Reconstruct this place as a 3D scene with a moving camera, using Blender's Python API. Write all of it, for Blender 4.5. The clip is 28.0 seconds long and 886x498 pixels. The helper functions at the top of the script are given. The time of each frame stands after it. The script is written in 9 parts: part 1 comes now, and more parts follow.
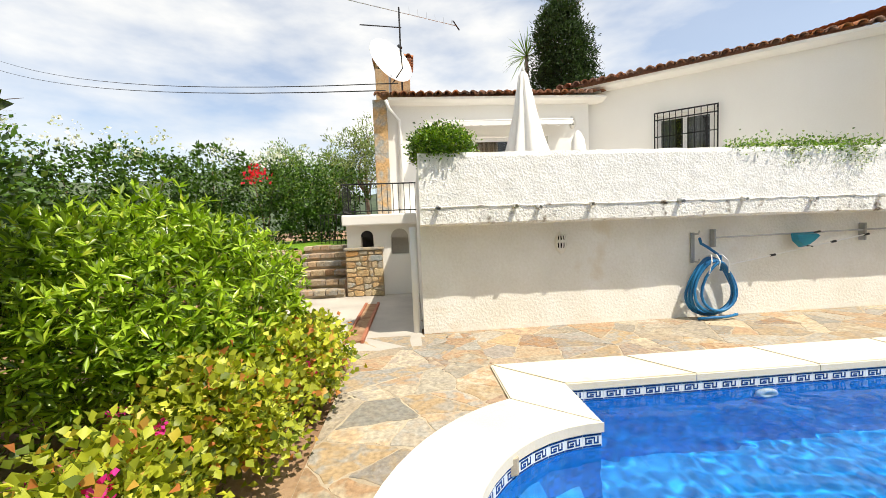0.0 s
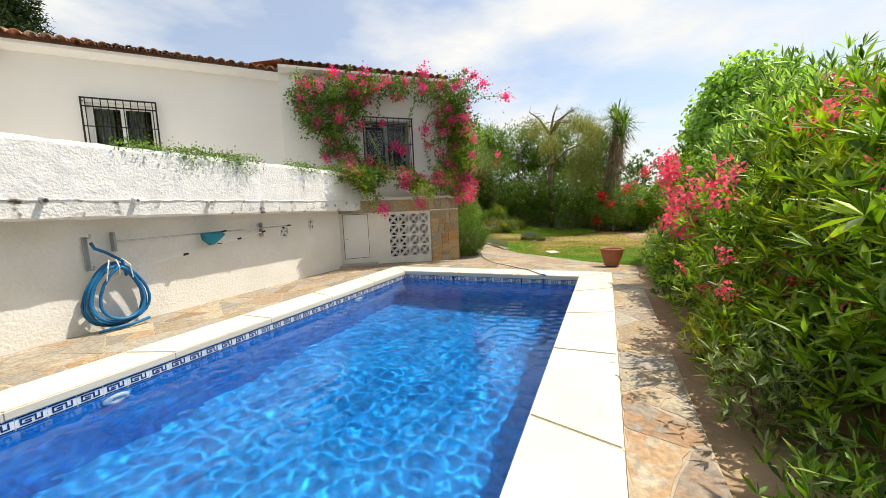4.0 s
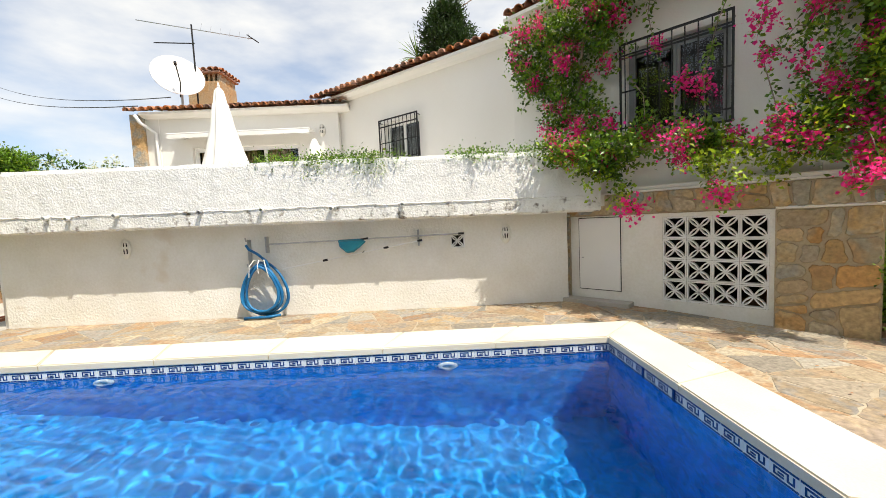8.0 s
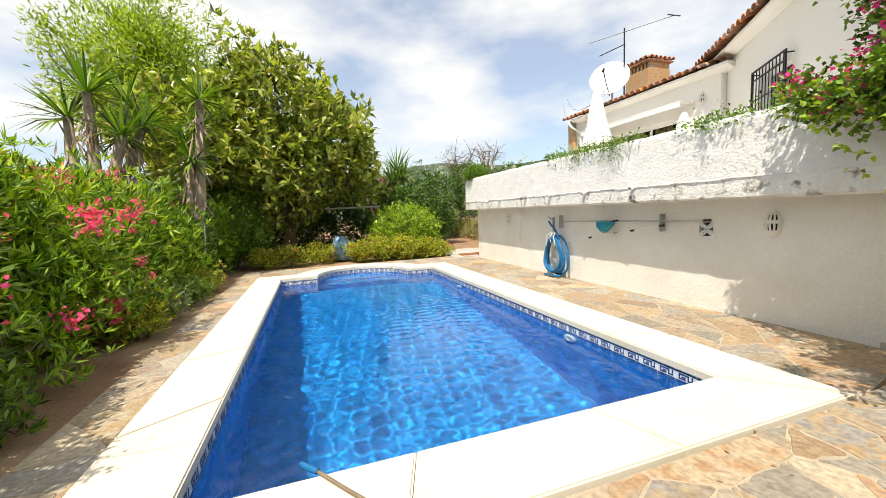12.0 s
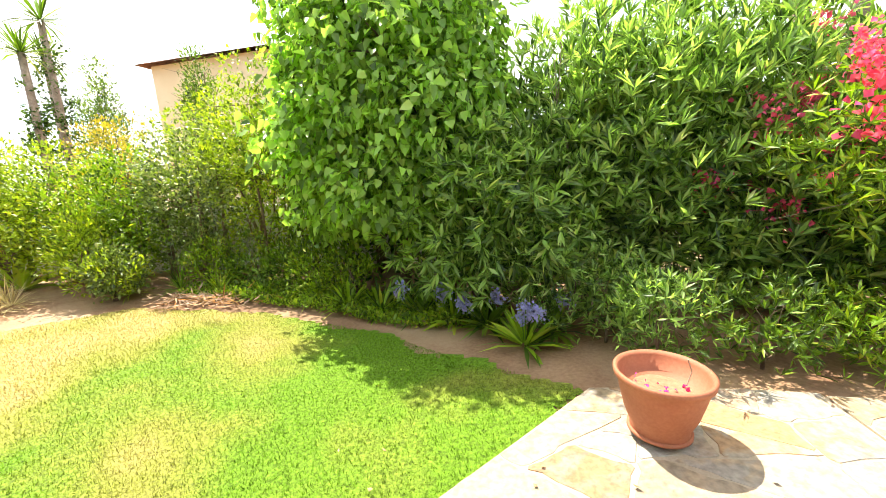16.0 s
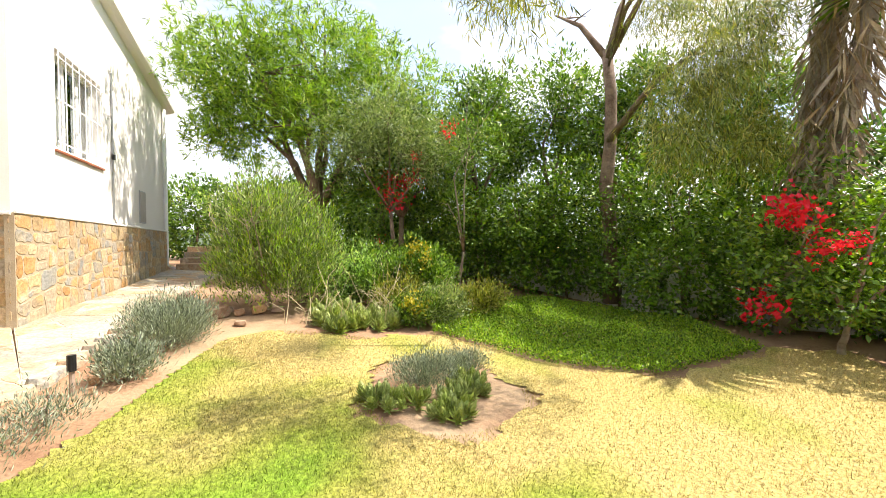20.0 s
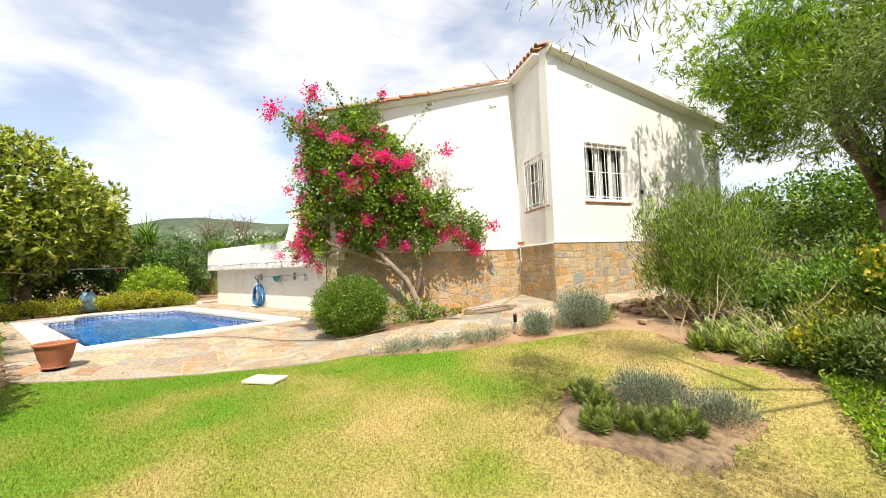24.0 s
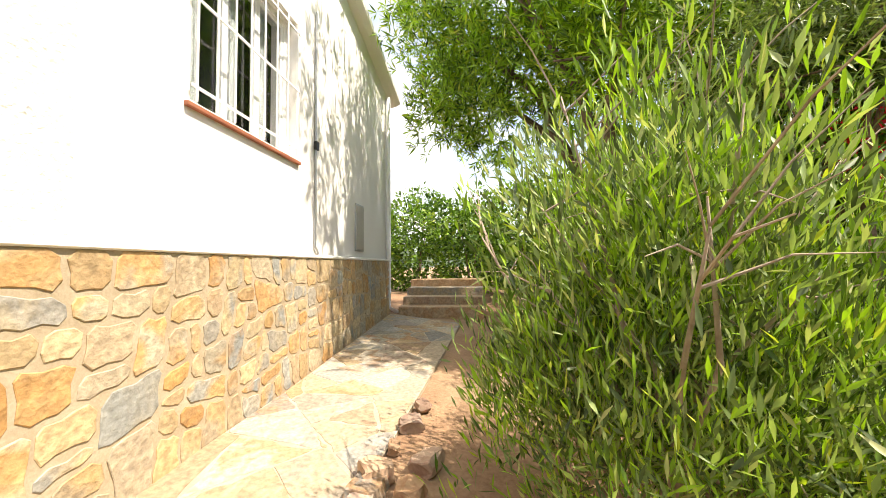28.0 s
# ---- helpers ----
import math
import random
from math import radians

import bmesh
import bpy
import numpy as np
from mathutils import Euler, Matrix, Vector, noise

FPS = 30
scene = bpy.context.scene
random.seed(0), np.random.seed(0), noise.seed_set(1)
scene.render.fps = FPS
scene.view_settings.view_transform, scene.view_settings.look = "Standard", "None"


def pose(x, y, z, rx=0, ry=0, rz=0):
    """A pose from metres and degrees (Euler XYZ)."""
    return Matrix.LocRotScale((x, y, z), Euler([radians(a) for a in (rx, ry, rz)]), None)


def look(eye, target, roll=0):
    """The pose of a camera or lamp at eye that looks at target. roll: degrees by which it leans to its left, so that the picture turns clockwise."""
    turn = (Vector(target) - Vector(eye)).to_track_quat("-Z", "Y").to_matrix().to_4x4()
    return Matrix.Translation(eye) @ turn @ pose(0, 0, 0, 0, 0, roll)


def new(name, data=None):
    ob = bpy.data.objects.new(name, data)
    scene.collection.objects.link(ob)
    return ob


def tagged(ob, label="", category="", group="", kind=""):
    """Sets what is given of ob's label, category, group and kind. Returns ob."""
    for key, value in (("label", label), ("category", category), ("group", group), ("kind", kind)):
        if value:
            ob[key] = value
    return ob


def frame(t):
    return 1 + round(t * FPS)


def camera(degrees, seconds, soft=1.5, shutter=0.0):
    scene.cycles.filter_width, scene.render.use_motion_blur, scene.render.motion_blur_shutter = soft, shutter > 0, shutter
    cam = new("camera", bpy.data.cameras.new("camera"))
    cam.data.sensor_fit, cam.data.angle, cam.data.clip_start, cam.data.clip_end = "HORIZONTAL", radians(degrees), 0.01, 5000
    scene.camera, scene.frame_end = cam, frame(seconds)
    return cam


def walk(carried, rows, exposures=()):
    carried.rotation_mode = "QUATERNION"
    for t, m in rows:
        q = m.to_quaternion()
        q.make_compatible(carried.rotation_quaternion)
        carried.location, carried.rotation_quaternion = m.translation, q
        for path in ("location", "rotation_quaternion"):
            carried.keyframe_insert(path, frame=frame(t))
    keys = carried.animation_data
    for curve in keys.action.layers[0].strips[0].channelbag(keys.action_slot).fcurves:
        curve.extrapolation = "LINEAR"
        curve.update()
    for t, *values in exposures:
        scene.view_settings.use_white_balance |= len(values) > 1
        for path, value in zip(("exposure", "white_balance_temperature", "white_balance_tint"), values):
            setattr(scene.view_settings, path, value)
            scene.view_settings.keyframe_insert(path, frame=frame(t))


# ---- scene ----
cam = camera(98.9, 28, 0.85)
PATH = [
    (0, (-3.819, 0.906, 1.576), (-3.658, 2.895, 1.446), -2.3),
    (0.5, (-3.745, 0.76, 1.58), (-2.923, 2.577, 1.432), -2.3),
    (1, (-3.618, 0.648, 1.602), (-2.483, 2.286, 1.441), -2.5),
    (1.5, (-3.574, 0.61, 1.614), (-2.271, 2.119, 1.447), -2.5),
    (2, (-3.568, 0.598, 1.625), (-2.216, 2.061, 1.451), -2.6),
    (2.5, (-3.576, 0.59, 1.619), (-2.186, 2.018, 1.446), -2.6),
    (3, (-3.418, 0.445, 1.537), (-1.885, 1.717, 1.364), -2.3),
    (3.5, (-2.966, 0.066, 1.488), (-1.214, 1.011, 1.286), -2.5),
    (5.5, (0.035, -0.192, 1.568), (1.902, 0.484, 1.334), -2.3),
    (6, (0.774, -0.085, 1.521), (2.348, 1.131, 1.311), -2.6),
    (6.5, (1.451, -0.057, 1.509), (2.597, 1.57, 1.312), -2.8),
    (7, (2.167, -0.031, 1.478), (2.849, 1.842, 1.305), -2.9),
    (7.5, (2.821, -0.013, 1.471), (3.157, 1.952, 1.313), -2.8),
    (8, (3.539, -0.008, 1.462), (3.564, 1.987, 1.314), -2.7),
    (8.5, (4.252, 0.04, 1.483), (4.07, 2.026, 1.332), -2.7),
    (9, (4.912, 0.129, 1.504), (4.488, 2.078, 1.348), -2.7),
    (9.5, (5.599, 0.316, 1.538), (4.84, 2.159, 1.376), -2.8),
    (10, (6.196, 0.483, 1.577), (5.126, 2.165, 1.417), -3.0),
    (10.5, (6.753, 0.692, 1.553), (5.478, 2.225, 1.398), -2.9),
    (11, (7.158, 0.896, 1.522), (5.65, 2.201, 1.37), -2.9),
    (11.5, (7.423, 1.0, 1.476), (5.671, 1.954, 1.329), -2.7),
    (13.5, (7.952, 1.817, 1.469), (6.001, 1.549, 1.121), -1.9),
    (14, (7.97, 1.834, 1.474), (6.19, 0.991, 1.129), -1.7),
    (14.5, (7.954, 1.914, 1.519), (6.67, 0.434, 1.121), -1.3),
    (15, (7.921, 1.93, 1.586), (7.21, 0.115, 1.137), -2.9),
    (15.5, (7.951, 1.979, 1.579), (7.831, 0.028, 1.158), -4.0),
    (16, (8.093, 2.01, 1.566), (8.463, 0.084, 1.173), -2.8),
    (16.5, (8.191, 1.935, 1.557), (8.966, 0.131, 1.172), -2.9),
    (17, (8.32, 1.789, 1.52), (9.54, 0.246, 1.161), -2.5),
    (17.5, (8.57, 1.594, 1.455), (10.095, 0.345, 1.117), -1.9),
    (18, (9.056, 1.309, 1.43), (10.872, 0.541, 1.095), -1.4),
    (18.5, (9.781, 1.122, 1.36), (11.71, 0.71, 1.031), -1.1),
    (19, (10.667, 0.963, 1.28), (12.64, 1.014, 0.955), -0.9),
    (19.5, (11.422, 0.762, 1.289), (13.266, 1.526, 1.147), -1.0),
    (20, (12.184, 0.544, 1.351), (13.739, 1.802, 1.329), -0.8),
    (20.5, (12.949, 0.395, 1.373), (14.139, 2.002, 1.346), -1.0),
    (21, (13.671, 0.185, 1.388), (14.24, 2.102, 1.349), -1.5),
    (21.5, (14.384, -0.036, 1.423), (14.357, 1.962, 1.362), -1.4),
    (22, (14.936, -0.308, 1.465), (14.547, 1.653, 1.398), -1.3),
    (22.5, (15.466, -0.615, 1.42), (14.69, 1.227, 1.367), -2.1),
    (24.5, (15.999, -1.128, 1.336), (14.742, 0.424, 1.439), -2.1),
    (25, (15.744, -0.705, 1.282), (14.573, 0.915, 1.366), -2.1),
    (25.5, (15.522, -0.006, 1.332), (14.747, 1.837, 1.396), -2.2),
    (26, (15.035, 0.905, 1.393), (14.705, 2.876, 1.448), -1.8),
    (26.5, (14.486, 1.985, 1.472), (14.565, 3.983, 1.523), -1.1),
    (27, (14.103, 3.143, 1.551), (14.487, 5.105, 1.607), -1.0),
    (27.5, (13.795, 4.301, 1.623), (14.389, 6.209, 1.693), -0.8),
    (28, (13.602, 5.51, 1.714), (14.366, 7.356, 1.802), -0.5),
]
EXPOSURES = [(0, 0.26, 7000, 9), (3, 0.06, 6950, 9), (5.5, 0.26, 6950, 9), (7.5, 0.22, 6950, 9), (9, 0.18, 6950, 9), (11, 0.24, 7000, 9), (13.5, 0.3, 7050, 9), (14, 0.36, 7050, 9), (15, 1.28, 7150, 9), (15.6, 1.42, 7200, 10), (17, 1.42, 7050, 10),
             (18.5, 1.25, 7000, 14), (20, 1.08, 6950, 14), (22, 0.98, 7000, 13), (22.5, 0.84, 7000, 13), (24.5, 0.45, 7050, 10), (25.5, 0.68, 7100, 11), (26, 0.92, 7100, 12), (26.6, 0.98, 7150, 13), (28, 1.0, 7250, 13)]
walk(cam, [(t, look(eye, target, roll)) for t, eye, target, roll in PATH], EXPOSURES)

# ---- sky, sun ----
SUN = Vector((0.42, -0.385, 1.0)).normalized()
world = bpy.data.worlds.new("world")
scene.world = world
world.use_nodes = True
wn, wl = world.node_tree.nodes, world.node_tree.links
wn.clear()
sky = wn.new("ShaderNodeTexSky")
sky.sky_type, sky.sun_disc = "NISHITA", False
sky.sun_elevation = math.asin(SUN.z)
sky.sun_rotation = math.atan2(SUN.x, SUN.y)
sky.dust_density, sky.air_density = 1.5, 1.0
wcoord = wn.new("ShaderNodeTexCoord")
wmap = wn.new("ShaderNodeMapping")
wmap.inputs["Scale"].default_value = (1.0, 1.0, 2.6)
cloud = wn.new("ShaderNodeTexNoise")
cloud.inputs["Scale"].default_value, cloud.inputs["Detail"].default_value = 2.3, 7
cloud.inputs["Roughness"].default_value = 0.52
cramp = wn.new("ShaderNodeValToRGB")
cramp.color_ramp.elements[0].position, cramp.color_ramp.elements[1].position = 0.40, 0.62
cramp.color_ramp.elements[0].color = (0.28, 0.28, 0.28, 1)
cshade = wn.new("ShaderNodeMix")
cshade.data_type = "RGBA"
cshade.inputs["A"].default_value, cshade.inputs["B"].default_value = (10.4, 10.9, 11.6, 1), (13.2, 13.3, 13.4, 1)
cnoise = wn.new("ShaderNodeTexNoise")
cnoise.inputs["Scale"].default_value, cnoise.inputs["Detail"].default_value = 5.0, 5
wmix = wn.new("ShaderNodeMix")
wmix.data_type = "RGBA"
back = wn.new("ShaderNodeBackground")
back.inputs["Strength"].default_value = 0.074
wout = wn.new("ShaderNodeOutputWorld")
wl.new(wcoord.outputs["Generated"], wmap.inputs["Vector"])
wl.new(wmap.outputs["Vector"], cloud.inputs["Vector"])
wl.new(wmap.outputs["Vector"], cnoise.inputs["Vector"])
wl.new(cloud.outputs["Fac"], cramp.inputs["Fac"])
wl.new(cnoise.outputs["Fac"], cshade.inputs["Factor"])
wl.new(cramp.outputs["Color"], wmix.inputs["Factor"])
clear = wn.new("ShaderNodeMix")
clear.data_type, clear.blend_type = "RGBA", "MULTIPLY"
clear.inputs["Factor"].default_value, clear.inputs["B"].default_value = 1.0, (1.8, 2.05, 2.3, 1)
wl.new(sky.outputs["Color"], clear.inputs["A"])
wl.new(clear.outputs["Result"], wmix.inputs["A"])
wl.new(cshade.outputs["Result"], wmix.inputs["B"])
wl.new(wmix.outputs["Result"], back.inputs["Color"])
wl.new(back.outputs["Background"], wout.inputs["Surface"])

sun_data = bpy.data.lights.new("sun", "SUN")
sun_data.energy, sun_data.angle, sun_data.color = 5.0, radians(0.55), (1.0, 0.95, 0.87)
sun_data.cycles.is_caustics_light = True
sun_ob = new("sun", sun_data)
sun_ob.matrix_world = look(tuple(SUN * 60), (0, 0, 0))


# ---- materials ----
def surface(name, c1, c2, scale=3.0, rough=0.8, bump=0.2, fine=60.0, metal=0.0, vary=0.0, stain=None, dist=0.02, spec=0.4, contrast=(0.35, 0.65), island=False):
    """Two colours mixed by coarse and fine noise in world space, with relief; vary: brightness by object; stain: (colour, scale, low, high)."""
    m = bpy.data.materials.new(name)
    m.use_nodes = True
    n, l = m.node_tree.nodes, m.node_tree.links
    b = n["Principled BSDF"]
    geo = n.new("ShaderNodeNewGeometry")
    big, small = n.new("ShaderNodeTexNoise"), n.new("ShaderNodeTexNoise")
    for t, s, d in ((big, scale, 6), (small, fine, 4)):
        t.inputs["Scale"].default_value, t.inputs["Detail"].default_value = s, d
        l.new(geo.outputs["Position"], t.inputs["Vector"])
    add = n.new("ShaderNodeMath")
    add.operation = "MULTIPLY_ADD"
    add.inputs[1].default_value, add.inputs[2].default_value = 0.35, 0.0
    l.new(small.outputs["Fac"], add.inputs[0])
    tot = n.new("ShaderNodeMath")
    tot.operation = "MULTIPLY_ADD"
    tot.inputs[1].default_value = 0.65
    l.new(big.outputs["Fac"], tot.inputs[0])
    l.new(add.outputs[0], tot.inputs[2])
    ramp = n.new("ShaderNodeValToRGB")
    e = ramp.color_ramp.elements
    e[0].position, e[1].position = contrast
    e[0].color, e[1].color = (*c1, 1), (*c2, 1)
    l.new(tot.outputs[0], ramp.inputs["Fac"])
    col = ramp.outputs["Color"]
    if stain:
        sn = n.new("ShaderNodeTexNoise")
        sn.inputs["Scale"].default_value, sn.inputs["Detail"].default_value = stain[1], 8
        l.new(geo.outputs["Position"], sn.inputs["Vector"])
        sr = n.new("ShaderNodeMapRange")
        sr.inputs["From Min"].default_value, sr.inputs["From Max"].default_value = stain[2], stain[3]
        l.new(sn.outputs["Fac"], sr.inputs["Value"])
        sm = n.new("ShaderNodeMix")
        sm.data_type = "RGBA"
        sm.inputs["B"].default_value = (*stain[0], 1)
        l.new(sr.outputs["Result"], sm.inputs["Factor"])
        l.new(col, sm.inputs["A"])
        col = sm.outputs["Result"]
    if vary:
        rnd = n.new("ShaderNodeObjectInfo").outputs["Random"]
        if island:
            rnd = geo.outputs["Random Per Island"]
        mr = n.new("ShaderNodeMapRange")
        mr.inputs["To Min"].default_value, mr.inputs["To Max"].default_value = 1 - vary, 1 + vary
        l.new(rnd, mr.inputs["Value"])
        hs = n.new("ShaderNodeHueSaturation")
        l.new(mr.outputs["Result"], hs.inputs["Value"])
        wob = n.new("ShaderNodeMapRange")
        wob.inputs["From Min"].default_value, wob.inputs["From Max"].default_value = 0.0, 1.0
        wob.inputs["To Min"].default_value, wob.inputs["To Max"].default_value = 1 + vary, 1 - vary * 1.6
        frac = n.new("ShaderNodeMath")
        frac.operation = "FRACT"
        mul = n.new("ShaderNodeMath")
        mul.operation = "MULTIPLY"
        mul.inputs[1].default_value = 7.31
        l.new(rnd, mul.inputs[0])
        l.new(mul.outputs[0], frac.inputs[0])
        l.new(frac.outputs[0], wob.inputs["Value"])
        l.new(wob.outputs["Result"], hs.inputs["Saturation"])
        l.new(col, hs.inputs["Color"])
        col = hs.outputs["Color"]
    l.new(col, b.inputs["Base Color"])
    rr = n.new("ShaderNodeMapRange")
    rr.inputs["To Min"].default_value, rr.inputs["To Max"].default_value = max(0.03, rough - 0.12), min(1, rough + 0.1)
    l.new(big.outputs["Fac"], rr.inputs["Value"])
    l.new(rr.outputs["Result"], b.inputs["Roughness"])
    b.inputs["Metallic"].default_value = metal
    b.inputs["Specular IOR Level"].default_value = spec
    if bump:
        bp = n.new("ShaderNodeBump")
        bp.inputs["Strength"].default_value, bp.inputs["Distance"].default_value = bump, dist
        l.new(tot.outputs[0], bp.inputs["Height"])
        l.new(bp.outputs["Normal"], b.inputs["Normal"])
    return m


def leaf_material(name, dark, light, third=None, glow=0.35, rough=0.5):
    """Leaves: colour by island, part diffuse and glossy, part light shining through."""
    m = bpy.data.materials.new(name)
    m.use_nodes = True
    n, l = m.node_tree.nodes, m.node_tree.links
    b, out = n["Principled BSDF"], n["Material Output"]
    geo = n.new("ShaderNodeNewGeometry")
    ramp = n.new("ShaderNodeValToRGB")
    e = ramp.color_ramp.elements
    e[0].color, e[1].color = (*[c * (0.42 if dark[1] > dark[0] else 1.0) for c in dark], 1), (*[min(0.9, c * 1.2) for c in light], 1)
    e[1].position = 0.85 if third else 1.0
    if third:
        x = e.new(0.97)
        x.color = (*third, 1)
    l.new(geo.outputs["Random Per Island"], ramp.inputs["Fac"])
    l.new(ramp.outputs["Color"], b.inputs["Base Color"])
    b.inputs["Roughness"].default_value = rough
    b.inputs["Specular IOR Level"].default_value = 0.55
    tr = n.new("ShaderNodeBsdfTranslucent")
    gain = n.new("ShaderNodeMix")
    gain.data_type, gain.blend_type = "RGBA", "MULTIPLY"
    gain.inputs["Factor"].default_value = 1.0
    gain.inputs["B"].default_value = (1.25, 1.4, 0.55, 1)
    l.new(ramp.outputs["Color"], gain.inputs["A"])
    l.new(gain.outputs["Result"], tr.inputs["Color"])
    mix = n.new("ShaderNodeMixShader")
    mix.inputs["Fac"].default_value = glow * 0.75
    l.new(b.outputs["BSDF"], mix.inputs[1])
    l.new(tr.outputs["BSDF"], mix.inputs[2])
    l.new(mix.outputs["Shader"], out.inputs["Surface"])
    return m


M = {}
M["stucco"] = surface("rough_white_stucco", (0.74, 0.73, 0.70), (0.81, 0.80, 0.78), 5.0, 0.9, 0.8, 34, dist=0.045)
M["plaster"] = surface("smooth_white_plaster", (0.78, 0.75, 0.70), (0.84, 0.82, 0.78), 0.5, 0.85, 0.25, 55, dist=0.008)
M["plaster_old"] = surface("aged_white_plaster", (0.74, 0.71, 0.64), (0.84, 0.82, 0.78), 1.6, 0.9, 0.9, 26, dist=0.03, stain=((0.60, 0.47, 0.30), 1.3, 0.64, 0.86))
M["lip"] = surface("stained_stucco", (0.70, 0.68, 0.63), (0.84, 0.83, 0.80), 5.0, 0.9, 1.0, 30, dist=0.05, stain=((0.13, 0.10, 0.07), 8.0, 0.57, 0.72))
M["paint"] = surface("white_paint", (0.78, 0.77, 0.75), (0.82, 0.81, 0.80), 2, 0.5, 0.05, 90)
M["coping"] = surface("cream_coping_stone", (0.66, 0.59, 0.46), (0.75, 0.70, 0.59), 1.1, 0.8, 0.2, 70, vary=0.04, dist=0.006, stain=((0.55, 0.46, 0.33), 4.0, 0.66, 0.85))


def stone_material(name, colours, size, bump, dist, fine=22.0):
    """Each stone takes two of the colours by its own chance, mixed in patches, with grain and relief."""
    m = bpy.data.materials.new(name)
    m.use_nodes = True
    n, l = m.node_tree.nodes, m.node_tree.links
    b = n["Principled BSDF"]
    rnd = n.new("ShaderNodeObjectInfo").outputs["Random"]
    geo = n.new("ShaderNodeNewGeometry")
    away = n.new("ShaderNodeVectorMath")
    away.operation = "MULTIPLY_ADD"
    away.inputs[1].default_value, away.inputs[2].default_value = (37, 53, 71), (0, 0, 0)
    l.new(rnd, away.inputs[0])
    at = n.new("ShaderNodeVectorMath")
    l.new(geo.outputs["Position"], at.inputs[0])
    l.new(away.outputs["Vector"], at.inputs[1])
    tones = []
    for times in (1.0, 7.31, 23.7):
        mul, frac = n.new("ShaderNodeMath"), n.new("ShaderNodeMath")
        mul.operation, frac.operation = "MULTIPLY", "FRACT"
        mul.inputs[1].default_value = times
        l.new(rnd, mul.inputs[0])
        l.new(mul.outputs[0], frac.inputs[0])
        tones.append(frac.outputs[0])
    picked = []
    for tone in tones[:2]:
        ramp = n.new("ShaderNodeValToRGB")
        e = ramp.color_ramp.elements
        e[0].color, e[1].color = (*colours[0], 1), (*colours[-1], 1)
        for i, c in enumerate(colours[1:-1]):
            e.new((i + 1) / (len(colours) - 1)).color = (*c, 1)
        l.new(tone, ramp.inputs["Fac"])
        picked.append(ramp.outputs["Color"])
    patch, grain = n.new("ShaderNodeTexNoise"), n.new("ShaderNodeTexNoise")
    for t, sc, d in ((patch, size, 5), (grain, fine, 7)):
        t.inputs["Scale"].default_value, t.inputs["Detail"].default_value = sc, d
        l.new(at.outputs["Vector"], t.inputs["Vector"])
    patch.inputs["Distortion"].default_value = 0.7
    edge = n.new("ShaderNodeMapRange")
    edge.inputs["From Min"].default_value, edge.inputs["From Max"].default_value = 0.44, 0.60
    l.new(patch.outputs["Fac"], edge.inputs["Value"])
    mix = n.new("ShaderNodeMix")
    mix.data_type = "RGBA"
    l.new(edge.outputs["Result"], mix.inputs["Factor"])
    l.new(picked[0], mix.inputs["A"])
    l.new(picked[1], mix.inputs["B"])
    val = n.new("ShaderNodeMapRange")
    val.inputs["From Min"].default_value, val.inputs["From Max"].default_value = 0.3, 0.7
    val.inputs["To Min"].default_value, val.inputs["To Max"].default_value = 0.72, 1.22
    l.new(grain.outputs["Fac"], val.inputs["Value"])
    own = n.new("ShaderNodeMapRange")
    own.inputs["To Min"].default_value, own.inputs["To Max"].default_value = 0.85, 1.15
    l.new(tones[2], own.inputs["Value"])
    both = n.new("ShaderNodeMath")
    both.operation = "MULTIPLY"
    l.new(val.outputs["Result"], both.inputs[0])
    l.new(own.outputs["Result"], both.inputs[1])
    hs = n.new("ShaderNodeHueSaturation")
    l.new(both.outputs[0], hs.inputs["Value"])
    l.new(mix.outputs["Result"], hs.inputs["Color"])
    l.new(hs.outputs["Color"], b.inputs["Base Color"])
    b.inputs["Roughness"].default_value, b.inputs["Specular IOR Level"].default_value = 0.85, 0.3
    high = n.new("ShaderNodeMath")
    high.operation = "MULTIPLY_ADD"
    high.inputs[1].default_value = 0.6
    l.new(grain.outputs["Fac"], high.inputs[0])
    l.new(patch.outputs["Fac"], high.inputs[2])
    bp = n.new("ShaderNodeBump")
    bp.inputs["Strength"].default_value, bp.inputs["Distance"].default_value = bump, dist
    l.new(high.outputs[0], bp.inputs["Height"])
    l.new(bp.outputs["Normal"], b.inputs["Normal"])
    return m


M["flag"] = stone_material("sandstone_flag", [(0.26, 0.25, 0.22), (0.41, 0.29, 0.16), (0.31, 0.295, 0.26), (0.46, 0.385, 0.27), (0.37, 0.22, 0.115), (0.29, 0.28, 0.255)], 6.5, 0.9, 0.02, 26.0)
M["wallstone"] = stone_material("ochre_wall_stone", [(0.52, 0.43, 0.29), (0.47, 0.31, 0.14), (0.30, 0.32, 0.31), (0.50, 0.39, 0.23), (0.49, 0.27, 0.10), (0.44, 0.36, 0.25)], 3.0, 0.8, 0.025)
M["mortar"] = surface("sandy_mortar", (0.33, 0.27, 0.19), (0.50, 0.42, 0.31), 3, 0.95, 0.4, 90, dist=0.008)
M["wallmortar"] = surface("wall_mortar", (0.36, 0.28, 0.18), (0.50, 0.41, 0.29), 5, 0.95, 0.5, 70, dist=0.01)
M["soil"] = surface("dry_garden_soil", (0.19, 0.10, 0.055), (0.36, 0.23, 0.135), 1.3, 0.95, 0.9, 30, dist=0.03, stain=((0.42, 0.31, 0.19), 0.6, 0.5, 0.75))
M["rock"] = surface("reddish_rock", (0.27, 0.14, 0.08), (0.50, 0.35, 0.23), 4, 0.9, 0.8, 30, vary=0.2, dist=0.02)
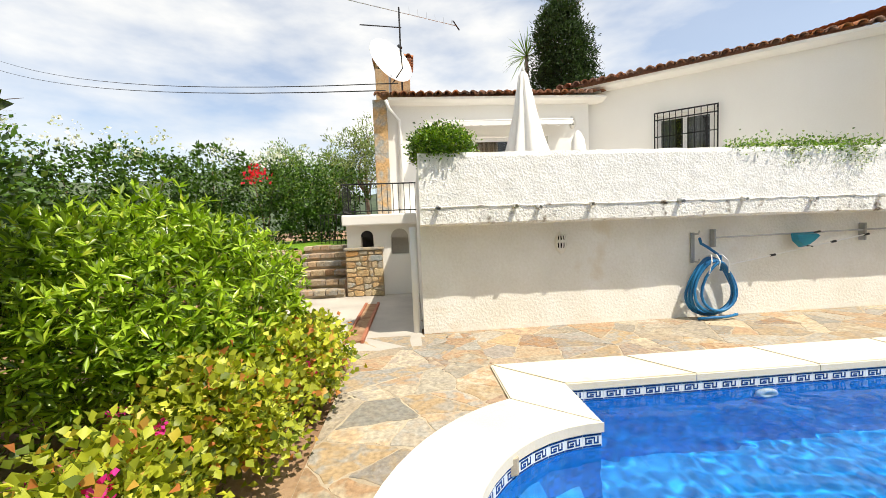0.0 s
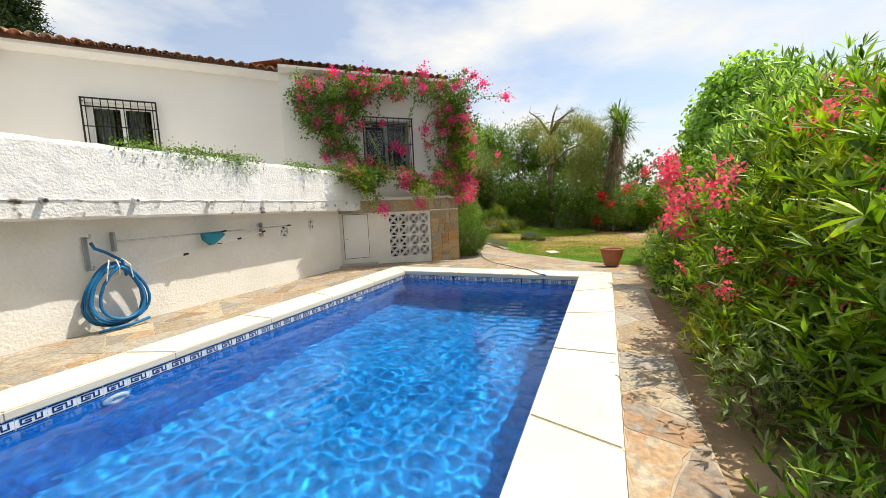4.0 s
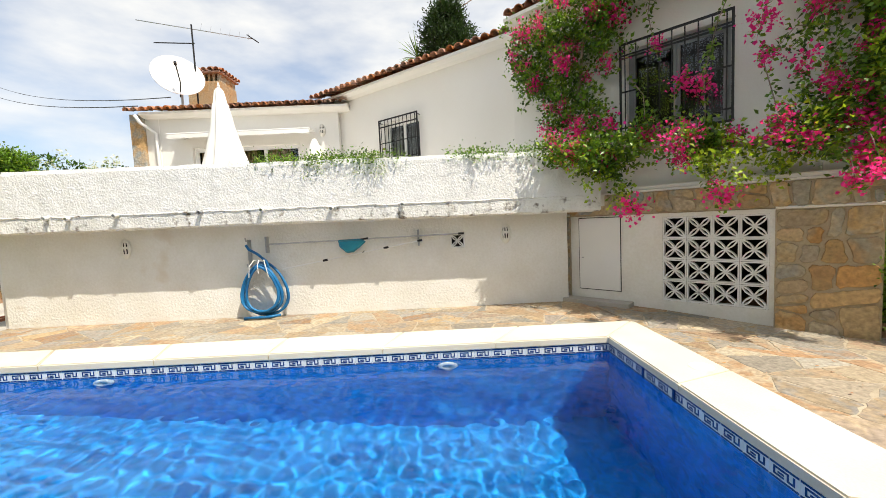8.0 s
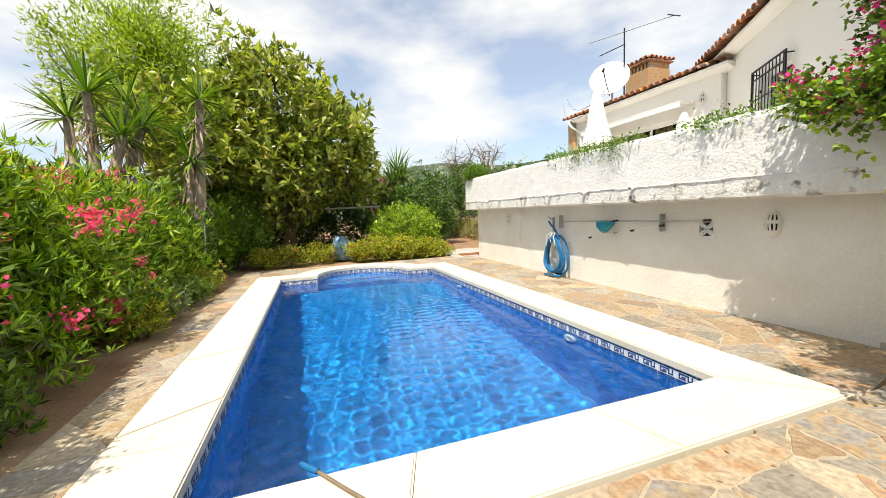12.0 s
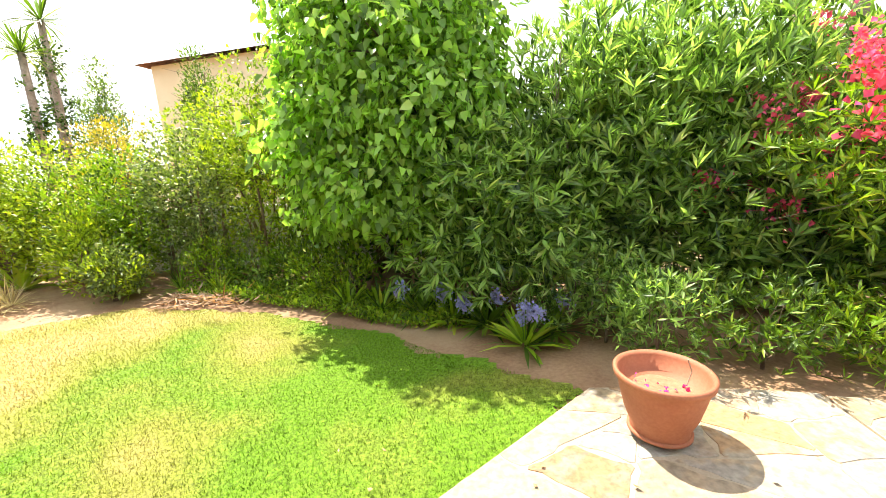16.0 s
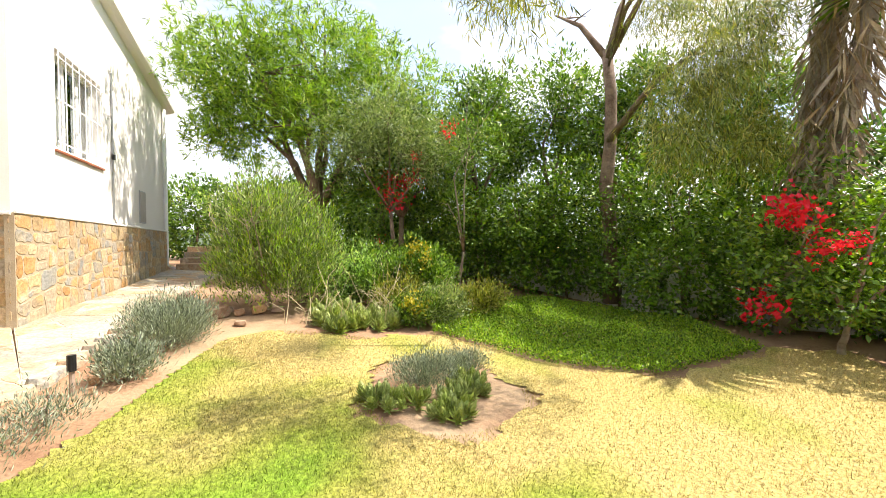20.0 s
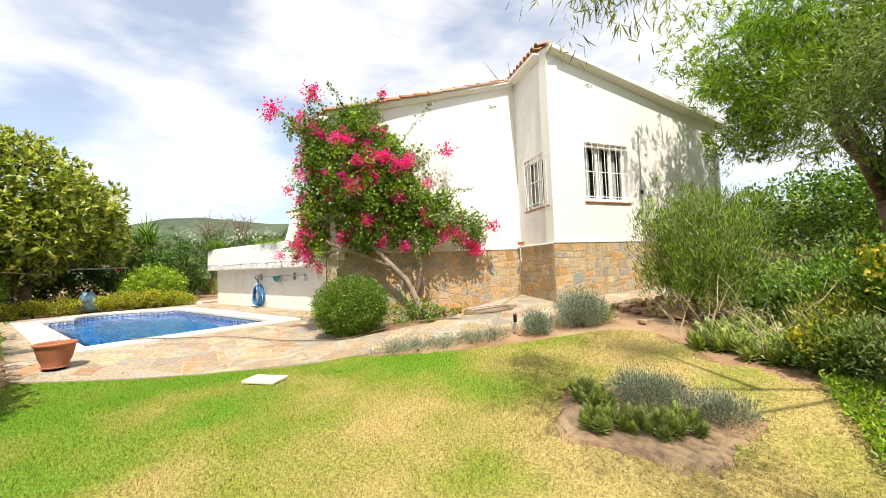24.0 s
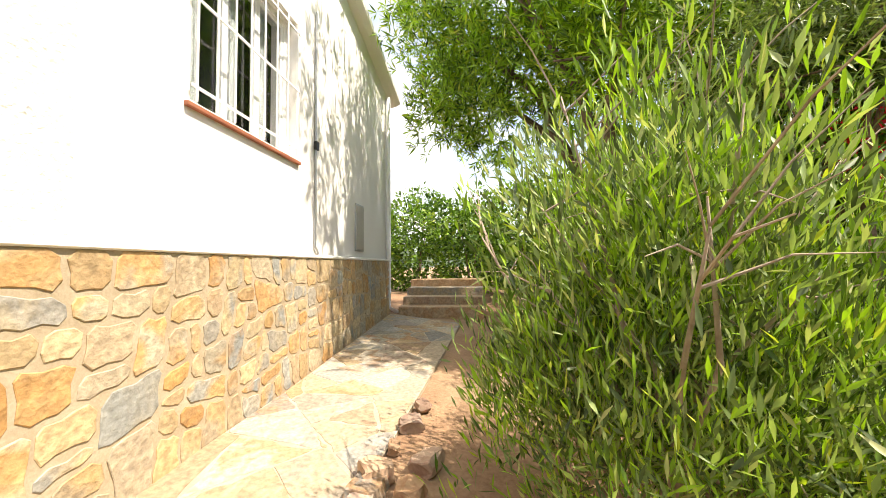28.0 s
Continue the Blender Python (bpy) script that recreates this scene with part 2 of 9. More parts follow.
M["concrete"] = surface("grey_concrete", (0.36, 0.33, 0.29), (0.52, 0.48, 0.42), 1.2, 0.9, 0.4, 50, dist=0.01)
M["tile"] = surface("clay_roof_tile", (0.32, 0.125, 0.065), (0.54, 0.27, 0.15), 2.6, 0.85, 0.5, 40, vary=0.22, dist=0.01, stain=((0.17, 0.13, 0.11), 5, 0.55, 0.7))
M["terracotta"] = surface("terracotta", (0.30, 0.10, 0.052), (0.42, 0.165, 0.092), 3, 0.7, 0.15, 60, dist=0.004)
M["iron"] = surface("black_iron", (0.012, 0.012, 0.013), (0.03, 0.03, 0.03), 8, 0.5, 0.1, 90, metal=0.3)
M["steel"] = surface("grey_metal", (0.35, 0.36, 0.37), (0.5, 0.5, 0.5), 5, 0.4, 0.05, 90, metal=0.8)
M["hose"] = surface("blue_plastic_hose", (0.005, 0.10, 0.27), (0.012, 0.19, 0.42), 4, 0.45, 0.1, 80)
M["net"] = surface("teal_plastic", (0.01, 0.17, 0.26), (0.02, 0.26, 0.34), 6, 0.5, 0.1, 80)
M["rubber"] = surface("beige_garden_hose", (0.15, 0.11, 0.075), (0.27, 0.20, 0.13), 5, 0.6, 0.1, 80)
M["bluebag"] = surface("blue_plastic_sheet", (0.02, 0.10, 0.22), (0.20, 0.35, 0.48), 6, 0.35, 0.6, 30)
M["canvas"] = surface("white_canvas", (0.74, 0.72, 0.68), (0.82, 0.81, 0.78), 2, 0.9, 0.2, 90, dist=0.004)
M["bark"] = surface("grey_brown_bark", (0.09, 0.055, 0.035), (0.25, 0.18, 0.13), 4, 0.95, 1.0, 26, dist=0.03)
M["palebark"] = surface("pale_bark", (0.20, 0.14, 0.10), (0.42, 0.34, 0.27), 4, 0.95, 0.9, 26, dist=0.02)
M["thatch"] = surface("dead_palm_leaves", (0.22, 0.15, 0.09), (0.46, 0.36, 0.24), 5, 0.9, 0.3, 40, vary=0.25, island=True)
# near-black that stands in for shade in rooms, recesses, gaps and slots
M["dark"] = surface("shade_black", (0.012, 0.012, 0.012), (0.03, 0.028, 0.026), 3, 0.9, 0.0)
M["wood"] = surface("dark_wood_frame", (0.10, 0.05, 0.025), (0.20, 0.11, 0.06), 5, 0.6, 0.2, 60)
M["curtain"] = surface("grey_curtain", (0.12, 0.13, 0.13), (0.2, 0.21, 0.2), 6, 0.9, 0.2, 50)
M["mosaic_white"] = surface("white_glazed_tile", (0.70, 0.73, 0.74), (0.80, 0.82, 0.82), 9, 0.15, 0.1, 90, spec=0.6)
M["mosaic_navy"] = surface("navy_glazed_tile", (0.008, 0.03, 0.14), (0.02, 0.06, 0.22), 9, 0.15, 0.1, 90, spec=0.6)
M["hill"] = surface("wooded_hillside", (0.03, 0.05, 0.03), (0.10, 0.13, 0.075), 0.02, 0.95, 0.0, 0.15)
M["ochrewall"] = surface("cream_render", (0.66, 0.55, 0.36), (0.74, 0.64, 0.46), 0.6, 0.9, 0.2, 40)

GREEN = {
    "bright": leaf_material("bright_green_leaf", (0.07, 0.18, 0.008), (0.27, 0.44, 0.025), (0.42, 0.46, 0.05), 0.42),
    "mid": leaf_material("mid_green_leaf", (0.045, 0.12, 0.012), (0.16, 0.29, 0.025), (0.28, 0.34, 0.045), 0.4),
    "deep": leaf_material("deep_green_leaf", (0.025, 0.075, 0.012), (0.085, 0.18, 0.022), (0.15, 0.23, 0.035), 0.35),
    "hedge": leaf_material("glossy_hedge_leaf", (0.04, 0.11, 0.008), (0.15, 0.28, 0.02), (0.29, 0.36, 0.035), 0.35, 0.4),
    "grey": leaf_material("grey_green_leaf", (0.10, 0.16, 0.05), (0.25, 0.33, 0.11), (0.42, 0.43, 0.19), 0.45, 0.5),
    "olive": leaf_material("olive_yellow_leaf", (0.11, 0.14, 0.012), (0.34, 0.36, 0.05), (0.46, 0.36, 0.09), 0.38, 0.45),
    "heart": leaf_material("large_soft_leaf", (0.16, 0.34, 0.05), (0.40, 0.62, 0.15), (0.52, 0.66, 0.2), 0.72, 0.36),
    "laurel": leaf_material("glossy_laurel_leaf", (0.09, 0.21, 0.01), (0.36, 0.52, 0.04), (0.50, 0.56, 0.07), 0.38, 0.32),
    "rubber": leaf_material("rubber_tree_leaf", (0.08, 0.14, 0.016), (0.40, 0.45, 0.08), (0.60, 0.46, 0.15), 0.5, 0.28),
    "oleander": leaf_material("oleander_leaf", (0.08, 0.20, 0.05), (0.32, 0.48, 0.15), (0.50, 0.58, 0.22), 0.72, 0.32),
    "dark": leaf_material("dark_conifer_leaf", (0.012, 0.035, 0.010), (0.04, 0.085, 0.02), None, 0.2, 0.85),
    "geranium": leaf_material("mixed_green_red_leaf", (0.15, 0.26, 0.015), (0.50, 0.53, 0.05), (0.55, 0.19, 0.06), 0.42),
    "lime": leaf_material("lime_green_leaf", (0.13, 0.25, 0.012), (0.38, 0.50, 0.04), (0.52, 0.52, 0.05), 0.48),
    "silver": leaf_material("silver_lavender_leaf", (0.19, 0.24, 0.17), (0.33, 0.38, 0.28), None, 0.2, 0.7),
    "yellow": leaf_material("yellow_green_leaf", (0.25, 0.28, 0.02), (0.55, 0.44, 0.03), (0.62, 0.36, 0.04), 0.42),
    "aloe": leaf_material("aloe_leaf", (0.10, 0.16, 0.03), (0.28, 0.34, 0.06), (0.42, 0.36, 0.12), 0.1, 0.4),
    "magenta": leaf_material("magenta_bract", (0.95, 0.012, 0.30), (0.78, 0.05, 0.42), (0.80, 0.16, 0.50), 0.7, 0.6),
    "pink": leaf_material("pink_oleander_petal", (0.85, 0.04, 0.22), (0.78, 0.13, 0.33), (0.78, 0.32, 0.50), 0.7, 0.6),
    "scarlet": leaf_material("scarlet_bract", (0.62, 0.008, 0.04), (0.85, 0.03, 0.07), (0.88, 0.16, 0.12), 0.7, 0.6),
    "violet": leaf_material("violet_blue_petal", (0.18, 0.18, 0.62), (0.42, 0.42, 0.85), None, 0.4, 0.6),
    "white": leaf_material("white_petal", (0.6, 0.6, 0.55), (0.8, 0.8, 0.76), None, 0.4, 0.6),
    "straw": leaf_material("dry_straw", (0.38, 0.29, 0.12), (0.64, 0.52, 0.28), None, 0.2, 0.8),
}


def lawn_material(name, blade=False):
    """Green turf that passes into straw-coloured patches, the same for blades and the mat under them."""
    m = bpy.data.materials.new(name)
    m.use_nodes = True
    n, l = m.node_tree.nodes, m.node_tree.links
    b = n["Principled BSDF"]
    geo = n.new("ShaderNodeNewGeometry")
    sep = n.new("ShaderNodeSeparateXYZ")
    l.new(geo.outputs["Position"], sep.inputs[0])
    big = n.new("ShaderNodeTexNoise")
    big.inputs["Scale"].default_value, big.inputs["Detail"].default_value = 0.8, 8
    l.new(geo.outputs["Position"], big.inputs["Vector"])
    dry = n.new("ShaderNodeMapRange")
    dry.inputs["From Min"].default_value, dry.inputs["From Max"].default_value = 9.6, 14.6
    dry.inputs["To Min"].default_value, dry.inputs["To Max"].default_value = -0.26, 0.15
    l.new(sep.outputs["X"], dry.inputs["Value"])
    near = n.new("ShaderNodeMapRange")
    near.inputs["From Min"].default_value, near.inputs["From Max"].default_value = 1.0, 4.5
    near.inputs["To Min"].default_value, near.inputs["To Max"].default_value = 0.0, -0.09
    l.new(sep.outputs["Y"], near.inputs["Value"])
    a1 = n.new("ShaderNodeMath")
    l.new(big.outputs["Fac"], a1.inputs[0])
    l.new(dry.outputs["Result"], a1.inputs[1])
    a2 = n.new("ShaderNodeMath")
    l.new(a1.outputs[0], a2.inputs[0])
    l.new(near.outputs["Result"], a2.inputs[1])
    ramp = n.new("ShaderNodeValToRGB")
    e = ramp.color_ramp.elements
    e[0].position, e[0].color = 0.26, (0.135, 0.265, 0.018, 1)
    e[1].position, e[1].color = 0.62, (0.44, 0.35, 0.13, 1)
    x = e.new(0.43)
    x.color = (0.26, 0.285, 0.05, 1)
    l.new(a2.outputs[0], ramp.inputs["Fac"])
    fine = n.new("ShaderNodeTexNoise")
    fine.inputs["Scale"].default_value, fine.inputs["Detail"].default_value, fine.inputs["Roughness"].default_value = 34, 8, 0.78
    l.new(geo.outputs["Position"], fine.inputs["Vector"])
    val = n.new("ShaderNodeMapRange")
    val.inputs["From Min"].default_value, val.inputs["From Max"].default_value = (0.0, 1.0) if blade else (0.36, 0.64)
    val.inputs["To Min"].default_value, val.inputs["To Max"].default_value = (0.45, 1.7) if blade else (0.35, 1.45)
    l.new(geo.outputs["Random Per Island"] if blade else fine.outputs["Fac"], val.inputs["Value"])
    hs = n.new("ShaderNodeHueSaturation")
    l.new(val.outputs["Result"], hs.inputs["Value"])
    l.new(ramp.outputs["Color"], hs.inputs["Color"])
    l.new(hs.outputs["Color"], b.inputs["Base Color"])
    b.inputs["Roughness"].default_value = 0.75
    b.inputs["Specular IOR Level"].default_value = 0.2
    if not blade:
        bp = n.new("ShaderNodeBump")
        bp.inputs["Strength"].default_value, bp.inputs["Distance"].default_value = 0.8, 0.02
        l.new(fine.outputs["Fac"], bp.inputs["Height"])
        l.new(bp.outputs["Normal"], b.inputs["Normal"])
    else:
        out = n["Material Output"]
        tr = n.new("ShaderNodeBsdfTranslucent")
        l.new(hs.outputs["Color"], tr.inputs["Color"])
        mix = n.new("ShaderNodeMixShader")
        mix.inputs["Fac"].default_value = 0.35
        l.new(b.outputs["BSDF"], mix.inputs[1])
        l.new(tr.outputs["BSDF"], mix.inputs[2])
        l.new(mix.outputs["Shader"], out.inputs["Surface"])
    return m


M["turf"], M["blade"] = lawn_material("turf"), lawn_material("grass_blade", True)


def pool_tile_material():
    """Blue mosaic of 5 cm tesserae in mixed tones, with paler joints."""
    m = surface("blue_pool_mosaic", (0.002, 0.22, 0.62), (0.004, 0.31, 0.72), 3.4, 0.3, 0.0, 9, contrast=(0.36, 0.64))
    n, l = m.node_tree.nodes, m.node_tree.links
    b = n["Principled BSDF"]
    src = b.inputs["Base Color"].links[0].from_socket
    geo = n.new("ShaderNodeNewGeometry")
    grid = n.new("ShaderNodeVectorMath")
    grid.operation = "SCALE"
    grid.inputs["Scale"].default_value = 20.0
    l.new(geo.outputs["Position"], grid.inputs[0])
    cell = n.new("ShaderNodeVectorMath")
    cell.operation = "FLOOR"
    l.new(grid.outputs["Vector"], cell.inputs[0])
    rnd = n.new("ShaderNodeTexWhiteNoise")
    rnd.noise_dimensions = "3D"
    l.new(cell.outputs["Vector"], rnd.inputs["Vector"])
    tone = n.new("ShaderNodeMapRange")
    tone.inputs["To Min"].default_value, tone.inputs["To Max"].default_value = 0.8, 1.25
    l.new(rnd.outputs["Value"], tone.inputs["Value"])
    hs = n.new("ShaderNodeHueSaturation")
    l.new(tone.outputs["Result"], hs.inputs["Value"])
    l.new(src, hs.inputs["Color"])
    part_of = n.new("ShaderNodeVectorMath")
    part_of.operation = "FRACTION"
    l.new(grid.outputs["Vector"], part_of.inputs[0])
    sep = n.new("ShaderNodeSeparateXYZ")
    l.new(part_of.outputs["Vector"], sep.inputs[0])
    both = n.new("ShaderNodeMath")
    both.operation = "MINIMUM"
    l.new(sep.outputs["X"], both.inputs[0])
    l.new(sep.outputs["Y"], both.inputs[1])
    gt = n.new("ShaderNodeMath")
    gt.operation = "GREATER_THAN"
    gt.inputs[1].default_value = 0.1
    l.new(both.outputs[0], gt.inputs[0])
    mix = n.new("ShaderNodeMix")
    mix.data_type = "RGBA"
    mix.inputs["A"].default_value = (0.03, 0.30, 0.66, 1)
    l.new(gt.outputs[0], mix.inputs["Factor"])
    l.new(hs.outputs["Color"], mix.inputs["B"])
    l.new(mix.outputs["Result"], b.inputs["Base Color"])
    return m


M["mosaic"] = pool_tile_material()


def glass_like(name, color, ior, rough, ripple=None):
    m = bpy.data.materials.new(name)
    m.use_nodes = True
    n, l = m.node_tree.nodes, m.node_tree.links
    b = n["Principled BSDF"]
    b.inputs["Base Color"].default_value = (*color, 1)
    b.inputs["Transmission Weight"].default_value = 1.0
    b.inputs["IOR"].default_value, b.inputs["Roughness"].default_value = ior, rough
    if ripple:
        geo = n.new("ShaderNodeNewGeometry")
        mp = n.new("ShaderNodeMapping")
        mp.inputs["Scale"].default_value = (1.0, 1.5, 1.0)
        l.new(geo.outputs["Position"], mp.inputs["Vector"])
        w1, w2 = n.new("ShaderNodeTexNoise"), n.new("ShaderNodeTexNoise")
        for w, s, d in ((w1, ripple[0], 3), (w2, ripple[1], 2)):
            w.inputs["Scale"].default_value, w.inputs["Detail"].default_value = s, d
            w.inputs["Distortion"].default_value = 0.6
            l.new(mp.outputs["Vector"], w.inputs["Vector"])
        ad = n.new("ShaderNodeMath")
        ad.operation = "MULTIPLY_ADD"
        ad.inputs[1].default_value = 0.45
        l.new(w2.outputs["Fac"], ad.inputs[0])
        l.new(w1.outputs["Fac"], ad.inputs[2])
        bp = n.new("ShaderNodeBump")
        bp.inputs["Strength"].default_value, bp.inputs["Distance"].default_value = ripple[2], 0.05
        l.new(ad.outputs[0], bp.inputs["Height"])
        l.new(bp.outputs["Normal"], b.inputs["Normal"])
    return m


M["water"] = glass_like("pool_water", (0.80, 0.95, 1.0), 1.33, 0.0)
M["glass"] = glass_like("window_glass", (0.85, 0.9, 0.9), 1.45, 0.02)


# ---- building helpers ----
def mesh_of(bm, name="mesh"):
    me = bpy.data.meshes.new(name)
    bm.to_mesh(me)
    bm.free()
    return me


def part(name, bm, material, parent=None, label="", smooth=False):
    """Links a bmesh or a mesh as one object, under parent if given."""
    me = mesh_of(bm, name) if isinstance(bm, bmesh.types.BMesh) else bm
    if material and not me.materials:
        me.materials.append(material)
    if smooth:
        me.polygons.foreach_set("use_smooth", [True] * len(me.polygons))
    ob = new(name, me)
    if parent:
        ob.parent = parent
    if label:
        ob["label"] = label
    return ob


def thing(name, label, category, at=(0, 0, 0), turn=0.0, group="", kind=""):
    ob = new(name)
    ob.empty_display_size = 0.1
    ob.matrix_world = pose(*at, 0, 0, turn)
    return tagged(ob, label, category, group, kind)


def rooted(ob, base):
    """Moves a thing's empty to its base while its parts stay where they are."""
    for c in ob.children:
        c.matrix_parent_inverse = Matrix.Translation(-Vector(base))
    ob.location = base
    return ob


def add_box(bm, x0, y0, z0, x1, y1, z1):
    v = [bm.verts.new(p) for p in ((x0, y0, z0), (x1, y0, z0), (x1, y1, z0), (x0, y1, z0), (x0, y0, z1), (x1, y0, z1), (x1, y1, z1), (x0, y1, z1))]
    for f in ((3, 2, 1, 0), (4, 5, 6, 7), (0, 1, 5, 4), (1, 2, 6, 5), (2, 3, 7, 6), (3, 0, 4, 7)):
        bm.faces.new([v[i] for i in f])
    return v


def box(x0, y0, z0, x1, y1, z1, bevel=0.0):
    bm = bmesh.new()
    add_box(bm, x0, y0, z0, x1, y1, z1)
    if bevel:
        bmesh.ops.bevel(bm, geom=bm.edges[:], offset=bevel, segments=2, affect="EDGES", profile=0.6)
    return bm


def turned(profile, seg=24, close=True):
    """A body of revolution round z from (radius, height) pairs."""
    bm = bmesh.new()
    rings = []
    for r, z in profile:
        rings.append([bm.verts.new((r * math.cos(2 * math.pi * i / seg), r * math.sin(2 * math.pi * i / seg), z)) for i in range(seg)])
    for a, b in zip(rings, rings[1:]):
        for i in range(seg):
            bm.faces.new((a[i], a[(i + 1) % seg], b[(i + 1) % seg], b[i]))
    if close:
        bm.faces.new(rings[0][::-1])
        bm.faces.new(rings[-1])
    return bm


def tube(points, radius, seg=8, bm=None, taper=None):
    """A round bar along points; taper: its radius at the end."""
    bm = bm or bmesh.new()
    pts = [Vector(p) for p in points]
    rings = []
    side = None
    for i, p in enumerate(pts):
        d = (pts[min(i + 1, len(pts) - 1)] - pts[max(i - 1, 0)]).normalized()
        ref = side if side is not None and abs(side.dot(d)) < 0.95 else (Vector((0, 0, 1)) if abs(d.z) < 0.9 else Vector((1, 0, 0)))
        side = (ref - d * ref.dot(d)).normalized()
        up = d.cross(side)
        r = radius if taper is None else radius + (taper - radius) * i / (len(pts) - 1)
        rings.append([bm.verts.new(p + side * r * math.cos(2 * math.pi * k / seg) + up * r * math.sin(2 * math.pi * k / seg)) for k in range(seg)])
    for a, b in zip(rings, rings[1:]):
        for k in range(seg):
            bm.faces.new((a[k], a[(k + 1) % seg], b[(k + 1) % seg], b[k]))
    bm.faces.new(rings[0][::-1])
    bm.faces.new(rings[-1])
    return bm


def arrays_mesh(name, verts, faces):
    """A mesh from an (n, 3) array of vertices and an (m, k) array of faces."""
    me = bpy.data.meshes.new(name)
    verts, faces = np.asarray(verts, np.float32), np.asarray(faces, np.int32)
    me.vertices.add(len(verts))
    me.vertices.foreach_set("co", verts.ravel())
    k = faces.shape[1]
    me.loops.add(faces.size)
    me.loops.foreach_set("vertex_index", faces.ravel())
    me.polygons.add(len(faces))
    me.polygons.foreach_set("loop_start", np.arange(0, faces.size, k, dtype=np.int32))
    me.update(calc_edges=True)
    return me


def smooth01(v):
    v = np.clip(v, 0, 1)
    return v * v * (3 - 2 * v)


def ground_z(x, y):
    """Height of the garden: level round the pool, a little lower on the lawn, rising along the house, a raised garden behind the steps."""
    x, y = np.asarray(x, float), np.asarray(y, float)
    z = -0.15 * smooth01((x - 6.3) / 2.8)
    z = z + smooth01((x - 7.5) / 3.0) * (0.115 * np.clip(y - 2.6, 0, 5.0) + 0.07 * np.clip(y - 7.6, 0, 8.0))
    z = z + 1.1 * ((y > 9.85) & (x < -4.35) & ~((x > -6.75) & (x < -5.3) & (y < 11.3)))
    return z


def inside(poly, x, y):
    """Which of the points (x, y) lie in the polygon."""
    x, y = np.asarray(x), np.asarray(y)
    res = np.zeros(x.shape, bool)
    for (x0, y0), (x1, y1) in zip(poly, poly[1:] + poly[:1]):
        hit = ((y0 > y) != (y1 > y)) & (x < (x1 - x0) * (y - y0) / (y1 - y0 + 1e-12) + x0)
        res ^= hit
    return res


def patch_mesh(name, poly, step, lift, ragged=0.0, holes=()):
    """A sheet on the garden's surface within a polygon, lifted a little."""
    xs = [p[0] for p in poly]
    ys = [p[1] for p in poly]
    gx, gy = np.arange(min(xs), max(xs) + step, step), np.arange(min(ys), max(ys) + step, step)
    X, Y = np.meshgrid(gx, gy, indexing="ij")
    rng = np.random.default_rng(5)
    X = X + rng.uniform(-0.3, 0.3, X.shape) * step
    Y = Y + rng.uniform(-0.3, 0.3, Y.shape) * step
    cx, cy = (X[:-1, :-1] + X[1:, 1:]) / 2, (Y[:-1, :-1] + Y[1:, 1:]) / 2
    wob = ragged * (np.sin(cx * 5.1 + cy * 2.3) + np.sin(cy * 7.7 - cx * 3.1))
    keep = inside(poly, cx + wob, cy + wob)
    for hx, hy, hr in holes:
        keep &= (cx - hx) ** 2 + (cy - hy) ** 2 > (hr * (1 + 0.12 * np.sin(5 * np.arctan2(cy - hy, cx - hx)))) ** 2
    idx = np.arange(X.size).reshape(X.shape)
    faces = np.stack([idx[:-1, :-1], idx[1:, :-1], idx[1:, 1:], idx[:-1, 1:]], -1)[keep]
    used, inv = np.unique(faces, return_inverse=True)
    V = np.stack([X.ravel(), Y.ravel(), ground_z(X, Y).ravel() + lift], -1)[used]
    return arrays_mesh(name, V, inv.reshape(-1, 4))


def clip_poly(poly, nx, ny, c):
    """The part of a convex polygon with nx*x + ny*y <= c."""
    out = []
    for (x0, y0), (x1, y1) in zip(poly, poly[1:] + poly[:1]):
        a, b = nx * x0 + ny * y0 - c, nx * x1 + ny * y1 - c
        if a <= 0:
            out.append((x0, y0))
        if (a < 0 < b) or (b < 0 < a):
            k = a / (a - b)
            out.append((x0 + k * (x1 - x0), y0 + k * (y1 - y0)))
    return out


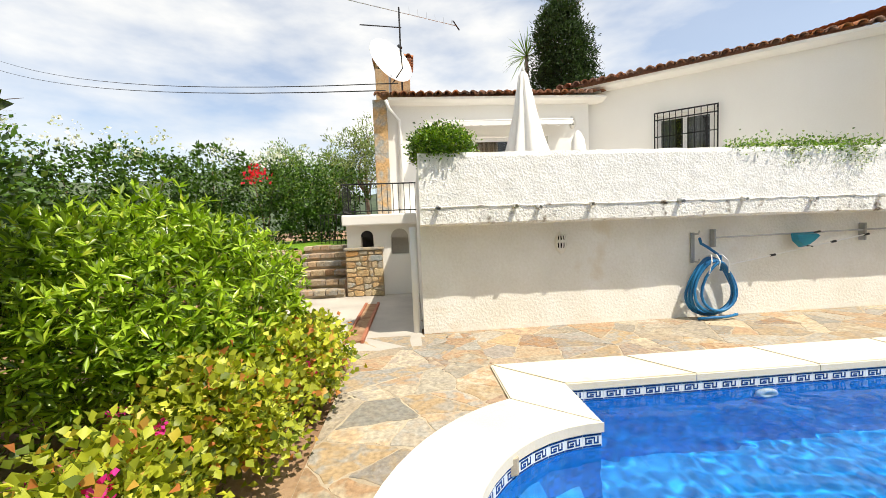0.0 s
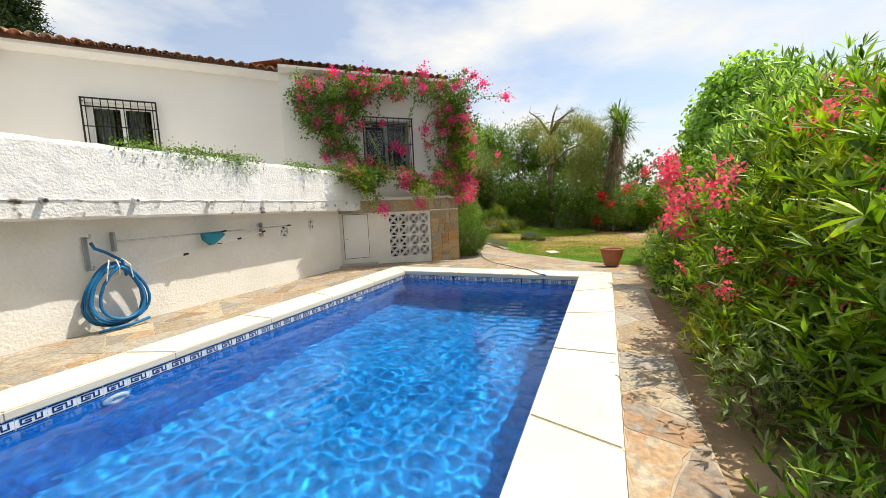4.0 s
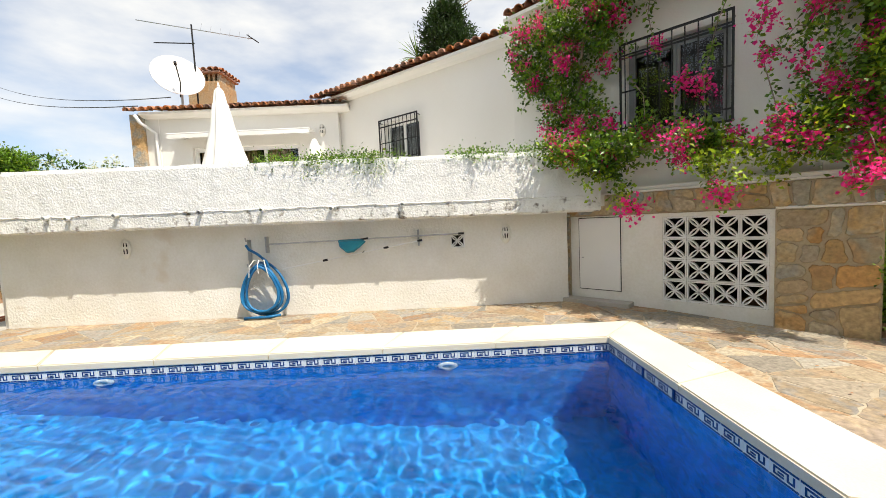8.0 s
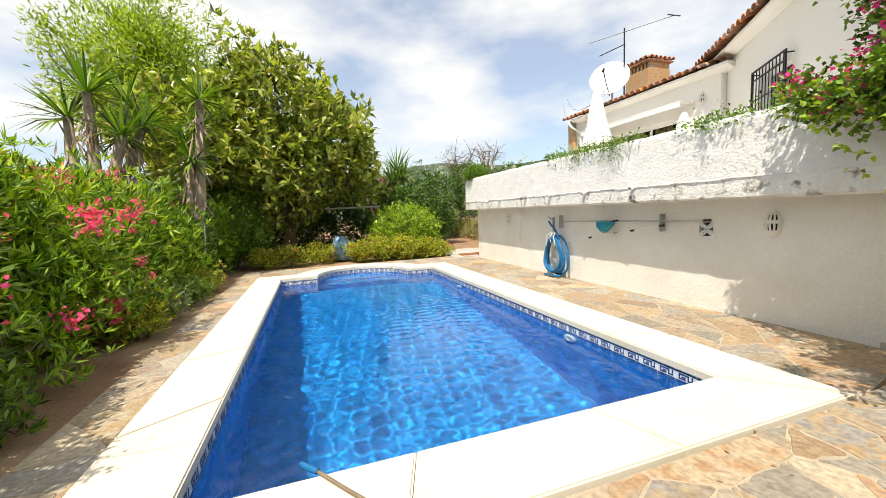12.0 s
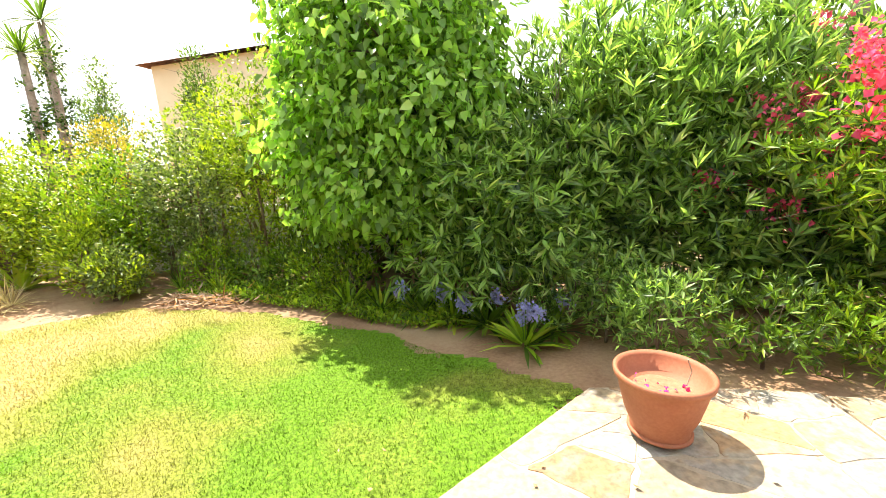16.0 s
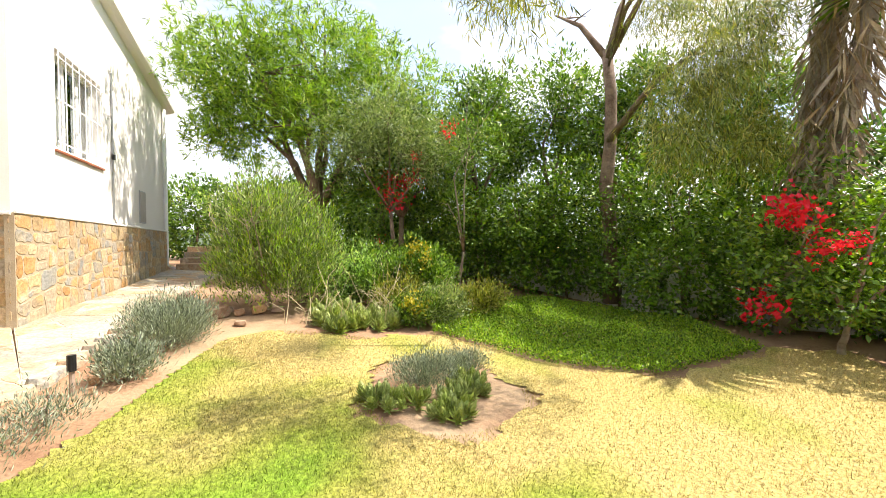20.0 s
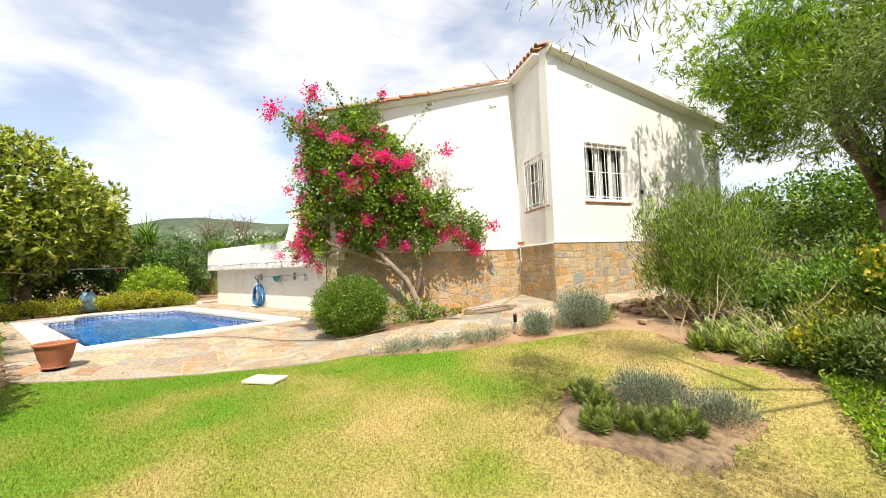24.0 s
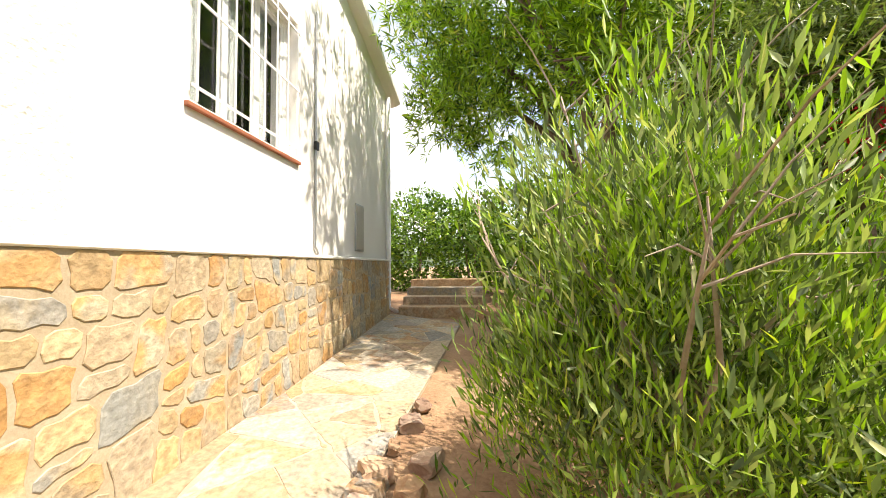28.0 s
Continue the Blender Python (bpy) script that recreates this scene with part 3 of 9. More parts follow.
def stones(poly, size, gap, rng, stretch=1.0, least=0.12):
    """Irregular convex stones (Voronoi cells) that fill a convex polygon, with joints between them."""
    xs, ys = [p[0] for p in poly], [p[1] for p in poly]
    seeds = []
    y = min(ys) - size
    row = 0
    while y < max(ys) + size:
        x = min(xs) - size * stretch + (row % 2) * size * 0.5 * stretch
        while x < max(xs) + size * stretch:
            seeds.append((x + rng.uniform(-0.47, 0.47) * size * stretch, y + rng.uniform(-0.45, 0.45) * size))
            x += size * stretch
        y += size
        row += 1
    area = sum(a[0] * b[1] - b[0] * a[1] for a, b in zip(poly, poly[1:] + poly[:1]))
    ccw = poly if area > 0 else poly[::-1]
    result = []
    for i, (sx, sy) in enumerate(seeds):
        cell = [(sx - 2 * size * stretch, sy - 2 * size), (sx + 2 * size * stretch, sy - 2 * size), (sx + 2 * size * stretch, sy + 2 * size), (sx - 2 * size * stretch, sy + 2 * size)]
        for j, (tx, ty) in enumerate(seeds):
            if j == i or abs(tx - sx) > 3 * size * stretch or abs(ty - sy) > 3 * size:
                continue
            nx, ny = tx - sx, ty - sy
            d = math.hypot(nx, ny)
            nx, ny = nx / d, ny / d
            cell = clip_poly(cell, nx, ny, nx * sx + ny * sy + d / 2 - gap / 2)
            if len(cell) < 3:
                break
        for (x0, y0), (x1, y1) in zip(ccw, ccw[1:] + ccw[:1]):
            if len(cell) < 3:
                break
            nx, ny = y1 - y0, x0 - x1
            d = math.hypot(nx, ny)
            cell = clip_poly(cell, nx / d, ny / d, (nx * x0 + ny * y0) / d - gap * 0.3)
        if len(cell) >= 3:
            ar = abs(sum(a[0] * b[1] - b[0] * a[1] for a, b in zip(cell, cell[1:] + cell[:1]))) / 2
            if ar > least * size * size:
                result.append(cell)
    return result


def area_of(poly):
    return sum(p[0] * q[1] - q[0] * p[1] for p, q in zip(poly, poly[1:] + poly[:1])) / 2


def broken_stones(poly, size, gap, rng, stretch=1.0, spread=(0.55, 1.7), blocky=False):
    """Angular stones of mixed size: coarse cells, each broken along slanting cracks, with joints between the pieces; blocky: cracks near level and upright."""
    result = []
    for cell in [poly] if blocky else stones(poly, size * 2.1, 0.0, rng, stretch, 0.0):
        todo = [cell]
        while todo:
            c = todo.pop()
            a = abs(area_of(c))
            if a < size * size * stretch * rng.uniform(*spread):
                result.append(c)
                continue
            cx, cy = sum(p[0] for p in c) / len(c), sum(p[1] for p in c) / len(c)
            far = max(c, key=lambda p: ((p[0] - cx) / stretch) ** 2 + (p[1] - cy) ** 2)
            ang = math.atan2(far[1] - cy, (far[0] - cx) / stretch) + rng.uniform(-0.55, 0.55)
            if blocky:
                xs, ys = [p[0] for p in c], [p[1] for p in c]
                wide, high = (max(xs) - min(xs)) / stretch, max(ys) - min(ys)
                ang = (0.0 if wide > high else math.pi / 2) + rng.uniform(-0.26, 0.26)
                cx, cy = (max(xs) + min(xs)) / 2, (max(ys) + min(ys)) / 2
            nx, ny = math.cos(ang), math.sin(ang)
            k = nx * cx + ny * cy + rng.uniform(-0.16, 0.16) * (max(wide * stretch if wide > high else high, 0.1) if blocky else math.sqrt(a))
            halves = [clip_poly(c, nx, ny, k), clip_poly(c, -nx, -ny, -k)]
            if min(len(h) for h in halves) < 3:
                result.append(c)
            else:
                todo += halves
    shrunk = []
    for c in result:
        if area_of(c) < 0:
            c = c[::-1]
        g = gap * rng.uniform(0.35, 0.65)
        for (x0, y0), (x1, y1) in zip(c[:], c[1:] + c[:1]):
            d = math.hypot(x1 - x0, y1 - y0)
            if d > 1e-4 and len(c) >= 3:
                nx, ny = (y1 - y0) / d, (x0 - x1) / d
                c = clip_poly(c, nx, ny, nx * x0 + ny * y0 - g)
        if len(c) >= 3 and abs(area_of(c)) > 0.02 * size * size:
            shrunk.append(c)
    return shrunk


def worn(cell, rng, cut, rough):
    """An outline with its corners knocked off and its long edges uneven."""
    pts = []
    n = len(cell)
    for i, p in enumerate(cell):
        a, b = cell[i - 1], cell[(i + 1) % n]
        for q in (a, b):
            d = math.dist(p, q)
            k = min(0.3, cut * rng.uniform(0.5, 1.5) / max(d, 1e-4))
            pts.append((p[0] + (q[0] - p[0]) * k, p[1] + (q[1] - p[1]) * k))
    out = []
    for p, q in zip(pts, pts[1:] + pts[:1]):
        out.append(p)
        d = math.dist(p, q)
        for j in range(1, 1 + min(4, int(d / 0.09))):
            k = j / (1 + min(4, int(d / 0.09))) + rng.uniform(-0.08, 0.08)
            h = rng.uniform(-rough, rough * 0.4)
            out.append((p[0] + k * (q[0] - p[0]) + (q[1] - p[1]) / d * h, p[1] + k * (q[1] - p[1]) - (q[0] - p[0]) / d * h))
    return out


def stone_mesh(cell, place, depth, rng, tilt=0.0, rim=0.008, cut=0.03, rough=0.012):
    """A stone from its outline; place(u, v, h) gives the world point h above the bed. The rim is worn down."""
    cx, cy = sum(p[0] for p in cell) / len(cell), sum(p[1] for p in cell) / len(cell)
    pts = worn(cell, rng, cut, rough)
    n = len(pts)
    tu, tv = rng.uniform(-tilt, tilt), rng.uniform(-tilt, tilt)
    verts, faces = [], []
    for inset, h in ((0.0, 0.0), (0.0, 0.55 * depth), (rim, depth)):
        for u, v in pts:
            d = max(math.hypot(u - cx, v - cy), 1e-4)
            s = max(0.2, 1 - inset / d)
            uu, vv = cx + (u - cx) * s, cy + (v - cy) * s
            verts.append(place(uu, vv, h + (tu * (uu - cx) + tv * (vv - cy) if h else 0)))
    for a in (0, n):
        faces += [(a + i, a + (i + 1) % n, a + n + (i + 1) % n, a + n + i) for i in range(n)]
    faces.append(tuple(range(2 * n, 3 * n)))
    me = bpy.data.meshes.new("stone")
    me.from_pydata(verts, [], faces)
    return me


# ---- plants ----
def unit(a):
    return a / np.maximum(np.linalg.norm(a, axis=-1, keepdims=True), 1e-9)


def leaf_mesh(name, at, way, side, length, width, fold=0.25, heart=False):
    """One mesh of leaves: at, way, side are (n, 3); length, width are (n,)."""
    n = len(at)
    L, W = length[:, None], width[:, None]
    up = np.cross(way, side)
    if heart:
        vs = [at, at + way * L * 0.18 + side * W * 0.5 + up * W * fold, at + way * L * 0.6 + side * W * 0.36 + up * W * fold * 0.6, at + way * L - up * L * 0.08,
              at + way * L * 0.6 - side * W * 0.36 + up * W * fold * 0.6, at + way * L * 0.18 - side * W * 0.5 + up * W * fold]
        tri = np.array([[0, 1, 2], [0, 2, 3], [0, 3, 4], [0, 4, 5]])
    else:
        vs = [at, at + way * L * 0.5 + side * W * 0.5 + up * W * fold, at + way * L, at + way * L * 0.5 - side * W * 0.5 + up * W * fold]
        tri = np.array([[0, 1, 2], [0, 2, 3]])
    k = len(vs)
    V = np.stack(vs, 1).reshape(-1, 3)
    F = (np.arange(n)[:, None, None] * k + tri[None]).reshape(-1, 3)
    return arrays_mesh(name, V, F)


def cloud_points(blobs, n, rng, fill=0.45, lump=0.16, clump=1, spread=0.0):
    """Points and outward directions in lumpy shells round ellipsoids (x, y, z, rx, ry, rz); clump: points that share one twig end."""
    b = np.array(blobs, float)
    w = (b[:, 3] * b[:, 4] + b[:, 4] * b[:, 5] + b[:, 3] * b[:, 5])
    m = max(1, n // clump)
    pick = rng.choice(len(b), m, p=w / w.sum())
    u = unit(rng.normal(size=(m, 3)))
    k = rng.normal(size=(5, 3)) * 3.4
    ph = rng.uniform(0, 6.28, 5)
    wave = np.sin(u @ k.T + ph + pick[:, None] * 1.7).sum(1) / 2.5
    r = (1 - fill * rng.random(m) ** 1.7) * (1 + lump * wave) + rng.normal(size=m) * 0.035
    p = b[pick, :3] + u * b[pick, 3:] * r[:, None]
    if clump > 1:
        size = spread * rng.uniform(0.6, 1.4, m)
        p, u, pick, size = np.repeat(p, clump, 0), np.repeat(u, clump, 0), np.repeat(pick, clump), np.repeat(size, clump)
        off = rng.normal(size=p.shape)
        off -= u * (off * u).sum(1, keepdims=True) * 0.35
        p = p + off * size[:, None]
        u = unit(u + off * 0.35)
    return p, u, pick


def foliage(name, blobs, n, length, width, material, seed, parent=None, fill=0.45, lump=0.16, out=0.7, up=0.15, wild=0.6, heart=False, floor=None, tuft=0, avoid=None, label="", clump=22):
    """Leaves in lumpy clouds of twig ends, their faces turned up and outwards; tuft: leaves in each whorl, which fan out from one point."""
    rng = np.random.default_rng(seed)
    spread = 0.75 * length + 0.03
    if tuft:
        m = max(1, n // tuft)
        p, u, _ = cloud_points(blobs, m, rng, fill, lump, max(1, min(5, clump // 4)), spread * 1.1)
        m = len(p)
        p, u = np.repeat(p, tuft, 0), np.repeat(u, tuft, 0)
        axis = unit(u + rng.normal(size=(m, 3)).repeat(tuft, 0) * 0.5 + np.array((0, 0, up * 2)))
        way = unit(axis * out + unit(rng.normal(size=p.shape)) * wild * 1.3)
    else:
        p, u, _ = cloud_points(blobs, n, rng, fill, lump, clump, spread)
        way = unit(u * out + rng.normal(size=p.shape) * wild + np.array((0, 0, up)))
    face = u * 0.5 + rng.normal(size=p.shape) * 0.55 + np.array((0, 0, 0.9))
    side = unit(np.cross(face, way))
    L = length * rng.uniform(0.65, 1.25, len(p))
    W = width * rng.uniform(0.75, 1.2, len(p))
    keep = np.ones(len(p), bool)
    if floor is not None:
        keep &= p[:, 2] > ground_z(p[:, 0], p[:, 1]) + floor
    if avoid is not None:
        keep &= ~avoid(p)
    me = leaf_mesh(name, p[keep], way[keep], side[keep], L[keep], W[keep], heart=heart)
    return part(name, me, material, parent, label)


def flower_mesh(name, at, way, side, size):
    """Petals at the given points, each held by a thin stalk to the middle of the cluster."""
    n = len(at)
    L = size[:, None]
    up = np.cross(way, side)
    vs = [at, at + way * L * 0.5 + side * L * 0.45 + up * L * 0.2, at + way * L, at + way * L * 0.5 - side * L * 0.45 + up * L * 0.2, at + side * 0.002]
    V = np.concatenate([np.stack(vs, 1).reshape(-1, 3), [[0.0, 0.0, 0.0]]])
    tri = np.array([[0, 1, 2], [0, 2, 3]])
    F = (np.arange(n)[:, None, None] * 5 + tri[None]).reshape(-1, 3)
    k = np.arange(n) * 5
    stalk = np.stack([k, k + 4, np.full(n, 5 * n)], -1)
    return arrays_mesh(name, V, np.concatenate([F, stalk]))


CLUSTERS = {}


def blossoms(name, spots, each, spread, size, material, seed, parent, label=""):
    """A cluster of petals at each of the given points; clusters share a few meshes."""
    key = (each, spread, size, material.name)
    if key not in CLUSTERS:
        made = []
        for k in range(5):
            rng = np.random.default_rng(900 + k)
            p = rng.normal(size=(each, 3)) * spread
            way = unit(rng.normal(size=p.shape) + np.array((0, 0, 0.3)))
            side = unit(np.cross(way, rng.normal(size=p.shape)))
            L = size * rng.uniform(0.7, 1.3, each)
            me = flower_mesh(name, p, way, side, L)
            me.materials.append(material)
            made.append(me)
        CLUSTERS[key] = made
    rng = random.Random(seed)
    for s in spots:
        ob = new(name, CLUSTERS[key][rng.randrange(5)])
        if parent:
            ob.parent = parent
        if label:
            ob["label"] = label
        k = rng.uniform(0.6, 1.35)
        ob.matrix_basis = pose(s[0], s[1], s[2], rng.uniform(0, 360), rng.uniform(0, 360), rng.uniform(0, 360)) @ Matrix.Diagonal((k, k, k, 1))
    return None


def surface_spots(blobs, n, seed, box_=None, upper=-1.0):
    """Places on the outside of leaf clouds."""
    rng = np.random.default_rng(seed)
    p, u, _ = cloud_points(blobs, n * 4, rng, 0.08, 0.16)
    keep = u[:, 2] > upper
    if box_ is not None:
        keep &= box_(p, u)
    return p[keep][:n]


def branches(start, tops, r0, material, parent, seed, name="trunk", forks=5, knee=0.45, sag=0.0):
    """A tapered, slightly crooked trunk from start that splits towards the given tops; limbs are parts, twigs belong to their limb."""
    rng = random.Random(seed)
    s = Vector(start)
    mean = sum((Vector(t) for t in tops), Vector()) / len(tops)
    fork = s.lerp(mean, knee) + Vector((rng.uniform(-0.1, 0.1), rng.uniform(-0.1, 0.1), 0))
    mid = s.lerp(fork, 0.5) + Vector((rng.uniform(-1, 1), rng.uniform(-1, 1), 0)) * r0
    base = part(name, tube([s - Vector((0, 0, 0.1)), s + Vector((0, 0, 0.1)), mid, fork], r0 * 1.25, 9, None, r0 * 0.75), material, parent, smooth=True)
    for t in tops:
        e = Vector(t)
        c = fork.lerp(e, 0.5) + Vector((rng.uniform(-1, 1), rng.uniform(-1, 1), rng.uniform(0, 1) - sag)) * (e - fork).length * 0.14
        limb = part("branch", tube([fork, fork.lerp(c, 0.6) + Vector((rng.uniform(-1, 1), rng.uniform(-1, 1), 0)) * r0 * 0.6, c, c.lerp(e, 0.6), e], r0 * 0.62, 7, None, r0 * 0.12), material, parent, smooth=True)
        for _ in range(min(forks, 4)):
            k = rng.uniform(0.35, 1.0)
            b0 = c.lerp(e, k)
            d = Vector((rng.uniform(-1, 1), rng.uniform(-1, 1), rng.uniform(-0.2, 0.9) - sag)).normalized() * (e - fork).length * rng.uniform(0.2, 0.45)
            part("twig", tube([b0, b0 + d * 0.55 + Vector((0, 0, 0.04)), b0 + d], r0 * 0.2, 5, None, r0 * 0.05), material, limb)
    return base


def sword_head(name, at, n, length, width, material, seed, parent, down=0.25, wide=1.0):
    """A head of long sword leaves, each two segments that arch over."""
    rng = np.random.default_rng(seed)
    az = rng.uniform(0, 2 * math.pi, n)
    el = np.arcsin(np.clip(rng.uniform(-down, 1.0, n), -0.95, 0.98))
    d = np.stack([np.cos(az) * np.cos(el) * wide, np.sin(az) * np.cos(el) * wide, np.sin(el)], -1)
    L = length * rng.uniform(0.75, 1.15, n)[:, None]
    side = unit(np.cross(d, np.array((0, 0, 1.0)) + rng.normal(size=d.shape) * 0.15)) * width / 2
    base = np.array(at) + d * 0.04
    mid = base + d * L * 0.55
    tip = base + d * L + np.array((0, 0, -1)) * L * 0.16 * (1 - d[:, 2:3])
    V = np.stack([base - side * 0.6, base + side * 0.6, mid + side, mid - side, tip], 1).reshape(-1, 3)
    k = np.arange(n)[:, None] * 5
    F = np.concatenate([k + np.array([[0, 1, 2]]), k + np.array([[0, 2, 3]]), k + np.array([[3, 2, 4]])], 0)
    return part(name, arrays_mesh(name, V, F), material, parent)

# ---- ground ----
POOL_X0, POOL_X1, POOL_Y0, POOL_Y1, WATER = -2.45, 5.49, 0.39, 4.32, -0.16
ARC_C, ARC_R = (-2.45, 2.42), 1.18


def pool_loop(off):
    """The pool's outline, moved outwards by off."""
    pts = [(POOL_X0 - off, POOL_Y0 - off), (POOL_X1 + off, POOL_Y0 - off), (POOL_X1 + off, POOL_Y1 + off), (POOL_X0 - off, POOL_Y1 + off)]
    r = ARC_R + off
    half = math.acos(min(1.0, off / r))
    for i in range(25):
        a = math.pi / 2 + (math.pi / 2 - half) + (2 * half) * i / 24
        pts.append((ARC_C[0] + r * math.cos(a), ARC_C[1] + r * math.sin(a)))
    return pts


def make_ground():
    gx = np.concatenate([[-900, -300, -120, -60, -34, -24], np.arange(-18, 28.01, 0.25), [36, 60, 120, 300, 900]])
    gy = np.concatenate([[-900, -300, -120, -60, -34, -22], np.arange(-14, 24.01, 0.25), [32, 50, 100, 300, 900]])
    X, Y = np.meshgrid(gx, gy, indexing="ij")
    Z = ground_z(np.clip(X, -18, 26), np.clip(Y, -14, 22)) - 0.042
    hole = inside(pool_loop(0.3), X, Y)
    Z[hole] = -2.6
    Z += 0.012 * (np.sin(X * 2.3) * np.cos(Y * 3.1)) * (~hole)
    far = np.maximum(np.abs(X), np.abs(Y)) > 40
    Z[far] = -0.6
    idx = np.arange(X.size).reshape(X.shape)
    F = np.stack([idx[:-1, :-1], idx[1:, :-1], idx[1:, 1:], idx[:-1, 1:]], -1).reshape(-1, 4)
    me = arrays_mesh("ground", np.stack([X.ravel(), Y.ravel(), Z.ravel()], -1), F)
    tagged(part("ground", me, M["soil"], smooth=True), "dry reddish-brown garden soil round the lawn and pool", "ground", kind="structure")


make_ground()
LAWN = [(7.6, -0.72), (8.4, 0.3), (9.3, 1.2), (10.0, 2.1), (10.6, 3.05), (11.7, 3.55), (12.7, 4.3), (13.5, 5.1), (14.1, 5.7), (14.8, 5.75), (15.3, 5.2), (15.7, 4.6), (16.5, 4.2), (16.8, 2.2), (17.2, 1.1),
        (19.2, 0.3), (19.6, -0.6), (17.5, -0.9), (15.6, -1.1), (14.6, -1.5), (13.6, -2.4), (11.4, -2.3), (9.6, -1.8), (8.5, -1.2)]
ALOE_BED = (15.15, 2.95, 0.85)
tagged(part("lawn", patch_mesh("lawn", LAWN, 0.075, -0.024, 0.05, [ALOE_BED]), M["turf"], smooth=True), "short lawn, green near the paving and straw-dry beyond", "lawn", kind="structure")
GREEN2 = [(-16, 11.2), (-4.4, 11.2), (-4.4, 18), (-16, 18)]
tagged(part("upper_lawn", patch_mesh("upper_lawn", GREEN2, 0.25, 0.0), M["turf"], smooth=True), "raised strip of green lawn above the garden steps", "lawn", kind="structure")


def make_grass():
    rng = np.random.default_rng(8)
    n = 470000
    x, y = rng.uniform(7.6, 19.6, n), rng.uniform(-2.4, 5.8, n)
    keep = inside(LAWN, x, y) & ((x - ALOE_BED[0]) ** 2 + (y - ALOE_BED[1]) ** 2 > 0.8 ** 2)
    dense = np.where(x < 14.5, 1.0, 0.55)
    keep &= rng.random(n) < dense
    x, y = x[keep], y[keep]
    p = np.stack([x, y, ground_z(x, y) - 0.027], -1)
    d = unit(rng.normal(size=p.shape) * 0.55 + np.array((0, 0, 1)))
    side = unit(np.cross(d, rng.normal(size=p.shape))) * 0.003
    h = rng.uniform(0.014, 0.04, len(p))[:, None]
    V = np.stack([p - side, p + side, p + d * h], 1).reshape(-1, 3)
    F = np.arange(len(V)).reshape(-1, 3)
    tagged(part("grass", arrays_mesh("grass", V, F), M["blade"]), "short grass blades, green to straw-yellow", "grass", kind="stuff")


make_grass()

# ---- pool ----
def make_pool():
    pool = thing("pool", "swimming pool with blue mosaic, rounded end and cream coping", "pool", kind="structure")
    loop = pool_loop(0.0)
    n = len(loop)
    bm = bmesh.new()
    deep = [-1.35 - 0.55 * smooth01((p[0] + 2.4) / 7.0) for p in loop]
    top = [bm.verts.new((*p, -0.045)) for p in loop]
    bot = [bm.verts.new((*p, float(z))) for p, z in zip(loop, deep)]
    for i in range(n):
        bm.faces.new((top[i], top[(i + 1) % n], bot[(i + 1) % n], bot[i]))
    floor_face = bm.faces.new(bot)
    bmesh.ops.triangulate(bm, faces=[floor_face])
    part("basin", bm, M["mosaic"], pool)
    for lim, z in ((-0.5, -0.42), (-0.12, -0.72)):
        bm = bmesh.new()
        ring = [(ARC_C[0] + math.cos(a) * (ARC_R - 0.004), ARC_C[1] + math.sin(a) * (ARC_R - 0.004)) for a in [math.pi / 2 + math.pi * i / 40 for i in range(41)]]
        ring = [p for p in ring if p[0] < ARC_C[0] + lim]
        lo = [bm.verts.new((*p, -1.34)) for p in ring]
        hi = [bm.verts.new((*p, z)) for p in ring]
        for i in range(len(ring)):
            j = (i + 1) % len(ring)
            bm.faces.new((lo[i], lo[j], hi[j], hi[i]))
        bm.faces.new(hi)
        bmesh.ops.recalc_face_normals(bm, faces=bm.faces[:])
        part("pool_step", bm, M["mosaic"], pool)
    me = patch_mesh("water", pool_loop(0.035), 0.022, WATER)
    co = np.empty(len(me.vertices) * 3)
    me.vertices.foreach_get("co", co)
    co = co.reshape(-1, 3)
    rng = random.Random(3)
    swell = np.zeros(len(co))
    for k in range(22):
        a, lam = rng.uniform(0, 6.28), rng.uniform(0.085, 0.21)
        q = 2 * math.pi / lam
        swell += 0.5 / (q * q) * np.sin(q * (co[:, 0] * math.cos(a) + co[:, 1] * math.sin(a)) + rng.uniform(0, 6.28))
    co[:, 2] = WATER + swell
    me.vertices.foreach_set("co", co.ravel())
    me.polygons.foreach_set("use_smooth", [True] * len(me.polygons))
    water = new("water", me)
    water.data.materials.append(M["water"])
    water.cycles.is_caustics_caster = True
    for c in pool.children:
        c.cycles.is_caustics_receiver = True
    tagged(water, "clear rippled blue pool water", "water", kind="structure")
    return pool


pool = make_pool()


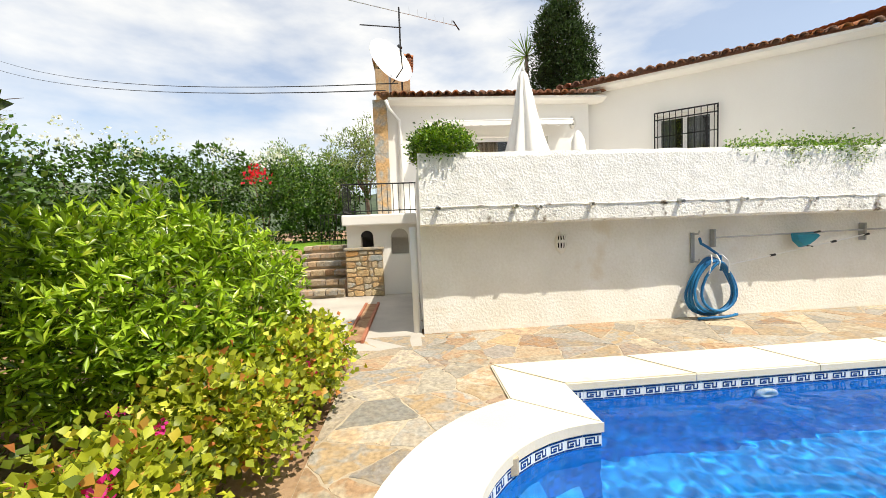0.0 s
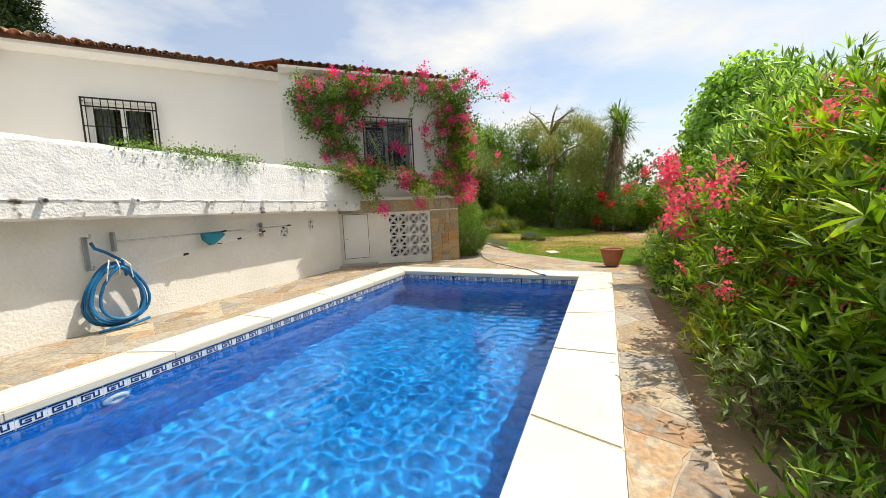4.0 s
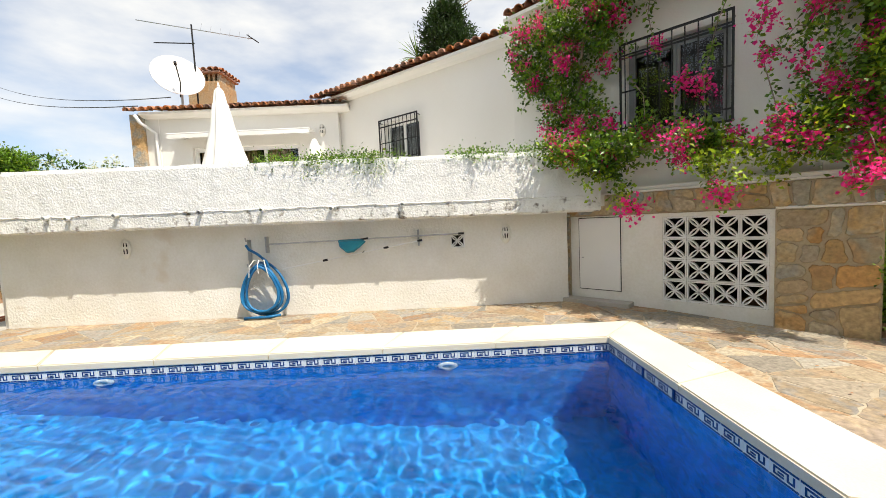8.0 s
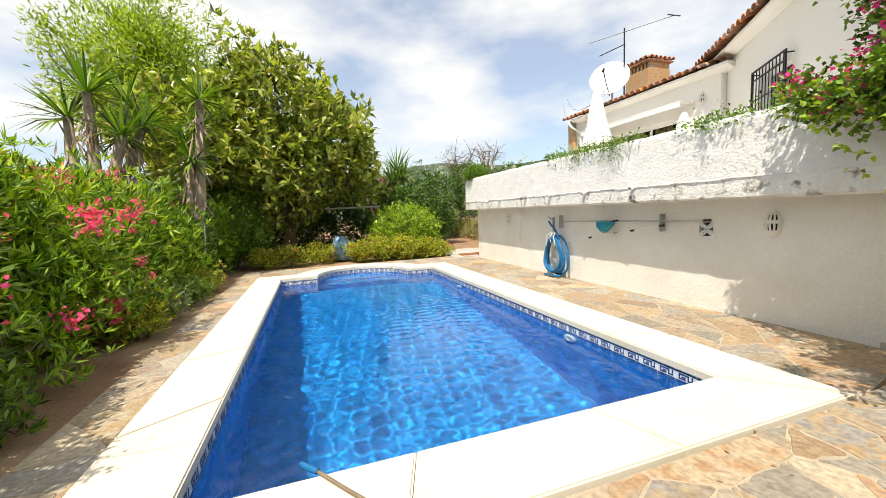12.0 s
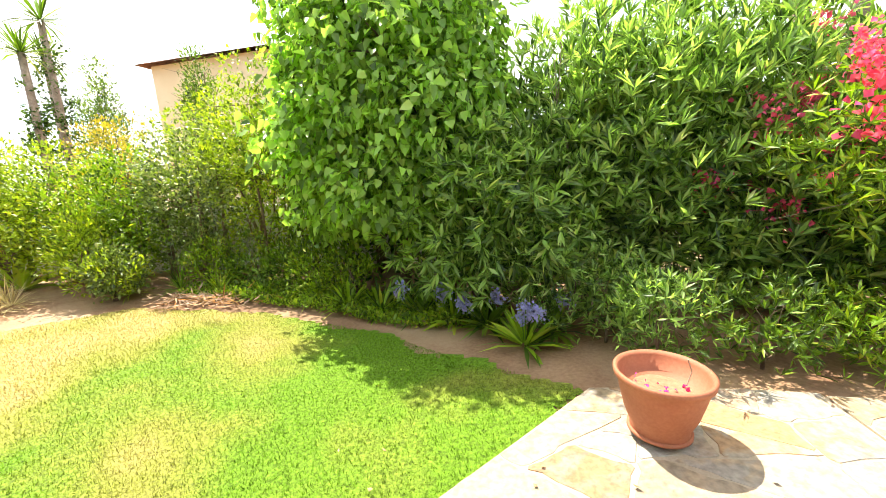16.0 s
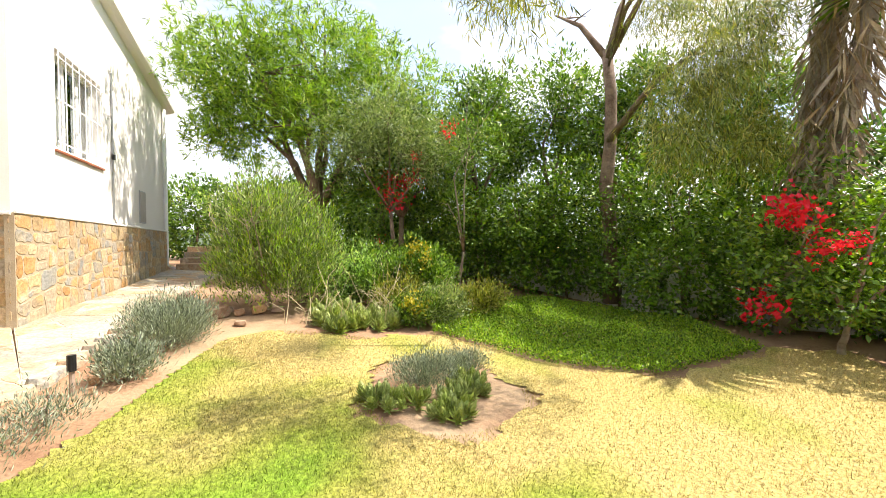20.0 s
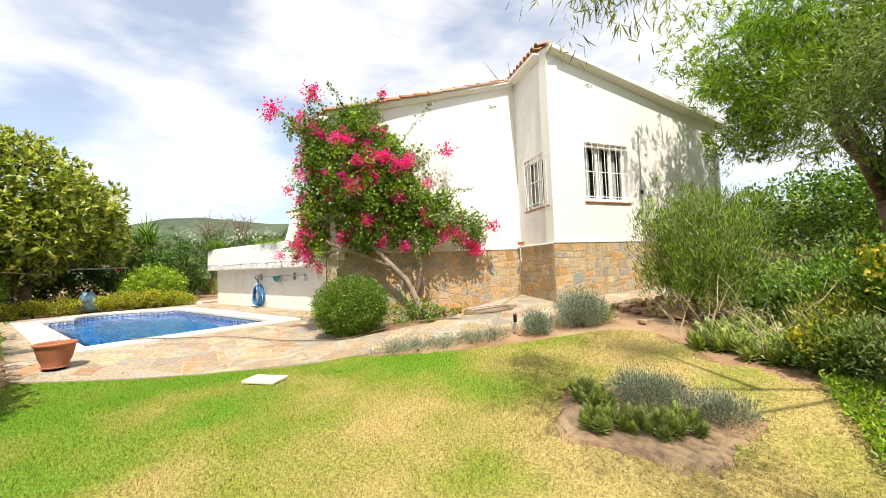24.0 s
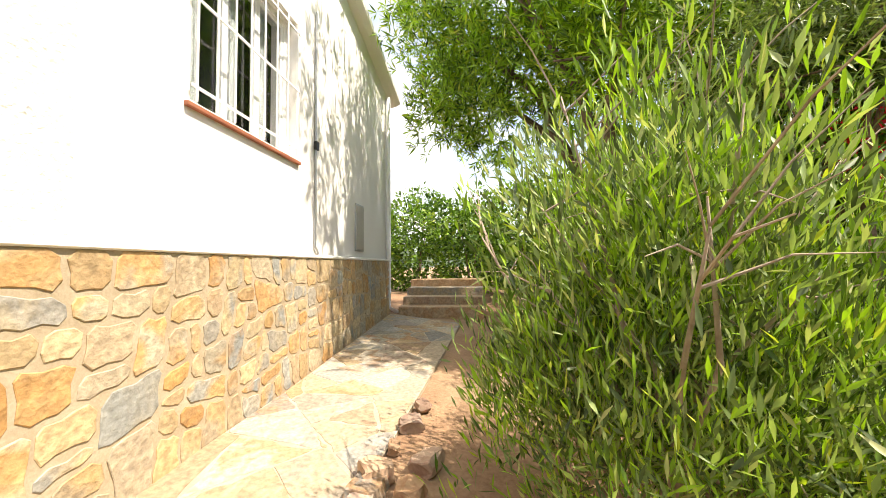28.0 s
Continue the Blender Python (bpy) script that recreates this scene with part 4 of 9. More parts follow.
def make_key_tiles():
    """Glazed border tiles with a Greek key, each 0.2 m wide."""
    H, W = 0.115, 0.198
    bm = bmesh.new()
    add_box(bm, -W / 2, -0.006, 0, W / 2, 0, H)
    base = len(bm.faces)
    bars = [(-0.095, 0.008, 0.095, 0.02), (-0.095, 0.095, 0.095, 0.107), (-0.07, 0.032, 0.0, 0.044), (-0.07, 0.032, -0.058, 0.085), (-0.07, 0.073, 0.03, 0.085), (0.02, 0.032, 0.032, 0.085),
            (0.02, 0.032, 0.07, 0.044), (0.058, 0.044, 0.07, 0.085), (-0.04, 0.05, 0.0, 0.062)]
    for x0, z0, x1, z1 in bars:
        add_box(bm, x0, -0.009, z0, x1, -0.005, z1)
    for i, f in enumerate(bm.faces):
        f.material_index = 0 if i < base else 1
    me = mesh_of(bm, "tile")
    me.materials.append(M["mosaic_white"])
    me.materials.append(M["mosaic_navy"])
    loop = pool_loop(-0.001)
    for (x0, y0), (x1, y1) in zip(loop, loop[1:] + loop[:1]):
        d = math.dist((x0, y0), (x1, y1))
        if d < 0.02:
            continue
        a = math.degrees(math.atan2(y1 - y0, x1 - x0))
        k = max(1, round(d / 0.2))
        for i in range(k):
            t = (i + 0.5) / k
            ob = new("tile", me)
            ob.parent = pool
            ob.matrix_basis = pose(x0 + t * (x1 - x0), y0 + t * (y1 - y0), -0.165, 0, 0, a + 180) @ Matrix.Diagonal((d / k / 0.2, 1, 1, 1))


make_key_tiles()


def make_coping():
    inner, outer = pool_loop(-0.02), pool_loop(0.58)
    lo, hi = -0.045, 0.03

    def slab(a, b, c, d):
        bm = bmesh.new()
        v0 = [bm.verts.new((*p, lo)) for p in (a, b, c, d)]
        v1 = [bm.verts.new((*p, hi)) for p in (a, b, c, d)]
        for i in range(4):
            bm.faces.new((v0[i], v0[(i + 1) % 4], v1[(i + 1) % 4], v1[i]))
        bm.faces.new(v1)
        bm.faces.new(v0[::-1])
        bmesh.ops.bevel(bm, geom=[e for e in bm.edges if e.verts[0].co.z > 0 and e.verts[1].co.z > 0], offset=0.012, segments=2, affect="EDGES")
        bmesh.ops.recalc_face_normals(bm, faces=bm.faces[:])
        part("coping_slab", bm, M["coping"], pool)

    def side(i, j, k):
        (ax, ay), (bx, by), (cx, cy), (dx, dy) = inner[i], inner[j], outer[j], outer[i]
        for s in range(k):
            t0, t1 = s / k + 0.0006, (s + 1) / k - 0.0006
            f = lambda px, py, qx, qy, t: (px + (qx - px) * t, py + (qy - py) * t)  # noqa: E731
            slab(f(ax, ay, bx, by, t0), f(ax, ay, bx, by, t1), f(dx, dy, cx, cy, t1), f(dx, dy, cx, cy, t0))

    side(0, 1, 6)
    side(1, 2, 3)
    side(2, 3, 6)
    # the rounded end, in wedges, with the short straight pieces beside it
    arc_i, arc_o = inner[4:], outer[4:]
    slab(inner[3], arc_i[0], arc_o[0], outer[3])
    slab(arc_i[-1], inner[0], outer[0], arc_o[-1])
    for s in range(0, 24, 4):
        bm = bmesh.new()
        ring = [arc_i[s + k] for k in range(5)] + [arc_o[s + k] for k in range(4, -1, -1)]
        v0 = [bm.verts.new((*p, lo)) for p in ring]
        v1 = [bm.verts.new((*p, hi)) for p in ring]
        for i in range(10):
            bm.faces.new((v0[i], v0[(i + 1) % 10], v1[(i + 1) % 10], v1[i]))
        bm.faces.new(v1)
        bmesh.ops.recalc_face_normals(bm, faces=bm.faces[:])
        part("coping_slab", bm, M["coping"], pool)


make_coping()

# inlets, skimmer mouths, pale patch on the floor
for jx in (3.58, -0.38):
    jet = part("inlet", turned([(0.10, 0.0), (0.12, 0.02), (0.10, 0.05), (0.05, 0.055), (0.05, 0.03)], 20), M["paint"], pool, "white plastic water inlet", True)
    jet.matrix_basis = pose(jx, 4.318, -0.33, 90)
for y0, y1 in ((3.08, 3.56), (1.09, 1.55)):
    # no opening in the basin: the mouth's shade is painted on a plate
    part("skimmer", box(5.484, y0, -0.15, 5.486, y1, -0.05), M["dark"], pool, "near-black plate painted as the shaded skimmer mouth")
    for yy in (y0, y1):
        part("skimmer_cheek", box(5.47, yy - 0.012, -0.16, 5.488, yy + 0.012, -0.046), M["mosaic_navy"], pool)
# thin wavy slab in pale aqua, set on the pool floor
bm = bmesh.new()
patch_rows = [[bm.verts.new((0.75 * (u / 8 - 0.5), 0.34 * (v / 5 - 0.5) + 0.05 * math.sin(u * 0.9), 0.03 + 0.025 * math.sin(u * 1.7 + v) + 0.012 * math.cos(v * 2.1))) for v in range(6)] for u in range(9)]
for u in range(8):
    for v in range(5):
        bm.faces.new((patch_rows[u][v], patch_rows[u + 1][v], patch_rows[u + 1][v + 1], patch_rows[u][v + 1]))
bmesh.ops.solidify(bm, geom=bm.faces[:], thickness=0.015)
for y in (1.32, 3.32):
    lid = part("skimmer_lid", turned([(0.001, 0.036), (0.098, 0.036), (0.102, 0.033), (0.102, 0.02)], 28), M["paint"], pool, "round cream skimmer lid", True)
    lid.matrix_basis = pose(5.88, y, 0)
for c in pool.children:
    c.cycles.is_caustics_receiver = True
M["aqua"] = surface("pale_aqua_patch", (0.16, 0.34, 0.42), (0.30, 0.48, 0.54), 6, 0.5, 0.2, 40)
drain = tagged(part("pool_floor_patch", bm, M["aqua"], smooth=True), "pale aqua patch on the pool floor", "pool mat")
drain.cycles.is_caustics_receiver = True
drain.matrix_world = pose(4.0, 3.0, -1.86, 0, 0, -32)

# ---- walls ----
def frame_of(p0, p1):
    d = Vector((p1[0] - p0[0], p1[1] - p0[1], 0))
    L = d.length
    d.normalize()
    return Vector((p0[0], p0[1], 0)), d, Vector((d.y, -d.x, 0)), L


def wall(name, p0, p1, z0, zt0, zt1, thick, openings, material, label):
    """A wall seen from the right of p0 -> p1; openings: (s0, s1, z0, z1)."""
    o, d, nrm, L = frame_of(p0, p1)
    ss = sorted({0.0, L, *[v for q in openings for v in q[:2]]})
    bm = bmesh.new()
    top = lambda s: zt0 + (zt1 - zt0) * s / L  # noqa: E731
    for a, b in zip(ss, ss[1:]):
        holes = sorted((q[2], q[3]) for q in openings if q[0] <= a + 1e-6 and q[1] >= b - 1e-6)
        spans, z = [], z0
        for h0, h1 in holes:
            spans.append((z, z, h0, h0))
            z = h1
        spans.append((z, z, top(a), top(b)))
        for za, zb, ta, tb in spans:
            pts = [o + d * a + Vector((0, 0, za)), o + d * b + Vector((0, 0, zb)), o + d * b + Vector((0, 0, tb)), o + d * a + Vector((0, 0, ta))]
            f = [bm.verts.new(p) for p in pts]
            g = [bm.verts.new(p - nrm * thick) for p in pts]
            bm.faces.new(f)
            bm.faces.new(g[::-1])
            for i in range(4):
                bm.faces.new((f[i], g[i], g[(i + 1) % 4], f[(i + 1) % 4]))
    bmesh.ops.remove_doubles(bm, verts=bm.verts[:], dist=1e-4)
    bmesh.ops.recalc_face_normals(bm, faces=bm.faces[:])
    ob = part(name, bm, material)
    return tagged(ob, label, "wall", kind="structure")


# retaining wall under the terrace, with a vent
wall("wall_terrace", (-3.7, 6.34), (5.72, 6.34), -0.3, 1.75, 1.75, 0.3, [(7.45, 7.69, 1.0, 1.23)], M["plaster_old"], "white rendered wall below the terrace, ochre stains low down")
wall("wall_terrace_end", (-3.7, 9.6), (-3.7, 6.64), -0.3, 1.75, 1.75, 0.3, [], M["plaster"], "white end wall below the terrace")
tagged(part("terrace_slab", box(-3.65, 6.05, 1.58, 7.5, 12.2, 1.75), M["plaster"]), "white terrace slab carried on the wall", "terrace", kind="structure")

# parapet with overhanging stained lip
def make_parapet():
    rng = random.Random(4)
    par = thing("parapet", "thick rough white stucco parapet, dark lichen along its lower lip", "parapet", kind="structure")
    bm = bmesh.new()
    n = 60
    rows = [(5.985, 1.56), (5.93, 1.585), (5.925, 1.78), (5.935, 2.46), (5.955, 2.52), (6.2, 2.52), (6.215, 2.47), (6.22, 1.56)]
    grid = []
    for i in range(n + 1):
        x = -3.7 + (6.12 + 3.7) * i / n
        drop = -0.006 * (x + 3.7)
        grid.append([bm.verts.new((x, y + rng.uniform(-0.006, 0.006), z + drop + rng.uniform(-0.008, 0.008))) for y, z in rows])
    for a, b in zip(grid, grid[1:]):
        for k in range(len(rows)):
            bm.faces.new((a[k], b[k], b[(k + 1) % len(rows)], a[(k + 1) % len(rows)]))
    bm.faces.new(grid[0])
    bm.faces.new(grid[-1][::-1])
    bmesh.ops.recalc_face_normals(bm, faces=bm.faces[:])
    me = mesh_of(bm, "parapet_wall")
    me.materials.append(M["stucco"])
    me.materials.append(M["lip"])
    for p in me.polygons:
        p.material_index = 1 if p.center.z < 1.79 else 0
    part("parapet_wall", me, None, par)
    # the raised crack line above the lip
    part("drip_ridge", tube([(-3.68 + 0.16 * i, 5.922, 1.80 - 0.006 * 0.16 * i + rng.uniform(-0.012, 0.012)) for i in range(61)], 0.011, 6), M["lip"], par)
    part("end_return", box(-3.69, 6.224, 1.56, -3.42, 9.5, 2.5, 0.02), M["stucco"], par)
    # drain spouts
    for k, x in enumerate((-3.46, -2.42, -2.1, -1.36, -0.09, 0.85, 1.93, 3.01)):
        sp = part("drain_spout", turned([(0.035, 0), (0.035, 0.1), (0.026, 0.1), (0.026, 0.02)], 12), M["steel"] if k in (0, 4) else M["lip"], par, "short drain pipe", True)
        sp.matrix_basis = pose(x, 5.94, 1.80 - 0.006 * (x + 3.7) - 0.02 * (k in (2, 6)), 100, 0, rng.uniform(-6, 6))
    # growth along the top
    foliage("creeper", [(0.9 + 0.22 * i, 6.05 + 0.04 * math.sin(i), 2.5, 0.2, 0.13, 0.05) for i in range(8)] + [(2.7, 6.0, 2.47, 0.5, 0.12, 0.06), (4.2, 6.02, 2.46, 0.5, 0.14, 0.07), (5.3, 6.0, 2.46, 0.6, 0.18, 0.1)],
            4200, 0.04, 0.028, GREEN["mid"], 31, par, clump=4, label="small creeping plants along the top")
    hang = [(1.15 + rng.uniform(0, 1.6), 5.93, 2.5 - rng.uniform(0.0, 0.22), 0.03, 0.012, 0.1) for _ in range(22)]
    foliage("hanging_creeper", hang, 700, 0.03, 0.018, GREEN["grey"], 32, par)
    return par


make_parapet()

# front of the house: living room, long wing, projecting bedroom, garden side
A0, A1 = (-4.25, 10.72), (0.95, 10.72)
B0, B1 = (0.95, 10.93), (5.42, 7.54)
C0, C1, NK, PC, FAR = (5.12, 7.39), (8.35, 4.265), (11.05, 8.66), (12.47, 7.62), (15.5, 13.1)
WIN_A = (1.15, 4.1, 1.8, 3.78)
wall("wall_living", A0, A1, 1.6, 4.75, 4.75, 0.3, [WIN_A], M["plaster"], "smooth cream-white living room wall above the terrace")
wall("wall_living_end", (-4.25, 17.0), A0, 1.0, 4.75, 4.75, 0.3, [], M["plaster"], "white end wall of the living room")
LB = math.dist(B0, B1)
WIN_B = (1.68, 2.86, 2.95, 4.0)
wall("wall_wing", B0, B1, 1.6, 5.0, 5.0, 0.3, [WIN_B], M["plaster"], "smooth cream-white wing wall with one barred window")
LC = math.dist(C0, C1)
WIN_C = (2.02, 3.32, 2.62, 3.93)
wall("wall_bedroom", C0, C1, 1.6, 5.08, 5.08, 0.3, [WIN_C], M["plaster"], "white bedroom wall behind the bougainvillea")
wall("wall_side", C1, NK, -0.2, 5.08, 6.55, 0.3, [], M["plaster"], "white side wall above an ochre stone base")
WIN_N = (0.42, 1.6, 2.76, 4.12)
wall("wall_nook", NK, PC, 0.0, 6.52, 6.52, 0.3, [WIN_N], M["stucco"], "short shaded white stucco wall with a barred window")
WIN_G = (1.05, 2.52, 2.85, 4.36)
wall("wall_gable", PC, FAR, 0.0, 6.55, 5.3, 0.3, [WIN_G], M["plaster"], "bright white gable wall with one barred window")
wall("wall_back", FAR, (8.5, 19.0), 0.3, 5.2, 5.2, 0.3, [], M["plaster"], "white back wall of the house")
# near-black sheet in place of the dim room behind the terrace doors
tagged(part("room_shade_sheet", box(-3.6, 12.6, 1.6, 1.5, 12.7, 4.7), M["dark"]), "near-black sheet painted as the dim room behind the terrace doors", "wall", kind="structure")


# lower front of the projecting bedroom: door, lattice, stone pier
D0, D1 = (5.62, 6.70), (8.35, 4.10)
_, DD, DN, LD = frame_of(D0, D1)
LAT = (1.70, 2.90, 0.13, 1.36)
DOOR = (0.44, 1.12, 0.2, 1.43)
wall("wall_store", (D0[0] + DD.x * 0.3, D0[1] + DD.y * 0.3), (D0[0] + DD.x * 2.95, D0[1] + DD.y * 2.95), -0.2, 1.42, 1.42, 0.18, [(LAT[0] - 0.3, LAT[1] - 0.3, LAT[2], LAT[3])], M["plaster_old"], "whitewashed store wall with door and pierced screen")
tagged(part("ledge", box(0, -0.16, 1.75, LC, 0.03, 1.84, 0.015), M["plaster"]), "white ledge above the stone band", "ledge", kind="structure").matrix_world = Matrix.Translation((C0[0], C0[1], 0)) @ Matrix.Rotation(math.atan2(C1[1] - C0[1], C1[0] - C0[0]), 4, "Z")
# the store's unlit inside is only this sheet, painted near-black
tagged(part("store_shade_sheet", box(6.3, 6.2, -0.2, 9.0, 6.3, 1.5), M["dark"]), "near-black sheet standing in for the unlit store behind the screen", "wall", kind="structure")


def place_on(p0, p1, s, z, out=0.0):
    o, d, nrm, L = frame_of(p0, p1)
    return Matrix.Translation(o + d * s + nrm * out + Vector((0, 0, z))) @ Matrix.Rotation(math.atan2(d.y, d.x), 4, "Z")


def window_unit(name, p0, p1, opening, label, bar_mat, cols, rows, sill_mat, frame_mat, deep=0.12, proud=0.03, panes=2, inner=None):
    s0, s1, z0, z1 = opening
    W, H = s1 - s0, z1 - z0
    win = thing(name, label, "window", kind="structure")
    win.matrix_world = place_on(p0, p1, s0, z0)
    fw = 0.055
    bm = bmesh.new()
    for x0, a0, x1, a1 in ((0, 0, W, fw), (0, H - fw, W, H), (0, fw, fw, H - fw), (W - fw, fw, W, H - fw)):
        add_box(bm, x0, deep, a0, x1, deep + 0.06, a1)
    part("window_frame", bm, frame_mat, win)
    pw = (W - 2 * fw) / panes
    for i in range(panes):
        x0 = fw + i * pw
        sash = bmesh.new()
        for u0, a0, u1, a1 in ((x0, fw, x0 + pw, fw + 0.045), (x0, H - fw - 0.045, x0 + pw, H - fw), (x0, fw + 0.045, x0 + 0.045, H - fw - 0.045), (x0 + pw - 0.045, fw + 0.045, x0 + pw, H - fw - 0.045)):
            add_box(sash, u0 + 0.002, deep + 0.012, a0, u1 - 0.002, deep + 0.05, a1)
        so = part("sash", sash, frame_mat, win)
        pane = part("pane", box(x0 + 0.045, deep + 0.028, fw + 0.045, x0 + pw - 0.045, deep + 0.034, H - fw - 0.045), M["glass"], so)
        pane.visible_shadow = False
        if inner:
            c = bmesh.new()
            m = 14
            pts = [(x0 + 0.05 + (pw * 0.75 - 0.1) * k / m, deep + 0.12 + 0.02 * math.sin(k * 2.2)) for k in range(m + 1)]
            va = [c.verts.new((x, y, fw)) for x, y in pts]
            vb = [c.verts.new((x, y, H - fw)) for x, y in pts]
            for k in range(m):
                c.faces.new((va[k], va[k + 1], vb[k + 1], vb[k]))
            part("curtain", c, inner, win, "hanging curtain in soft folds")
    # open box in near-black stands in for the unlit room behind the glass
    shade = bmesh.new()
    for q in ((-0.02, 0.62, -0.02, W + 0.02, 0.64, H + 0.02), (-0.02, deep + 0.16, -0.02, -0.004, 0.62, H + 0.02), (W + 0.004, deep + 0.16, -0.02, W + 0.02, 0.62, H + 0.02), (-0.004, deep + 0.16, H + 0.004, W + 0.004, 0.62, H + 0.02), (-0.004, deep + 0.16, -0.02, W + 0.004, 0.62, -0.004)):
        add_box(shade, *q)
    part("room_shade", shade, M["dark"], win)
    if sill_mat:
        part("window_sill", box(-0.05, -0.035, -0.035, W + 0.05, deep, -0.002, 0.006), sill_mat, win)
    if cols:
        r = 0.009
        for i in range(cols):
            x = 0.03 + (W - 0.06) * i / (cols - 1)
            part("bar", tube([(x, -proud, -0.03 if proud > 0.05 else 0.02), (x, -proud, H + (0.03 if proud > 0.05 else -0.02))], r, 6), bar_mat, win)
        for k in range(rows):
            z = 0.12 + (H - 0.24) * k / max(1, rows - 1)
            part("cross_bar", box(-0.02, -proud - 0.006, z - 0.011, W + 0.02, -proud + 0.006, z + 0.011), bar_mat, win)
        if proud > 0.05:
            fb = bmesh.new()
            for x0, a0, x1, a1 in ((-0.05, -0.05, W + 0.05, -0.02), (-0.05, H + 0.03, W + 0.05, H + 0.06), (-0.05, -0.02, -0.02, H + 0.03), (W + 0.02, -0.02, W + 0.05, H + 0.03), (-0.05, H * 0.87, W + 0.05, H * 0.87 + 0.02)):
                add_box(fb, x0, -proud - 0.012, a0, x1, -proud + 0.012, a1)
            part("grille_frame", fb, bar_mat, win)
            for x, z in ((-0.03, 0.0), (W + 0.03, 0.0), (-0.03, H), (W + 0.03, H)):
                part("grille_bracket", tube([(x, 0.01, z), (x, -proud, z)], 0.012, 6), bar_mat, win)
    return win


M["greyframe"] = surface("grey_painted_frame", (0.20, 0.21, 0.21), (0.28, 0.29, 0.29), 4, 0.5, 0.05, 80)
M["sheer"] = surface("pale_sheer_curtain", (0.34, 0.35, 0.35), (0.48, 0.49, 0.48), 6, 0.9, 0.2, 50)
M["brown_curtain"] = surface("brown_curtain", (0.22, 0.13, 0.07), (0.34, 0.22, 0.13), 6, 0.9, 0.2, 50)
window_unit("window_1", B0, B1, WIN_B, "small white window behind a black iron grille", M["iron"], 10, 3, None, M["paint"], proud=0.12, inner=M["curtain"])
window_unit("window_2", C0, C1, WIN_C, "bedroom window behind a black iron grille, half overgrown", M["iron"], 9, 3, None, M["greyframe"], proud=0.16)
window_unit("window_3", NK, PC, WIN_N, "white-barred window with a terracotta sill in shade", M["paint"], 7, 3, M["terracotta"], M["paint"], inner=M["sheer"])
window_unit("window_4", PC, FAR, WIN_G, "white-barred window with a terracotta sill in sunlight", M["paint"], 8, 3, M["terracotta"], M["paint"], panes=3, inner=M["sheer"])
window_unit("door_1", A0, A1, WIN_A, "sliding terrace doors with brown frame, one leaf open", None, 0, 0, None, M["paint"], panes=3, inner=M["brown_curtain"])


# ---- roofs ----
def corrugated(name, e0, e1, up, run, parent, pitch=0.22):
    """A sheet of round clay tiles from the eave e0-e1 up along the vector up, stepped course by course."""
    e0, e1, up = Vector(e0), Vector(e1), Vector(up)
    L = (e1 - e0).length
    d = (e1 - e0) / L
    nrm = d.cross(up.normalized())
    if nrm.z < 0:
        nrm = -nrm
    cols = int(L / pitch * 6)
    rows = max(2, int(run / 0.4))
    u = np.arange(cols + 1) / 6 * pitch
    wave = 0.045 * np.abs(np.cos(np.pi * u / pitch)) ** 0.7
    V, F = [], []
    for r in range(rows):
        for k, lift in ((r, 0.035), (r + 1, 0.0)):
            t = k / rows
            base = np.array(e0) + u[:, None] * np.array(d) + np.array(up) * t + np.array(nrm) * (wave + lift)[:, None]
            V.append(base)
        a = (2 * r) * (cols + 1)
        i = np.arange(cols)
        F.append(np.stack([a + i, a + i + 1, a + i + 1 + cols + 1, a + i + cols + 1], -1))
    return part(name, arrays_mesh(name, np.concatenate(V), np.concatenate(F)), M["tile"], parent)


def eave_tile_mesh():
    bm = bmesh.new()
    seg = 8
    prev = None
    for y, r in ((-0.0, 0.088), (0.42, 0.074)):
        outer = [bm.verts.new((r * math.cos(math.pi * i / seg), y, r * math.sin(math.pi * i / seg))) for i in range(seg + 1)]
        inner = [bm.verts.new(((r - 0.014) * math.cos(math.pi * i / seg), y, (r - 0.014) * math.sin(math.pi * i / seg))) for i in range(seg + 1)]
        for i in range(seg):
            if prev:
                bm.faces.new((prev[0][i], prev[0][i + 1], outer[i + 1], outer[i]))
                bm.faces.new((prev[1][i + 1], prev[1][i], inner[i], inner[i + 1]))
            else:
                bm.faces.new((outer[i + 1], outer[i], inner[i], inner[i + 1]))
        prev = (outer, inner)
    me = mesh_of(bm, "roof_tile")
    me.materials.append(M["tile"])
    return me


EAVE = eave_tile_mesh()


def tile_row(e0, e1, parent, tilt, rng, pitch=0.205, lift=0.0):
    e0, e1 = Vector(e0), Vector(e1)
    L = (e1 - e0).length
    a = math.degrees(math.atan2(e1.y - e0.y, e1.x - e0.x))
    n = int(L / pitch)
    slope = math.degrees(math.atan2(e1.z - e0.z, math.hypot(e1.x - e0.x, e1.y - e0.y)))
    for i in range(n):
        ob = new("roof_tile", EAVE)
        ob.parent = parent
        ob.matrix_basis = Matrix.Translation(e0.lerp(e1, (i + 0.5) / n) + Vector((0, 0, lift + rng.uniform(-0.008, 0.008)))) @ pose(0, 0, 0, 0, 0, a) @ pose(0, 0, 0, 0, -slope, 0) @ pose(0, 0, 0, tilt + rng.uniform(-3, 3), rng.uniform(-3, 3), rng.uniform(-3, 3))


